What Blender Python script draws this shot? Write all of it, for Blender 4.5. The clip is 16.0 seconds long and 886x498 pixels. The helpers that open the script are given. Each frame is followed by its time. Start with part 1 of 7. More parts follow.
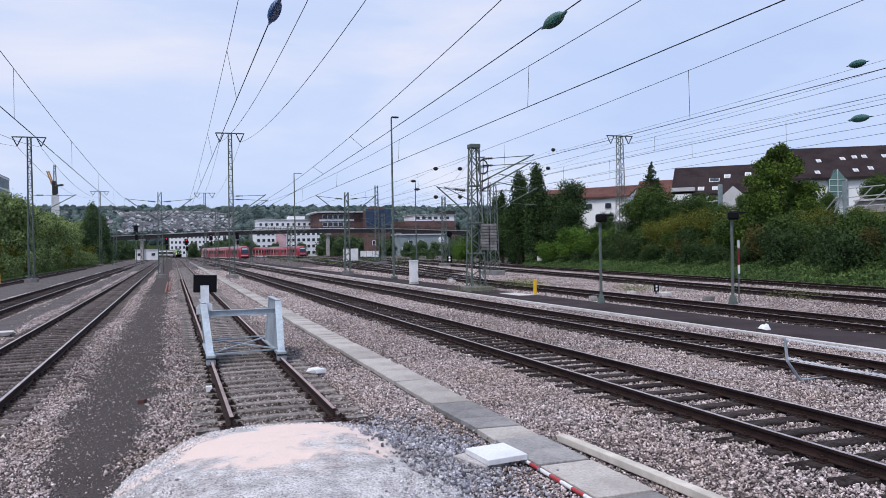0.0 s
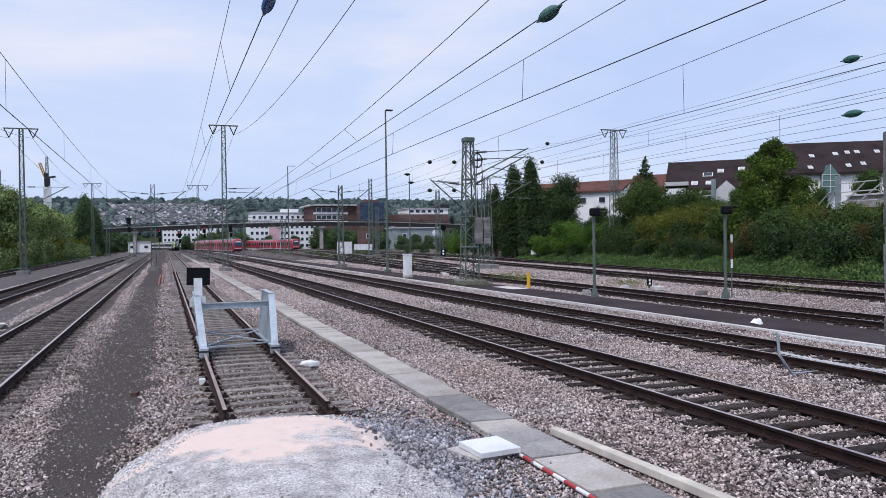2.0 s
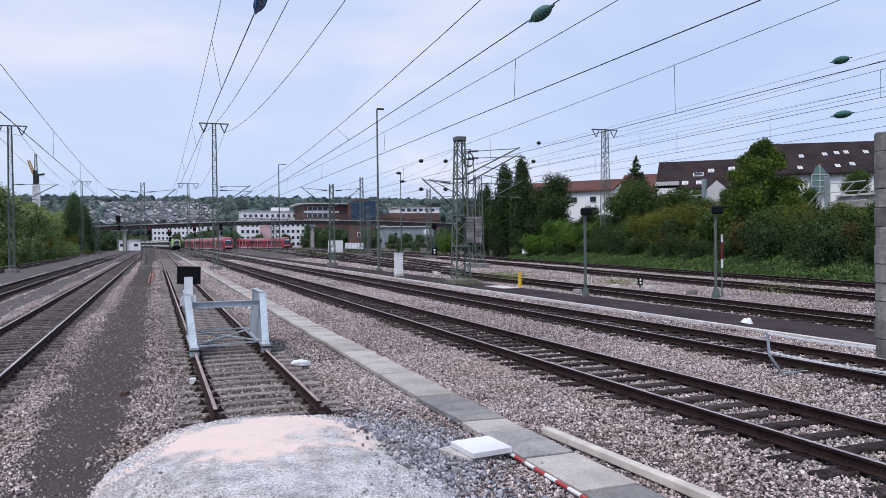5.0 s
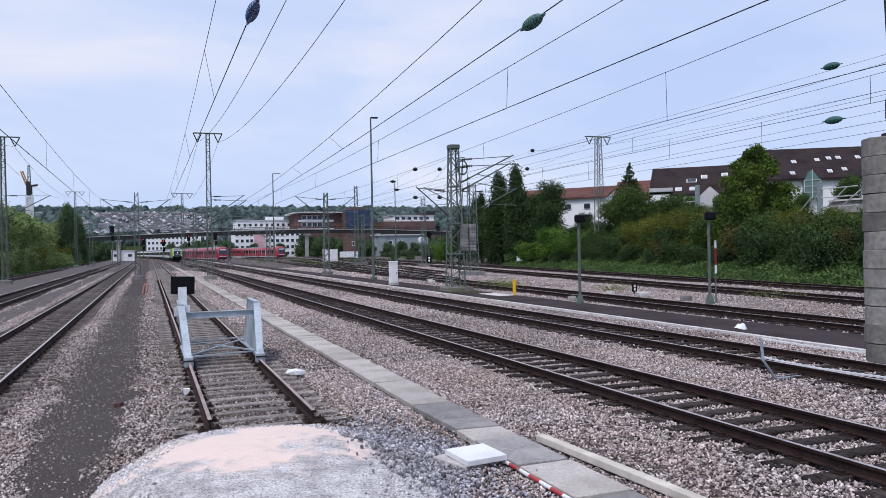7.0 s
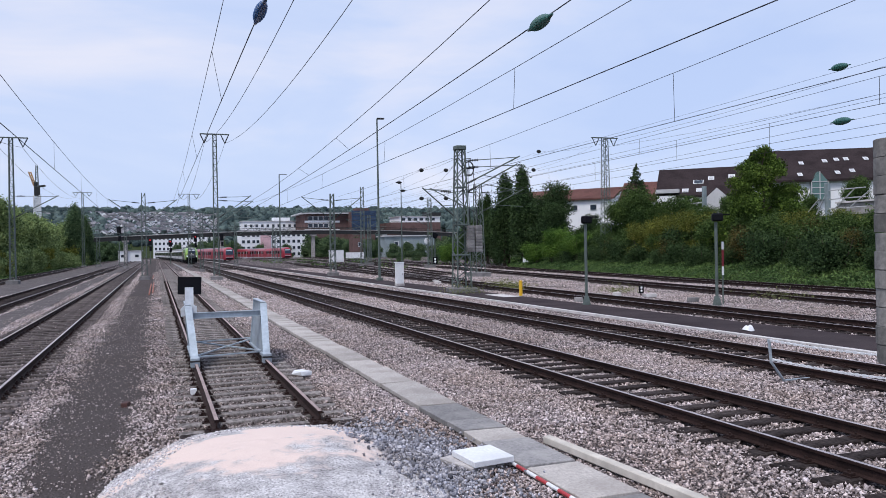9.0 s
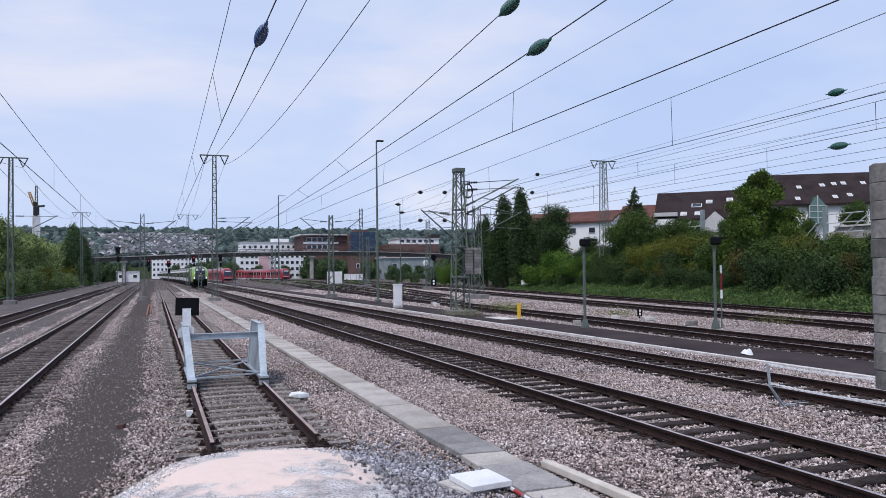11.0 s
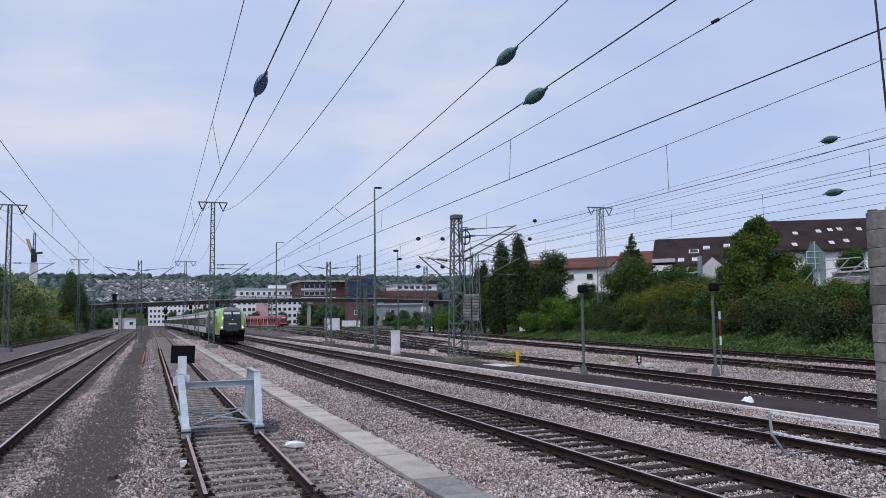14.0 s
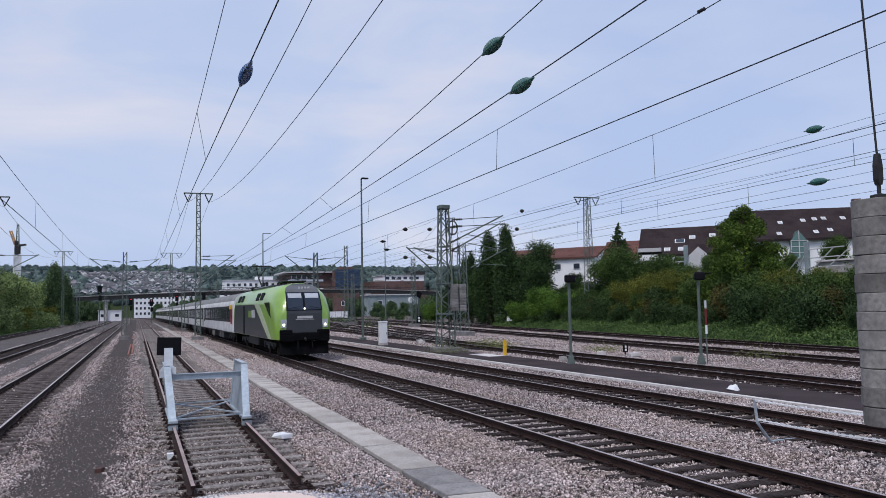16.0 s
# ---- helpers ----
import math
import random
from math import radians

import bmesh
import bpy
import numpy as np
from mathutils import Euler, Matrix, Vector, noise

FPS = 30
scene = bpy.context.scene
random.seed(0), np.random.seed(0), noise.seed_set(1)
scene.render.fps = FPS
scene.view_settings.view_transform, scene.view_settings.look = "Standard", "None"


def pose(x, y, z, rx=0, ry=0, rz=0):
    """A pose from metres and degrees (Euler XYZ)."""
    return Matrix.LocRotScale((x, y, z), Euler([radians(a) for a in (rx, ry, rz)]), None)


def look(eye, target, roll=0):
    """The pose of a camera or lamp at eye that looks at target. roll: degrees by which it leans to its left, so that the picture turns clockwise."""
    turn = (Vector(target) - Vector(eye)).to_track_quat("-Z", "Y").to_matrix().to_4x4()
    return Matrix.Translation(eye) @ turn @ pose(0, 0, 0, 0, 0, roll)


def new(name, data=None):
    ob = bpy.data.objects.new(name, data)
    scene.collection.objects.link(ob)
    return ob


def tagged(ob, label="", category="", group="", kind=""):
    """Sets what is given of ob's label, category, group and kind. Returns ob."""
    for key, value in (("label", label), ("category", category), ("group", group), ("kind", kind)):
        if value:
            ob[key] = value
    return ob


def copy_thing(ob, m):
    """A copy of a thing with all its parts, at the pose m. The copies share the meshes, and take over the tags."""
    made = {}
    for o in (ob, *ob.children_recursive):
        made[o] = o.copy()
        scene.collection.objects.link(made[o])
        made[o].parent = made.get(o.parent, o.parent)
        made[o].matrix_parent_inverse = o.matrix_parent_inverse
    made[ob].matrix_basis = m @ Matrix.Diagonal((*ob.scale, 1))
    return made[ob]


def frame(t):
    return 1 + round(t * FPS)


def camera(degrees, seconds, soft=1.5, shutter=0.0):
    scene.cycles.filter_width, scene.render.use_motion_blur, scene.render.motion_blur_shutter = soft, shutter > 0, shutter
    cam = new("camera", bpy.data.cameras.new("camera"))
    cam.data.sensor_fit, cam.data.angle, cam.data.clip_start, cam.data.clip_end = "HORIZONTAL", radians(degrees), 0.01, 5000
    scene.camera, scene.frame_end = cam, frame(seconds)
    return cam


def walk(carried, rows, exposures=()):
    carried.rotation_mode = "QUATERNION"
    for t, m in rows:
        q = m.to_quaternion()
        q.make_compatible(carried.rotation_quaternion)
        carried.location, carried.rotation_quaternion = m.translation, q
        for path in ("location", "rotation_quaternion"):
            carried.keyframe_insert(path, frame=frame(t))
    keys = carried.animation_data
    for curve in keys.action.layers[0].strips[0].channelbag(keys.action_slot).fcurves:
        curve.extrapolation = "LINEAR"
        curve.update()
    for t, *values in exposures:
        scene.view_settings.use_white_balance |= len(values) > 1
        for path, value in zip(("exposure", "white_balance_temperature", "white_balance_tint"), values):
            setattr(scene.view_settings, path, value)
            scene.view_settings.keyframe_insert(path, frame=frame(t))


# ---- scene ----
cam = camera(59.3, 16.0, 0.7)
PATH = [
    (0, (-1.529, -7.871, 2.568), (-0.872, -5.982, 2.565), -1.0),
    (0.5, (-1.529, -7.861, 2.572), (-0.87, -5.973, 2.565), -0.9),
    (1, (-1.53, -7.868, 2.575), (-0.866, -5.982, 2.563), -0.9),
    (1.5, (-1.53, -7.88, 2.573), (-0.862, -5.995, 2.557), -0.8),
    (2, (-1.532, -7.866, 2.566), (-0.86, -5.982, 2.546), -0.8),
    (2.5, (-1.535, -7.863, 2.572), (-0.863, -5.98, 2.548), -0.7),
    (3, (-1.538, -7.861, 2.579), (-0.867, -5.977, 2.552), -0.7),
    (3.5, (-1.525, -7.851, 2.573), (-0.853, -5.967, 2.544), -0.7),
    (4, (-1.537, -7.836, 2.576), (-0.86, -5.954, 2.546), -0.6),
    (6.5, (-1.539, -7.882, 2.577), (-0.83, -6.012, 2.571), -1.0),
    (7, (-1.528, -7.881, 2.579), (-0.822, -6.01, 2.576), -1.1),
    (7.5, (-1.53, -7.868, 2.579), (-0.829, -5.995, 2.578), -1.2),
    (8, (-1.526, -7.863, 2.581), (-0.83, -5.988, 2.58), -1.1),
    (8.5, (-1.533, -7.865, 2.58), (-0.841, -5.989, 2.579), -1.1),
    (9, (-1.534, -7.855, 2.574), (-0.842, -5.978, 2.574), -1.0),
    (11.5, (-1.531, -7.863, 2.585), (-0.836, -5.99, 2.669), -0.7),
    (12, (-1.529, -7.848, 2.591), (-0.835, -5.975, 2.706), -0.7),
    (12.5, (-1.52, -7.838, 2.59), (-0.827, -5.968, 2.733), -0.7),
    (13, (-1.518, -7.824, 2.595), (-0.824, -5.956, 2.758), -0.7),
    (13.5, (-1.51, -7.828, 2.598), (-0.813, -5.961, 2.771), -0.7),
    (14, (-1.521, -7.843, 2.591), (-0.821, -5.977, 2.766), -0.8),
    (14.5, (-1.514, -7.835, 2.59), (-0.808, -5.971, 2.761), -0.9),
    (15, (-1.509, -7.834, 2.596), (-0.797, -5.972, 2.76), -1.0),
    (15.5, (-1.51, -7.842, 2.592), (-0.789, -5.983, 2.749), -1.1),
    (16, (-1.513, -7.827, 2.59), (-0.782, -5.971, 2.74), -1.1),
]
walk(cam, [(t, look(eye, target, roll)) for t, eye, target, roll in PATH],
     exposures=[(0.0, 0.22), (9.2, 0.21), (12.0, 0.13), (13.5, 0.05), (16.0, 0.0)])

# ---------- world and light ----------
world = bpy.data.worlds.new("sky")
scene.world = world
world.use_nodes = True


def build_sky():
    nt = world.node_tree
    nt.nodes.clear()
    out = nt.nodes.new("ShaderNodeOutputWorld")
    sky = nt.nodes.new("ShaderNodeTexSky")
    sky.sky_type, sky.sun_disc = "NISHITA", False
    sky.sun_elevation, sky.sun_rotation = radians(57), radians(229)
    clear = nt.nodes.new("ShaderNodeBackground")
    clear.inputs[1].default_value = 0.10
    nt.links.new(sky.outputs[0], clear.inputs[0])
    co = nt.nodes.new("ShaderNodeTexCoord")
    mp = nt.nodes.new("ShaderNodeMapping")
    mp.inputs["Scale"].default_value = (2.0, 2.0, 6.5)
    nt.links.new(co.outputs["Generated"], mp.inputs[0])
    cloud = nt.nodes.new("ShaderNodeTexNoise")
    cloud.inputs["Scale"].default_value = 1.1
    cloud.inputs["Detail"].default_value = 6.0
    cloud.inputs["Roughness"].default_value = 0.52
    cloud.inputs["Distortion"].default_value = 0.4
    nt.links.new(mp.outputs[0], cloud.inputs[0])
    ramp = nt.nodes.new("ShaderNodeValToRGB")
    e = ramp.color_ramp.elements
    e[0].position, e[0].color = 0.34, (0.475, 0.585, 0.865, 1)
    e[1].position, e[1].color = 0.70, (0.76, 0.765, 0.885, 1)
    m = e.new(0.50)
    m.color = (0.548, 0.642, 0.885, 1)
    nt.links.new(cloud.outputs[0], ramp.inputs[0])
    grey = nt.nodes.new("ShaderNodeBackground")
    grey.inputs[1].default_value = SKY_STRENGTH
    nt.links.new(ramp.outputs[0], grey.inputs[0])
    mix = nt.nodes.new("ShaderNodeMixShader")
    mix.inputs[0].default_value = 0.88
    nt.links.new(clear.outputs[0], mix.inputs[1])
    nt.links.new(grey.outputs[0], mix.inputs[2])
    nt.links.new(mix.outputs[0], out.inputs[0])


SKY_STRENGTH = 1.0
build_sky()
sun = new("sun", bpy.data.lights.new("sun", "SUN"))
sun.data.energy, sun.data.angle, sun.data.color = 2.2, radians(14), (1.0, 0.955, 0.91)
sun.matrix_world = look((-35, -30, 70), (0, 0, 0))


# ---------- materials ----------
def nodes_of(name):
    m = bpy.data.materials.new(name)
    m.use_nodes = True
    nt = m.node_tree
    return m, nt, nt.nodes["Principled BSDF"]


def noise_node(nt, scale, detail=5.0, rough=0.6, coord="Object"):
    co = nt.nodes.new("ShaderNodeTexCoord")
    n = nt.nodes.new("ShaderNodeTexNoise")
    n.inputs["Scale"].default_value = scale
    n.inputs["Detail"].default_value = detail
    n.inputs["Roughness"].default_value = rough
    nt.links.new(co.outputs[coord], n.inputs[0])
    return n


def ramp_node(nt, src, stops):
    r = nt.nodes.new("ShaderNodeValToRGB")
    e = r.color_ramp.elements
    e[0].position, e[0].color = stops[0][0], (*stops[0][1], 1)
    e[1].position, e[1].color = stops[-1][0], (*stops[-1][1], 1)
    for p, c in stops[1:-1]:
        k = e.new(p)
        k.color = (*c, 1)
    nt.links.new(src, r.inputs[0])
    return r


def mix_node(nt, kind, fac, a, b):
    m = nt.nodes.new("ShaderNodeMix")
    m.data_type, m.blend_type = "RGBA", kind
    if isinstance(fac, float):
        m.inputs[0].default_value = fac
    else:
        nt.links.new(fac, m.inputs[0])
    for sock, v in ((m.inputs[6], a), (m.inputs[7], b)):
        if isinstance(v, tuple):
            sock.default_value = (*v, 1)
        else:
            nt.links.new(v, sock)
    return m.outputs[2]


def bump_to(nt, bsdf, src, strength, distance):
    b = nt.nodes.new("ShaderNodeBump")
    b.inputs["Strength"].default_value = strength
    b.inputs["Distance"].default_value = distance
    nt.links.new(src, b.inputs["Height"])
    nt.links.new(b.outputs[0], bsdf.inputs["Normal"])


def surface(name, c1, c2, fine=40.0, coarse=1.5, rough=0.7, metal=0.0, bump=0.3, depth=0.004, stain=None, per_object=0.0):
    """A material with grain at a fine scale, stains at a coarse one, and relief."""
    m, nt, p = nodes_of(name)
    n1 = noise_node(nt, fine, 6.0)
    n2 = noise_node(nt, coarse, 4.0)
    r1 = ramp_node(nt, n1.outputs[0], [(0.32, c1), (0.68, c2)])
    dark = stain or tuple(v * 0.55 for v in c1)
    r2 = ramp_node(nt, n2.outputs[0], [(0.42, (0, 0, 0)), (0.72, (0.75, 0.75, 0.75))])
    col = mix_node(nt, "MIX", r2.outputs[0], r1.outputs[0], dark)
    if per_object:
        oi = nt.nodes.new("ShaderNodeObjectInfo")
        lo, hi = 1 - per_object, 1 + per_object
        r3 = ramp_node(nt, oi.outputs["Random"], [(0.0, (lo, lo, lo)), (1.0, (hi, hi, hi))])
        col = mix_node(nt, "MULTIPLY", 1.0, col, r3.outputs[0])
    nt.links.new(col, p.inputs["Base Color"])
    p.inputs["Roughness"].default_value = rough
    p.inputs["Metallic"].default_value = metal
    if rough >= 0.7 and metal == 0:
        p.inputs["Specular IOR Level"].default_value = 0.15 if rough < 0.85 else 0.04
    if bump:
        bump_to(nt, p, n1.outputs[0], bump, depth)
    return m


def stones_material(name, tints, lo=0.62, hi=1.6):
    """Loose stones: one tint for each stone."""
    m, nt, p = nodes_of(name)
    g = nt.nodes.new("ShaderNodeNewGeometry")
    k = len(tints)
    r = ramp_node(nt, g.outputs["Random Per Island"], [(i / (k - 1), c) for i, c in enumerate(tints)])
    n = noise_node(nt, 60.0, 4.0)
    r2 = ramp_node(nt, n.outputs[0], [(0.3, (lo, lo, lo)), (0.7, (hi, hi, hi))])
    patch = noise_node(nt, 0.55, 3.0)
    r3 = ramp_node(nt, patch.outputs[0], [(0.35, (0.86, 0.80, 0.76)), (0.65, (1.08, 1.06, 1.08))])
    col = mix_node(nt, "MULTIPLY", 1.0, r.outputs[0], r2.outputs[0])
    col = mix_node(nt, "MULTIPLY", 1.0, col, r3.outputs[0])
    nt.links.new(col, p.inputs["Base Color"])
    p.inputs["Roughness"].default_value = 0.85
    p.inputs["Specular IOR Level"].default_value = 0.2
    return m


def gravel_sheet(name, tints, cell, depth):
    """Ground of small stones, too far off to be told apart; shade between them is painted."""
    m, nt, p = nodes_of(name)
    co = nt.nodes.new("ShaderNodeTexCoord")
    v = nt.nodes.new("ShaderNodeTexVoronoi")
    v.inputs["Scale"].default_value = 1.0 / cell
    nt.links.new(co.outputs["Object"], v.inputs[0])
    sep = nt.nodes.new("ShaderNodeSeparateColor")
    nt.links.new(v.outputs["Color"], sep.inputs[0])
    k = len(tints)
    r = ramp_node(nt, sep.outputs[0], [(i / (k - 1), c) for i, c in enumerate(tints)])
    # Shade in the gaps round each stone cell is put into the colour.
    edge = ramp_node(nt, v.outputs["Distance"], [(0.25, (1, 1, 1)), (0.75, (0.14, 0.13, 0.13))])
    patch = noise_node(nt, 0.8, 7.0, 0.72)
    r3 = ramp_node(nt, patch.outputs[0], [(0.36, (0.50, 0.45, 0.43)), (0.64, (1.35, 1.32, 1.34))])
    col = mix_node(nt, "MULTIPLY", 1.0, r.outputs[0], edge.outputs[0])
    col = mix_node(nt, "MULTIPLY", 1.0, col, r3.outputs[0])
    nt.links.new(col, p.inputs["Base Color"])
    p.inputs["Roughness"].default_value = 0.9
    p.inputs["Specular IOR Level"].default_value = 0.1
    inv = nt.nodes.new("ShaderNodeMath")
    inv.operation = "SUBTRACT"
    inv.inputs[0].default_value = 1.0
    nt.links.new(v.outputs["Distance"], inv.inputs[1])
    bump_to(nt, p, inv.outputs[0], 0.9, depth)
    return m


def plain(name, c, rough=0.6, metal=0.0, coat=0.0):
    m = surface(name, tuple(v * 0.9 for v in c), tuple(min(1, v * 1.08) for v in c), 25.0, 1.2, rough, metal, 0.05, 0.002,
                stain=tuple(v * 0.72 for v in c))
    m.node_tree.nodes["Principled BSDF"].inputs["Coat Weight"].default_value = coat
    return m


def glass_dark(name, c, rough=0.08):
    m, nt, p = nodes_of(name)
    p.inputs["Base Color"].default_value = (*c, 1)
    p.inputs["Roughness"].default_value = rough
    p.inputs["Specular IOR Level"].default_value = 0.35
    return m


def lamp_mat(name, c, power):
    m, nt, p = nodes_of(name)
    p.inputs["Base Color"].default_value = (*c, 1)
    p.inputs["Emission Color"].default_value = (*c, 1)
    p.inputs["Emission Strength"].default_value = power
    return m


def leaf_mat(name, dark, light):
    m, nt, p = nodes_of(name)
    g = nt.nodes.new("ShaderNodeNewGeometry")
    r = ramp_node(nt, g.outputs["Random Per Island"], [(0.0, dark), (0.6, light), (1.0, tuple(v * 1.25 for v in light))])
    big = noise_node(nt, 0.35, 3.0)
    r2 = ramp_node(nt, big.outputs[0], [(0.35, (0.7, 0.75, 0.7)), (0.65, (1.2, 1.15, 0.95))])
    nt.links.new(mix_node(nt, "MULTIPLY", 1.0, r.outputs[0], r2.outputs[0]), p.inputs["Base Color"])
    p.inputs["Roughness"].default_value = 0.75
    p.inputs["Specular IOR Level"].default_value = 0.07
    return m


STONE_TINTS = [(0.04, 0.035, 0.036), (0.50, 0.455, 0.445), (0.09, 0.08, 0.082), (0.70, 0.65, 0.645), (0.17, 0.14, 0.13), (0.77, 0.725, 0.73), (0.09, 0.079, 0.082), (0.49, 0.44, 0.435)]
DIRTY_TINTS = [(0.03, 0.024, 0.023), (0.15, 0.125, 0.118), (0.04, 0.033, 0.031), (0.32, 0.28, 0.27), (0.05, 0.041, 0.038), (0.55, 0.50, 0.49), (0.035, 0.029, 0.029), (0.22, 0.19, 0.18)]
STONE_TINTS = [(r * 0.96, g * 0.915, b * 0.91) for r, g, b in STONE_TINTS]
M_BALLAST = stones_material("ballast_stones", STONE_TINTS)
M_BALLAST_DIRTY = stones_material("oily_ballast_stones", DIRTY_TINTS)
M_SLAB = surface("weathered_cover_concrete", (0.32, 0.295, 0.28), (0.50, 0.465, 0.44), 35.0, 1.1, 0.88, 0, 0.3, 0.004, stain=(0.26, 0.235, 0.22), per_object=0.14)
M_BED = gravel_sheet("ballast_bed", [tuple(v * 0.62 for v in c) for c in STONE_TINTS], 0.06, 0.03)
# Stone tints darkened to stand in for shade in gaps between the loose stones.
M_NEARBED_SHADE = gravel_sheet("shaded_near_ballast_bed", [tuple(v * 0.42 for v in c) for c in STONE_TINTS], 0.036, 0.02)
M_ASPHALT = surface("cinder_path", (0.024, 0.020, 0.020), (0.135, 0.117, 0.116), 34.0, 0.9, 0.92, 0, 1.0, 0.02, stain=(0.062, 0.051, 0.050))
M_CINDER_PALE = surface("dusty_cinder", (0.055, 0.049, 0.050), (0.19, 0.17, 0.172), 30.0, 0.7, 0.92, 0, 1.0, 0.02, stain=(0.085, 0.074, 0.075))
M_PLATFORM = surface("tarmac", (0.040, 0.031, 0.034), (0.070, 0.056, 0.060), 60.0, 0.5, 0.9, 0, 0.3, 0.004)
M_RAIL = surface("rusty_rail", (0.017, 0.0095, 0.009), (0.044, 0.025, 0.022), 50.0, 4.0, 0.78, 0.0, 0.3, 0.002)
M_RAILTOP = surface("worn_rail_head", (0.52, 0.44, 0.43), (0.70, 0.61, 0.59), 60.0, 3.0, 0.42, 0.8, 0.05, 0.001)
M_OLDTOP = surface("rusty_rail_head", (0.32, 0.23, 0.21), (0.50, 0.39, 0.36), 45.0, 3.0, 0.6, 0.3, 0.2, 0.001)
M_SLEEPER = surface("tarred_wood", (0.015, 0.0118, 0.0118), (0.086, 0.070, 0.068), 18.0, 2.0, 0.85, 0, 0.6, 0.006, per_object=0.3)
M_SLEEPER_PALE = surface("weathered_wood", (0.11, 0.098, 0.095), (0.36, 0.325, 0.315), 18.0, 2.0, 0.88, 0, 0.6, 0.006, per_object=0.25)
M_SLEEPER_MID = surface("grey_brown_wood", (0.055, 0.046, 0.046), (0.21, 0.18, 0.176), 18.0, 2.0, 0.88, 0, 0.6, 0.006, per_object=0.35)
M_CONCRETE = surface("concrete", (0.34, 0.32, 0.32), (0.50, 0.475, 0.47), 30.0, 1.6, 0.85, 0, 0.25, 0.003, per_object=0.28)
M_CONCRETE_DARK = surface("old_concrete", (0.17, 0.165, 0.17), (0.27, 0.26, 0.26), 30.0, 2.2, 0.85, 0, 0.3, 0.004, per_object=0.2)
M_WEIGHT = surface("rough_weight_concrete", (0.17, 0.162, 0.155), (0.30, 0.285, 0.272), 26.0, 4.0, 0.88, 0, 0.5, 0.004, stain=(0.12, 0.118, 0.115), per_object=0.3)
M_KERB = surface("pale_concrete", (0.54, 0.51, 0.505), (0.72, 0.69, 0.685), 30.0, 1.6, 0.8, 0, 0.2, 0.003)
M_GALV = surface("galvanised_steel", (0.36, 0.42, 0.48), (0.48, 0.54, 0.60), 14.0, 2.0, 0.45, 0.35, 0.08, 0.001, stain=(0.27, 0.30, 0.34))
M_MAST = surface("green_grey_paint", (0.085, 0.11, 0.103), (0.14, 0.172, 0.16), 20.0, 2.0, 0.6, 0.2, 0.1, 0.001)
M_DARKSTEEL = surface("dark_steel", (0.011, 0.012, 0.013), (0.026, 0.027, 0.029), 20.0, 2.0, 0.72, 0.1, 0.1, 0.001)
M_WIRE = plain("wire", (0.022, 0.022, 0.03), 0.6, 0.3)
M_BLACK = plain("black_paint", (0.005, 0.0056, 0.0085), 0.78)
M_WHITE = plain("white_paint", (0.74, 0.75, 0.78), 0.5)
M_RED = plain("red_paint", (0.42, 0.035, 0.04), 0.45)
M_DARKRED = plain("dark_red_paint", (0.17, 0.012, 0.02), 0.5)
M_YELLOW = plain("yellow_paint", (0.72, 0.42, 0.02), 0.45)
M_GRASS = leaf_mat("grass_blades", (0.028, 0.060, 0.024), (0.096, 0.156, 0.060))
M_SLAB_WET = surface("damp_cover_concrete", (0.15, 0.143, 0.145), (0.27, 0.26, 0.262), 22.0, 2.2, 0.72, 0, 0.4, 0.005, stain=(0.33, 0.315, 0.305), per_object=0.32)
M_SOOT = surface("sooty_black_steel", (0.004, 0.0042, 0.005), (0.009, 0.0095, 0.011), 16.0, 2.0, 0.9, 0, 0.1, 0.001)
M_CROWN = plain("grey_roof_paint", (0.10, 0.105, 0.115), 0.5, 0, 0.1)
M_SOIL = surface("bank_soil", (0.022, 0.032, 0.012), (0.05, 0.066, 0.025), 8.0, 0.4, 0.95, 0, 0.6, 0.03)
M_BARK = surface("bark", (0.06, 0.048, 0.04), (0.11, 0.09, 0.075), 14.0, 2.0, 0.9, 0, 0.7, 0.01)


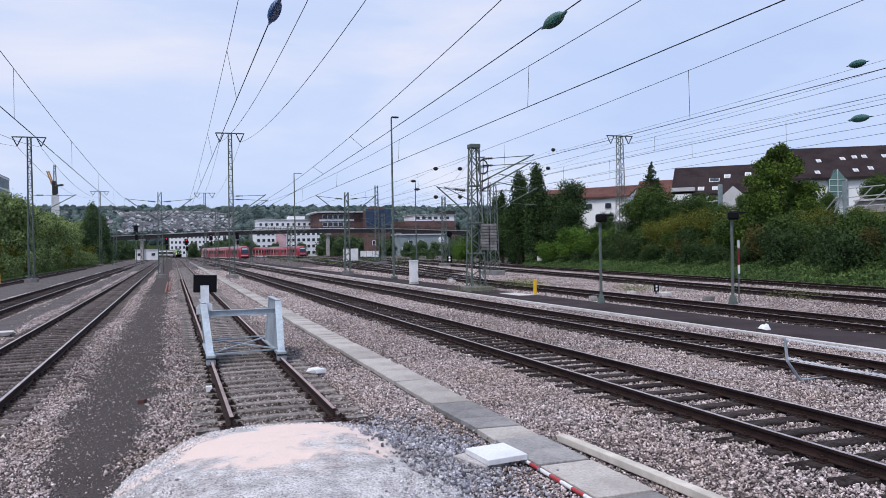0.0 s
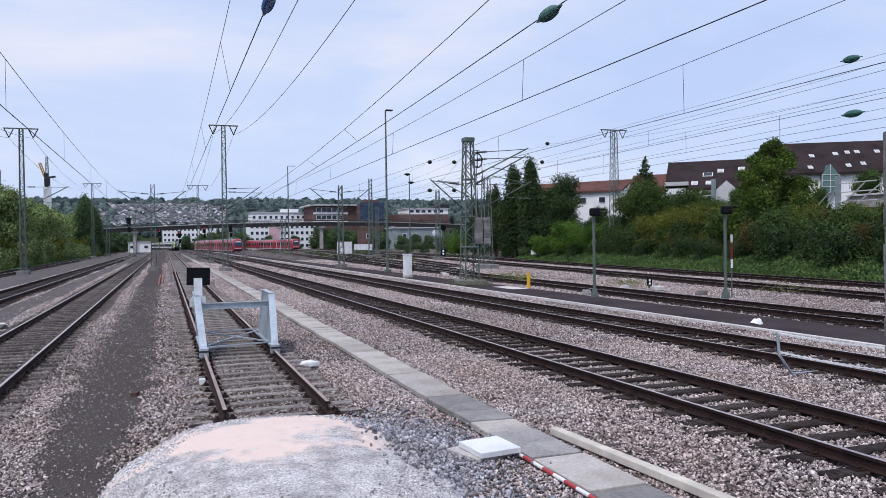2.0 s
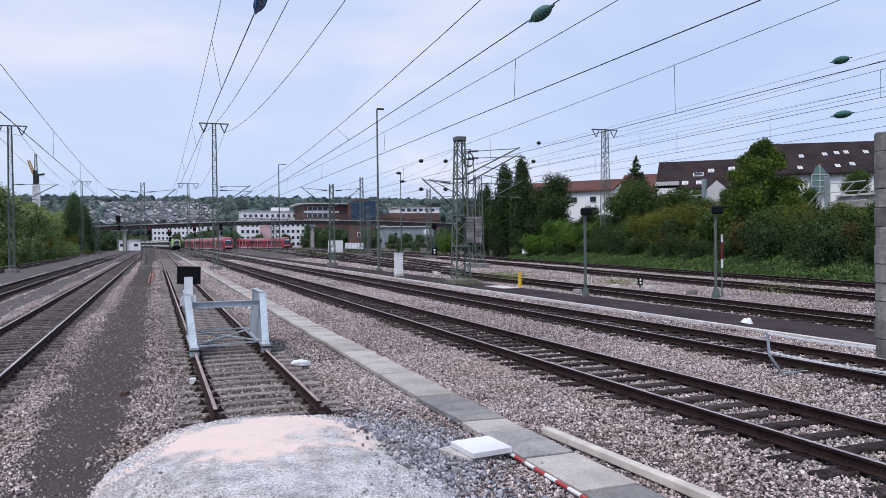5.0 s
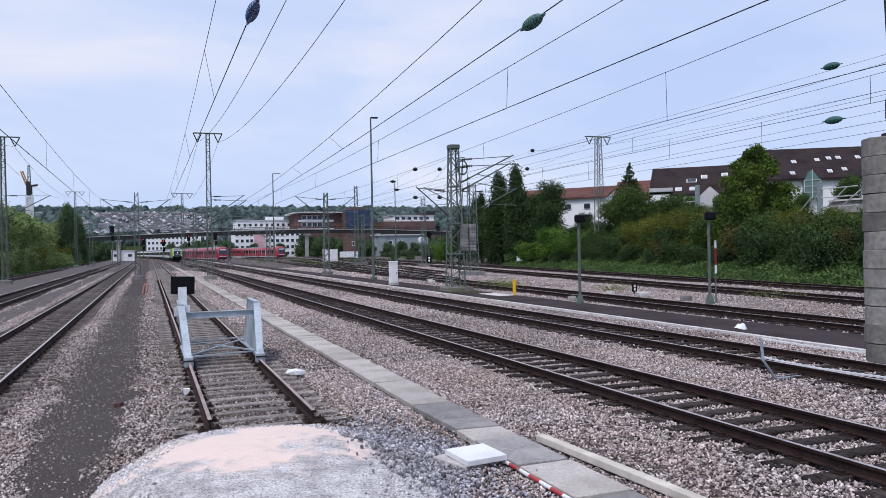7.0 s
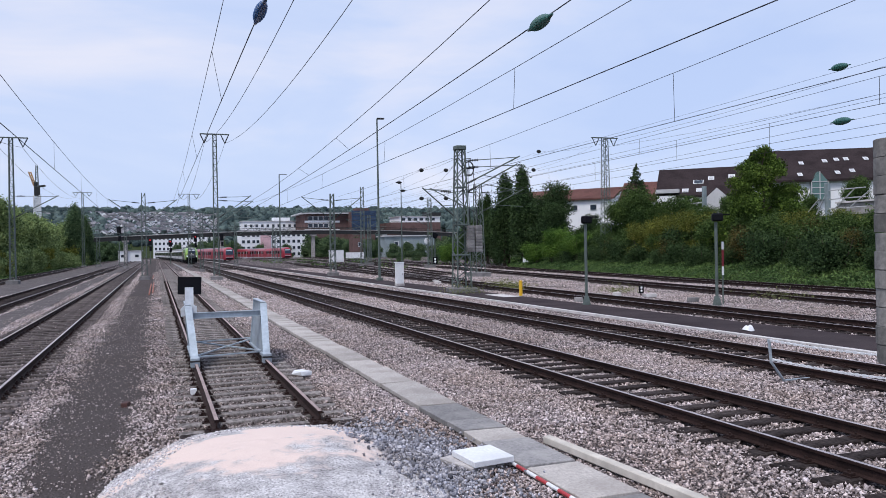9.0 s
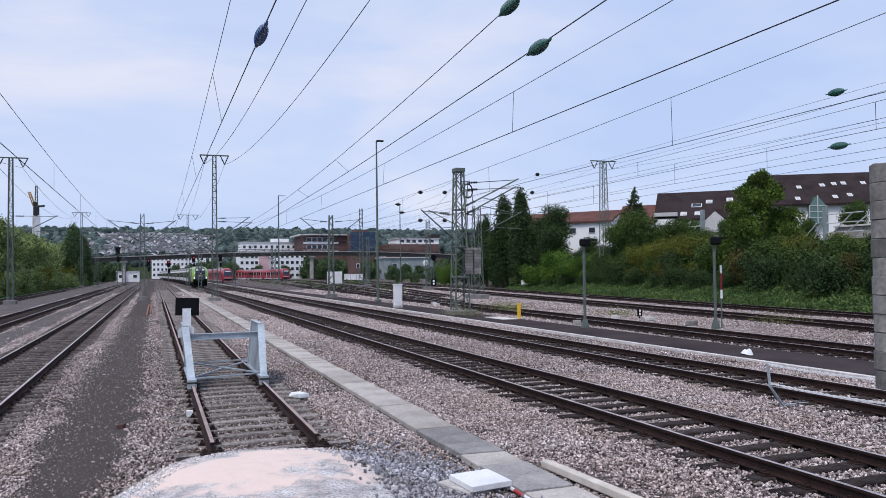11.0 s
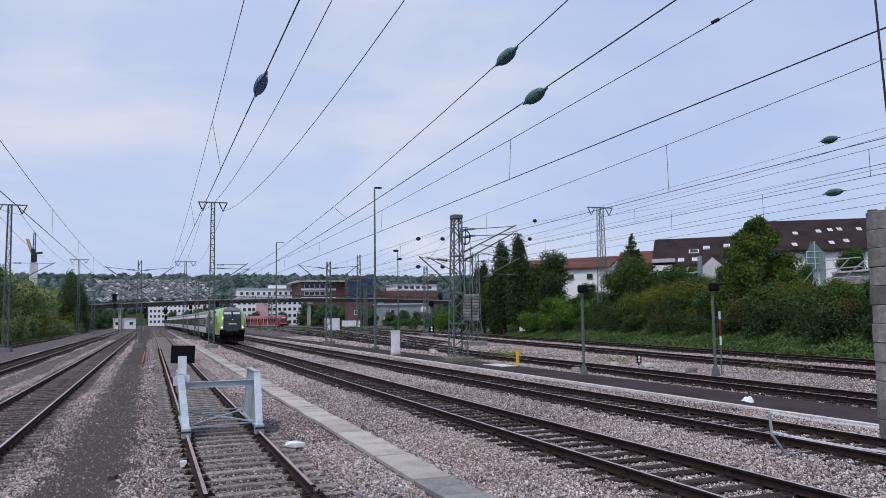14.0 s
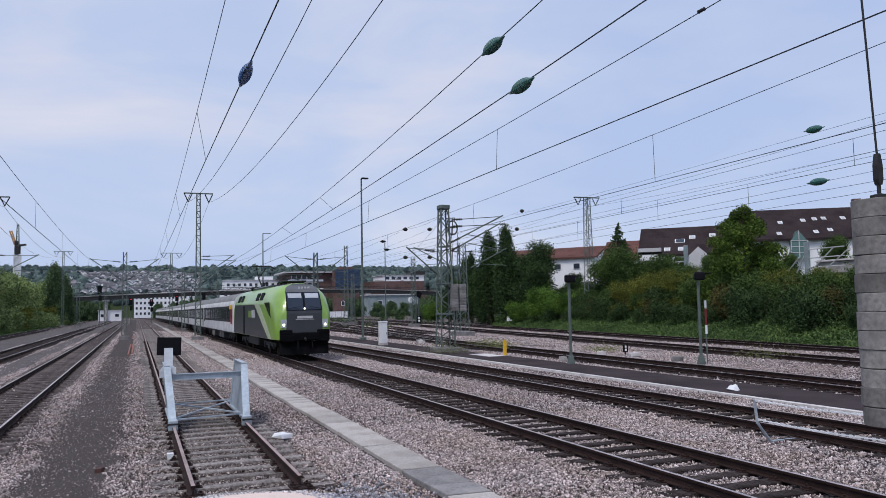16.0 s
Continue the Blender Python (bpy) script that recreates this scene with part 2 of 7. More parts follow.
# ---------- shapes ----------
class Shape:
    """Collects simple solids; becomes one mesh."""

    def __init__(self):
        self.v, self.f, self.m = [], [], []

    def add(self, verts, faces, mat=0):
        o = len(self.v)
        self.v.extend(tuple(p) for p in verts)
        self.f.extend(tuple(i + o for i in f) for f in faces)
        self.m.extend([mat] * len(faces))

    def hull(self, verts, faces, mat=0):
        """A convex solid: its faces are turned outwards."""
        c = sum((Vector(p) for p in verts), Vector()) / len(verts)
        good = []
        for f in faces:
            a, b, d = (Vector(verts[i]) for i in f[:3])
            n = (b - a).cross(d - a)
            mid = sum((Vector(verts[i]) for i in f), Vector()) / len(f)
            good.append(f if n.dot(mid - c) >= 0 else tuple(reversed(f)))
        self.add(verts, good, mat)

    def box(self, c, s, mat=0, bevel=0.0, m=None):
        h = [v / 2 for v in s]
        m = Matrix.Translation(c) @ (m or Matrix())
        if bevel <= 0:
            vs = [m @ Vector((x * h[0], y * h[1], z * h[2])) for x in (-1, 1) for y in (-1, 1) for z in (-1, 1)]
            self.hull(vs, [(0, 1, 3, 2), (4, 6, 7, 5), (0, 4, 5, 1), (2, 3, 7, 6), (0, 2, 6, 4), (1, 5, 7, 3)], mat)
            return
        b = min(bevel, *(v * 0.9 for v in h))
        vs, idx = [], {}
        for sx in (-1, 1):
            for sy in (-1, 1):
                for sz in (-1, 1):
                    for a in range(3):
                        k = [h[i] - (0 if i == a else b) for i in range(3)]
                        idx[(sx, sy, sz, a)] = len(vs)
                        vs.append(m @ Vector((sx * k[0], sy * k[1], sz * k[2])))
        fs = []
        for s1 in (-1, 1):
            q = [(-1, -1), (-1, 1), (1, 1), (1, -1)]
            fs.append(tuple(idx[(s1, a, c2, 0)] for a, c2 in q))
            fs.append(tuple(idx[(a, s1, c2, 1)] for a, c2 in q))
            fs.append(tuple(idx[(a, c2, s1, 2)] for a, c2 in q))
        for s1 in (-1, 1):
            for s2 in (-1, 1):
                fs.append((idx[(-1, s1, s2, 1)], idx[(1, s1, s2, 1)], idx[(1, s1, s2, 2)], idx[(-1, s1, s2, 2)]))
                fs.append((idx[(s1, -1, s2, 0)], idx[(s1, 1, s2, 0)], idx[(s1, 1, s2, 2)], idx[(s1, -1, s2, 2)]))
                fs.append((idx[(s1, s2, -1, 0)], idx[(s1, s2, 1, 0)], idx[(s1, s2, 1, 1)], idx[(s1, s2, -1, 1)]))
                for s3 in (-1, 1):
                    fs.append(tuple(idx[(s1, s2, s3, a)] for a in range(3)))
        self.hull(vs, fs, mat)

    def rod(self, p0, p1, r, sides=6, mat=0, r1=None):
        p0, p1 = Vector(p0), Vector(p1)
        d = p1 - p0
        if d.length < 1e-6:
            return
        q = d.to_track_quat("Z", "Y")
        r1 = r if r1 is None else r1
        vs = []
        for p, rr in ((p0, r), (p1, r1)):
            for i in range(sides):
                a = 2 * math.pi * (i + 0.5) / sides
                vs.append(p + q @ Vector((rr * math.cos(a), rr * math.sin(a), 0)))
        fs = [(i, (i + 1) % sides, sides + (i + 1) % sides, sides + i) for i in range(sides)]
        fs += [tuple(range(sides)), tuple(range(sides, 2 * sides))]
        self.hull(vs, fs, mat)

    def bar(self, p0, p1, w, t, mat=0):
        """A flat or square bar from p0 to p1."""
        p0, p1 = Vector(p0), Vector(p1)
        d = p1 - p0
        m = d.to_track_quat("Z", "Y").to_matrix().to_4x4()
        self.box((p0 + p1) / 2, (w, t, d.length), mat, 0, m)

    def lathe(self, profile, centre, axis="z", sides=16, mat=0):
        """Turns (radius, height) pairs round an axis."""
        vs, fs = [], []
        for r, h in profile:
            for i in range(sides):
                a = 2 * math.pi * i / sides
                x, y = r * math.cos(a), r * math.sin(a)
                p = {"z": (x, y, h), "x": (h, x, y), "y": (x, h, -y)}[axis]
                vs.append(Vector(centre) + Vector(p))
        for k in range(len(profile) - 1):
            for i in range(sides):
                j = (i + 1) % sides
                fs.append((k * sides + i, k * sides + j, (k + 1) * sides + j, (k + 1) * sides + i))
        fs.append(tuple(reversed(range(sides))))
        fs.append(tuple(range((len(profile) - 1) * sides, len(profile) * sides)))
        self.add(vs, fs, mat)

    def loft(self, rings, mat=0, caps=True, closed=True, mats=None):
        """Joins rings of equally many points."""
        n = len(rings[0])
        vs = [p for r in rings for p in r]
        o = len(self.v)
        self.v.extend(tuple(p) for p in vs)
        last = n if closed else n - 1
        for k in range(len(rings) - 1):
            for i in range(last):
                j = (i + 1) % n
                self.f.append((o + k * n + i, o + k * n + j, o + (k + 1) * n + j, o + (k + 1) * n + i))
                self.m.append(mats(k, i) if mats else mat)
        if caps:
            self.f.append(tuple(o + i for i in reversed(range(n))))
            self.f.append(tuple(o + (len(rings) - 1) * n + i for i in range(n)))
            self.m += [mats(0, -1) if mats else mat, mats(len(rings) - 1, -1) if mats else mat]

    def mesh(self, name, mats, smooth=False):
        me = bpy.data.meshes.new(name)
        me.from_pydata(self.v, [], self.f)
        for m in mats if isinstance(mats, (list, tuple)) else [mats]:
            me.materials.append(m)
        me.polygons.foreach_set("material_index", self.m)
        me.update()
        if smooth:
            me.polygons.foreach_set("use_smooth", [True] * len(self.f))
            me.set_sharp_from_angle(angle=0.65)
        return me


def part(name, shape, mats, parent=None, label="", at=None, smooth=False):
    """Links a shape (or a mesh made before) as one object under its thing."""
    me = shape.mesh(name, mats, smooth) if isinstance(shape, Shape) else shape
    ob = new(name, me)
    ob.parent = parent
    if at is not None:
        ob.matrix_local = at
    return tagged(ob, label)


def thing(name, label, category, group="", m=None, kind=""):
    ob = new(name)
    ob.empty_display_size = 0.2
    if m is not None:
        ob.matrix_world = m
    return tagged(ob, label, category, group, kind)


def setting(name, shape, mats, label, category, smooth=False):
    return tagged(new(name, shape.mesh(name, mats, smooth)), label, category, kind="structure")


# ---------- ground ----------
RAIL_TOP = 0.16
GROUND_Z = -0.05
MAIN_X, BEND_S, BEND_R = 6.41, 175.0, 4400.0
TIGHT_S, TIGHT_R = 385.0, 650.0


def main_line(s):
    """Place and heading (radians to the left of +y) at s metres along the through track."""
    if s <= BEND_S:
        return MAIN_X, s, 0.0
    a = (min(s, TIGHT_S) - BEND_S) / BEND_R
    x, y = MAIN_X - BEND_R * (1 - math.cos(a)), BEND_S + BEND_R * math.sin(a)
    if s > TIGHT_S:
        b = a + (s - TIGHT_S) / TIGHT_R
        x -= TIGHT_R * (math.cos(a) - math.cos(b))
        y += TIGHT_R * (math.sin(b) - math.sin(a))
        a = b
    return x, y, a


def hill(y):
    """Height of the far hillside."""
    return min(70.0, max(0.0, (y - 520) * 0.083))


def bank_foot(y):
    """Where the grassy bank begins."""
    return 31.4 + 0.122 * min(max(y, 0.0), 85.0) + max(0.0, y - 85.0) * 0.45


def ground_height(x, y):
    z = GROUND_Z
    if x > bank_foot(y) and y < 320:
        z += min(5.0, (x - bank_foot(y)) * 0.28)
    return z + hill(y)


def build_ground():
    """One sheet to the horizon; the bank's foot follows a line of its own."""
    sh = Shape()
    left = [-3000, -400, -60, -20, 0]
    right = [0.0, 2.6, 8.0, 17.9, 60.0, 400.0, 2900.0]
    ys = [-3000, -200, -40, 0, 30, 62, 85, 140, 240, 319, 321, 430, 520, 620, 760, 900, 1000, 1200, 1363.4, 1500, 3000]
    for y in ys:
        f = bank_foot(min(y, 300))
        for x in left + [f + r for r in right]:
            sh.v.append((x, y, ground_height(x, y)))
    n = len(left) + len(right)
    for j in range(len(ys) - 1):
        for i in range(n - 1):
            sh.f.append((j * n + i, j * n + i + 1, (j + 1) * n + i + 1, (j + 1) * n + i))
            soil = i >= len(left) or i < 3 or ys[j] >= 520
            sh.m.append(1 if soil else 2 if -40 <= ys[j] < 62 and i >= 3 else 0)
    setting("ground", sh, [M_BED, M_SOIL, M_NEARBED_SHADE], "railway yard ground of grey-brown ballast with earth beyond", "ground")


build_ground()


def slab(name, x0, x1, y0, y1, top, mat, label, category, thick=0.09):
    sh = Shape()
    sh.box(((x0 + x1) / 2, (y0 + y1) / 2, top - thick / 2), (x1 - x0, y1 - y0, thick), 0, 0.01)
    return setting(name, sh, mat, label, category)


# ---------- tracks ----------
RAIL_PROFILE = [(-0.0625, 0.0), (0.0625, 0.0), (0.0625, 0.012), (0.012, 0.028), (0.009, 0.098), (0.032, 0.112), (0.034, 0.142),
                (0.028, 0.148), (-0.028, 0.148), (-0.034, 0.142), (-0.032, 0.112), (-0.009, 0.098), (-0.012, 0.028), (-0.0625, 0.012)]


def rail_shape(points, offset):
    """points: (x, y, heading) along the track's middle."""
    rings = []
    for x, y, a in points:
        cx, sx = math.cos(a), math.sin(a)
        rings.append([(x + (offset + px) * cx, y + (offset + px) * sx, 0.012 + pz) for px, pz in RAIL_PROFILE])
    sh = Shape()
    sh.loft(rings, mats=lambda k, i: 1 if i == 7 else 0)
    return sh


def sleeper_mesh(name, wood, seed, width=0.25):
    rnd = random.Random(seed)
    sh = Shape()
    sh.box((0, 0, -0.07), (2.55 + rnd.uniform(-0.06, 0.06), width + rnd.uniform(-0.02, 0.01), 0.164), 0, 0.014)
    for s in (-0.753, 0.753):
        sh.box((s, 0, 0.018), (0.34, 0.15, 0.014), 1)
        for d in (-0.105, 0.105):
            sh.box((s + d, 0, 0.038), (0.07, 0.10, 0.035), 1)
            sh.rod((s + d, 0, 0.05), (s + d, 0, 0.085), 0.018, 6, 1)
    return sh.mesh(name, [wood, M_RAIL])


def stuff_sleepers(parent, places, wood):
    sh = Shape()
    for x, y, a in places:
        sh.box((x, y, -0.03), (2.5, 0.25, 0.08), 0, 0, Matrix.Rotation(a, 4, "Z"))
    ob = part("sleeper_row", sh, wood, parent, "far row of dark wooden sleepers")
    ob["kind"] = "stuff"


def railway_track(label, points, y_near, near_count, gap, wood, head, far_to, seed):
    """points: polyline (x, y, heading). Sleepers are set along it, the near ones one by one."""
    tr = thing("railway_track", label, "railway track", "tracks of the yard", kind="structure")
    part("rail", rail_shape(points, -0.753), [M_RAIL, head], tr)
    part("rail", rail_shape(points, 0.753), [M_RAIL, head], tr)
    meshes = [sleeper_mesh("sleeper", wood, seed + k, 0.25 if wood is M_SLEEPER else 0.20) for k in range(3)]
    rnd = random.Random(seed)
    along, rest, count = 0.0, [], 0
    for (x0, y0, a0), (x1, y1, a1) in zip(points, points[1:]):
        seg = math.hypot(x1 - x0, y1 - y0)
        d = along
        while d < seg:
            f = d / seg
            x, y, a = x0 + (x1 - x0) * f, y0 + (y1 - y0) * f, a0 + (a1 - a0) * f
            if y >= y_near and y < far_to:
                if count < near_count:
                    m = Matrix.Translation((x + rnd.uniform(-0.03, 0.03), y, rnd.uniform(-0.008, 0.004))) @ Matrix.Rotation(a + rnd.uniform(-0.012, 0.012), 4, "Z")
                    part("sleeper", meshes[count % 3], None, tr, at=m)
                    count += 1
                else:
                    rest.append((x, y, a))
            d += gap
        along = d - seg
    if rest:
        stuff_sleepers(tr, rest, wood)
    return tr


def straight(x, y0, y1, x1=None):
    x1 = x if x1 is None else x1
    a = -math.atan2(x1 - x, y1 - y0)
    return [(x, y0, a), (x1, y1, a)]


def bending(*pts):
    """Points of a track through the given (x, y), with its heading at each."""
    out = []
    for k, (x, y) in enumerate(pts):
        (x0, y0), (x1, y1) = pts[max(k - 1, 0)], pts[min(k + 1, len(pts) - 1)]
        out.append((x, y, -math.atan2(x1 - x0, y1 - y0)))
    return out


SIDING_END = 3.85
GAP = 0.63
railway_track("disused siding with rusty rails on weathered sleepers ending at sand", straight(0, SIDING_END, 330), SIDING_END, 110, 0.6, M_SLEEPER_PALE, M_OLDTOP, 130, 11)
def end_sleeper():
    ob = part("end_sleeper", sleeper_mesh("end_sleeper", M_SLEEPER, 3), None, None, at=pose(0.0, SIDING_END - 0.17, -0.004))
    tagged(ob, "dark tarred end sleeper under the rail ends", "sleeper", kind="structure")


end_sleeper()
railway_track("through track with shiny rails on dark wooden sleepers", straight(MAIN_X, -14, 175)[:1] + [main_line(s) for s in [175 + 20 * k for k in range(26)]],
              -8, 130, GAP, M_SLEEPER, M_RAILTOP, 160, 21)
railway_track("second through track with shiny rails beside a pale kerb", straight(10.98, -14, 320), -4, 100, GAP, M_SLEEPER, M_RAILTOP, 150, 31)
railway_track("rusty brown yard track beyond the tarmac strip", bending((16.95, -10), (19.7, 45), (25.0, 150), (34.0, 320)), 0, 70, GAP, M_SLEEPER, M_RAILTOP, 140, 41)
railway_track("outer yard track in pale ballast", bending((22.35, -10), (29.9, 47.5), (35.5, 90), (58.0, 320)), 8, 60, GAP, M_SLEEPER, M_RAILTOP, 140, 51)
railway_track("last yard track beside the grassy bank", bending((27.8, -10), (35.8, 50.7), (41.0, 91.5), (66.0, 320)), 12, 50, GAP, M_SLEEPER, M_RAILTOP, 140, 61)
railway_track("yard track with bright rails beside a dark cinder path", straight(-5.03, -10, 330), 3, 100, 0.6, M_SLEEPER_MID, M_RAILTOP, 150, 71)
railway_track("second yard track with dark sleepers", straight(-9.45, -10, 330), 20, 60, GAP, M_SLEEPER, M_RAILTOP, 140, 81)
railway_track("outermost yard track along the hedge", straight(-15.6, -10, 330, -18), 40, 40, GAP, M_SLEEPER, M_RAILTOP, 140, 91)

slab("pavement_cinder_path", -3.34, -1.66, -12, 330, 0.0, M_ASPHALT, "dark cinder footpath between two tracks, strewn with pale chips", "path")
slab("pavement_cinder_strip", -8.0, -6.75, 14, 330, -0.012, M_CINDER_PALE, "dusty grey cinder strip between yard tracks", "path")
slab("pavement_cinder_strip", -14.6, -10.9, 20, 330, -0.012, M_CINDER_PALE, "broad dusty cinder strip between outer yard tracks", "path")
slab("pavement_tarmac_strip", 13.96, 16.45, -12, 330, 0.02, M_PLATFORM, "dark tarmac strip between tracks behind a pale kerb", "pavement")
slab("pavement_kerb", 13.81, 13.955, -12, 330, 0.05, M_KERB, "long pale concrete kerb along a tarmac strip", "kerb", 0.14)


def trough_path():
    """Cable trough with concrete covers laid end to end."""
    tr = thing("cable_trough", "concrete cable trough with grey cover slabs laid in ballast", "cable trough", kind="structure")
    sh = Shape()
    sh.box((2.79, 100, -0.04), (0.60, 230, 0.06), 0)
    part("trough_body", sh, M_CONCRETE_DARK, tr)
    meshes = {}
    for length in (0.65, 1.0, 1.3):
        s2 = Shape()
        s2.box((0, 0, 0), (0.67, length - 0.022, 0.085), 0, 0.008)
        meshes[length] = (s2.mesh("cover_slab", M_SLAB), s2.mesh("damp_cover_slab", M_SLAB_WET))
    rnd = random.Random(5)
    y = -3.3
    while y < 130:
        length = rnd.choice((0.65, 0.65, 1.0, 1.3))
        m = pose(2.79 + rnd.uniform(-0.018, 0.018), y + length / 2, -0.012 + rnd.uniform(-0.010, 0.010), rnd.uniform(-0.7, 0.7), rnd.uniform(-1.0, 1.0), rnd.uniform(-0.7, 0.7))
        damp = y < 3.4 and rnd.random() < 0.9
        part("cover_slab", meshes[length][1 if damp else 0], None, tr, at=m)
        y += length


trough_path()


def stone_template(rng, n):
    base = np.array([(x, y, z) for x in (-1, 1) for y in (-1, 1) for z in (-1, 1)], float)
    return base[None] * rng.uniform(0.35, 1.25, (n, 8, 3))


STONE_FACES = np.array([(0, 1, 3, 2), (4, 6, 7, 5), (0, 4, 5, 1), (2, 3, 7, 6), (0, 2, 6, 4), (1, 5, 7, 3)])


CHIP_FACES = np.array([(0, 2, 4), (2, 1, 4), (1, 3, 4), (3, 0, 4), (2, 0, 5), (1, 2, 5), (3, 1, 5), (0, 3, 5)])


def chip_template(rng, n):
    """Rough eight-sided splinters."""
    base = np.array([(-1, 0, 0), (1, 0, 0), (0, -1, 0), (0, 1, 0), (0, 0, 1), (0, 0, -1)], float) * 1.15
    return base[None] * rng.uniform(0.6, 1.15, (n, 6, 1)) + rng.uniform(-0.42, 0.42, (n, 6, 3))


CAP_FACES = np.array([(0, 2, 4), (2, 1, 4), (1, 3, 4), (3, 0, 4)])


def cap_template(rng, n):
    """Visible tops of stones bedded in the ground."""
    base = np.array([(-1, 0, -0.5), (1, 0, -0.5), (0, -1, -0.5), (0, 1, -0.5), (0, 0, 1.0)], float) * 1.1
    return base[None] * rng.uniform(0.6, 1.15, (n, 5, 1)) + rng.uniform(-0.45, 0.45, (n, 5, 3))


def scatter(name, pts, sizes, mat, label, category, seed, flat=0.75, chip=""):
    """Loose stones at pts, joined into one mesh."""
    rng = np.random.default_rng(seed)
    n = len(pts)
    body, faces = (chip_template(rng, n), CHIP_FACES) if chip == "splinter" else (cap_template(rng, n), CAP_FACES) if chip else (stone_template(rng, n), STONE_FACES)
    nv, nf, nl = body.shape[1], len(faces), faces.shape[1]
    v = body * (np.array([1.0, 0.8, 0.6]) * sizes[:, None])[:, None, :] * 0.5
    q = rng.normal(size=(n, 4))
    q[:, 1:3] *= 0.2 if chip == "cap" else 0.45 if chip else flat
    q /= np.linalg.norm(q, axis=1)[:, None]
    w, x, y, z = q.T
    r = np.stack([np.stack([1 - 2 * (y * y + z * z), 2 * (x * y - z * w), 2 * (x * z + y * w)], -1),
                  np.stack([2 * (x * y + z * w), 1 - 2 * (x * x + z * z), 2 * (y * z - x * w)], -1),
                  np.stack([2 * (x * z - y * w), 2 * (y * z + x * w), 1 - 2 * (x * x + y * y)], -1)], 1)
    v = np.einsum("nij,nkj->nki", r, v) + pts[:, None, :]
    f = (faces[None] + (np.arange(n) * nv)[:, None, None]).reshape(-1)
    me = bpy.data.meshes.new(name)
    me.vertices.add(n * nv)
    me.vertices.foreach_set("co", v.reshape(-1))
    me.loops.add(n * nf * nl)
    me.loops.foreach_set("vertex_index", f)
    me.polygons.add(n * nf)
    me.polygons.foreach_set("loop_start", np.arange(n * nf) * nl)
    me.materials.append(mat)
    me.update(calc_edges=True)
    me.validate()
    return tagged(new(name, me), label, category, kind="stuff")


TRACKS = [(0.0, 0.0, 0.6, SIDING_END, -0.018), (MAIN_X, 0.0, GAP, -14, -0.022), (10.98, 0.0, GAP, -14, -0.024), (17.45, 0.05, GAP, -10, -0.03), (23.66, 0.1313, GAP, -10, -0.03), (29.12, 0.1318, GAP, -10, -0.03), (-5.03, 0.0, 0.6, -10, -0.024), (-9.45, 0.0, GAP, -10, -0.035)]


def ballast(seed, y0, y1, density, size):
    rng = np.random.default_rng(seed)
    n = int((y1 - y0) * 60 * density)
    x = rng.uniform(-14, 46, n)
    y = rng.uniform(y0, y1, n)
    dist = np.hypot(x + 1.5, y + 8)
    wide = np.minimum(1.0, (y + 8) / dist)
    keep = (rng.uniform(size=n) < wide ** (1.15 if y1 < 10 else 2.0)) & (x > -2.4 - 0.2 * (y + 8)) & (x < -0.6 + 1.17 * (y + 8)) & (x < 31.2 + 0.122 * np.clip(y, 0, 85))
    keep &= ~((x > -7.9) & (x < -6.85) & (y > 14) & (rng.uniform(size=n) < 0.93)) & ~((x > -14.5) & (x < -11) & (y > 20))
    ragged = 0.07 * np.sin(y * 1.9) + 0.06 * np.sin(y * 4.3 + 1.0) + rng.normal(0, 0.09, n)
    path_l = -3.20 + 0.34 * np.clip((5.5 - y) / 5.5, 0, 1) + ragged
    path_r = -1.78 - 0.42 * np.clip((7.0 - y) / 7.0, 0, 1) + ragged
    keep &= ~((x > path_l) & (x < path_r)) & ~((x > 13.72) & (x < 16.5)) & ~((x > 2.38) & (x < 3.12))
    on_path = (x > -3.34) & (x < -1.66)
    z = -0.015 + 0.03 * np.sin(x * 1.3 + 0.4 * np.sin(y * 0.5)) * np.cos(y * 0.33)
    for xc, fan, gap, start, level in TRACKS:
        d = np.abs(x - xc - fan * y)
        on = (d < (0.98 if xc == 0.0 else 1.12)) & (y > start - 0.15)
        away = np.abs(((y - start) / gap + 0.5) % 1.0 - 0.5) * gap
        keep &= ~(on & (away < (0.105 if gap == 0.6 else 0.13)) & (rng.uniform(size=n) < 0.96))
        keep &= ~((np.abs(d - 0.753) < 0.085) & (y > start - 0.05))
        z = np.where(on, level, z)
    z = np.where(on_path, 0.022, z)
    x, y, z = x[keep], y[keep], z[keep]
    s = size / wide[keep] ** (0.35 if y1 < 10 else 0.5) * rng.lognormal(0, 0.28, len(x))
    z = z - 0.012 + rng.normal(0, 0.009, len(x))
    dirty = np.zeros(len(x), bool)
    for xc, fan, gap, start, level in TRACKS:
        share = 0.9 if xc < 1 else 0.3
        dirty |= (np.abs(x - xc - fan * y) < 1.2 + rng.normal(0, 0.12, len(x))) & (y > start - 0.1) & (rng.uniform(size=len(x)) < share)
    dirty |= (x > -4.4) & (x < 1.4) & (rng.uniform(size=len(x)) < np.where(x < -2.5, 0.15, 0.34))
    return np.stack([x, y, z], 1), s, dirty


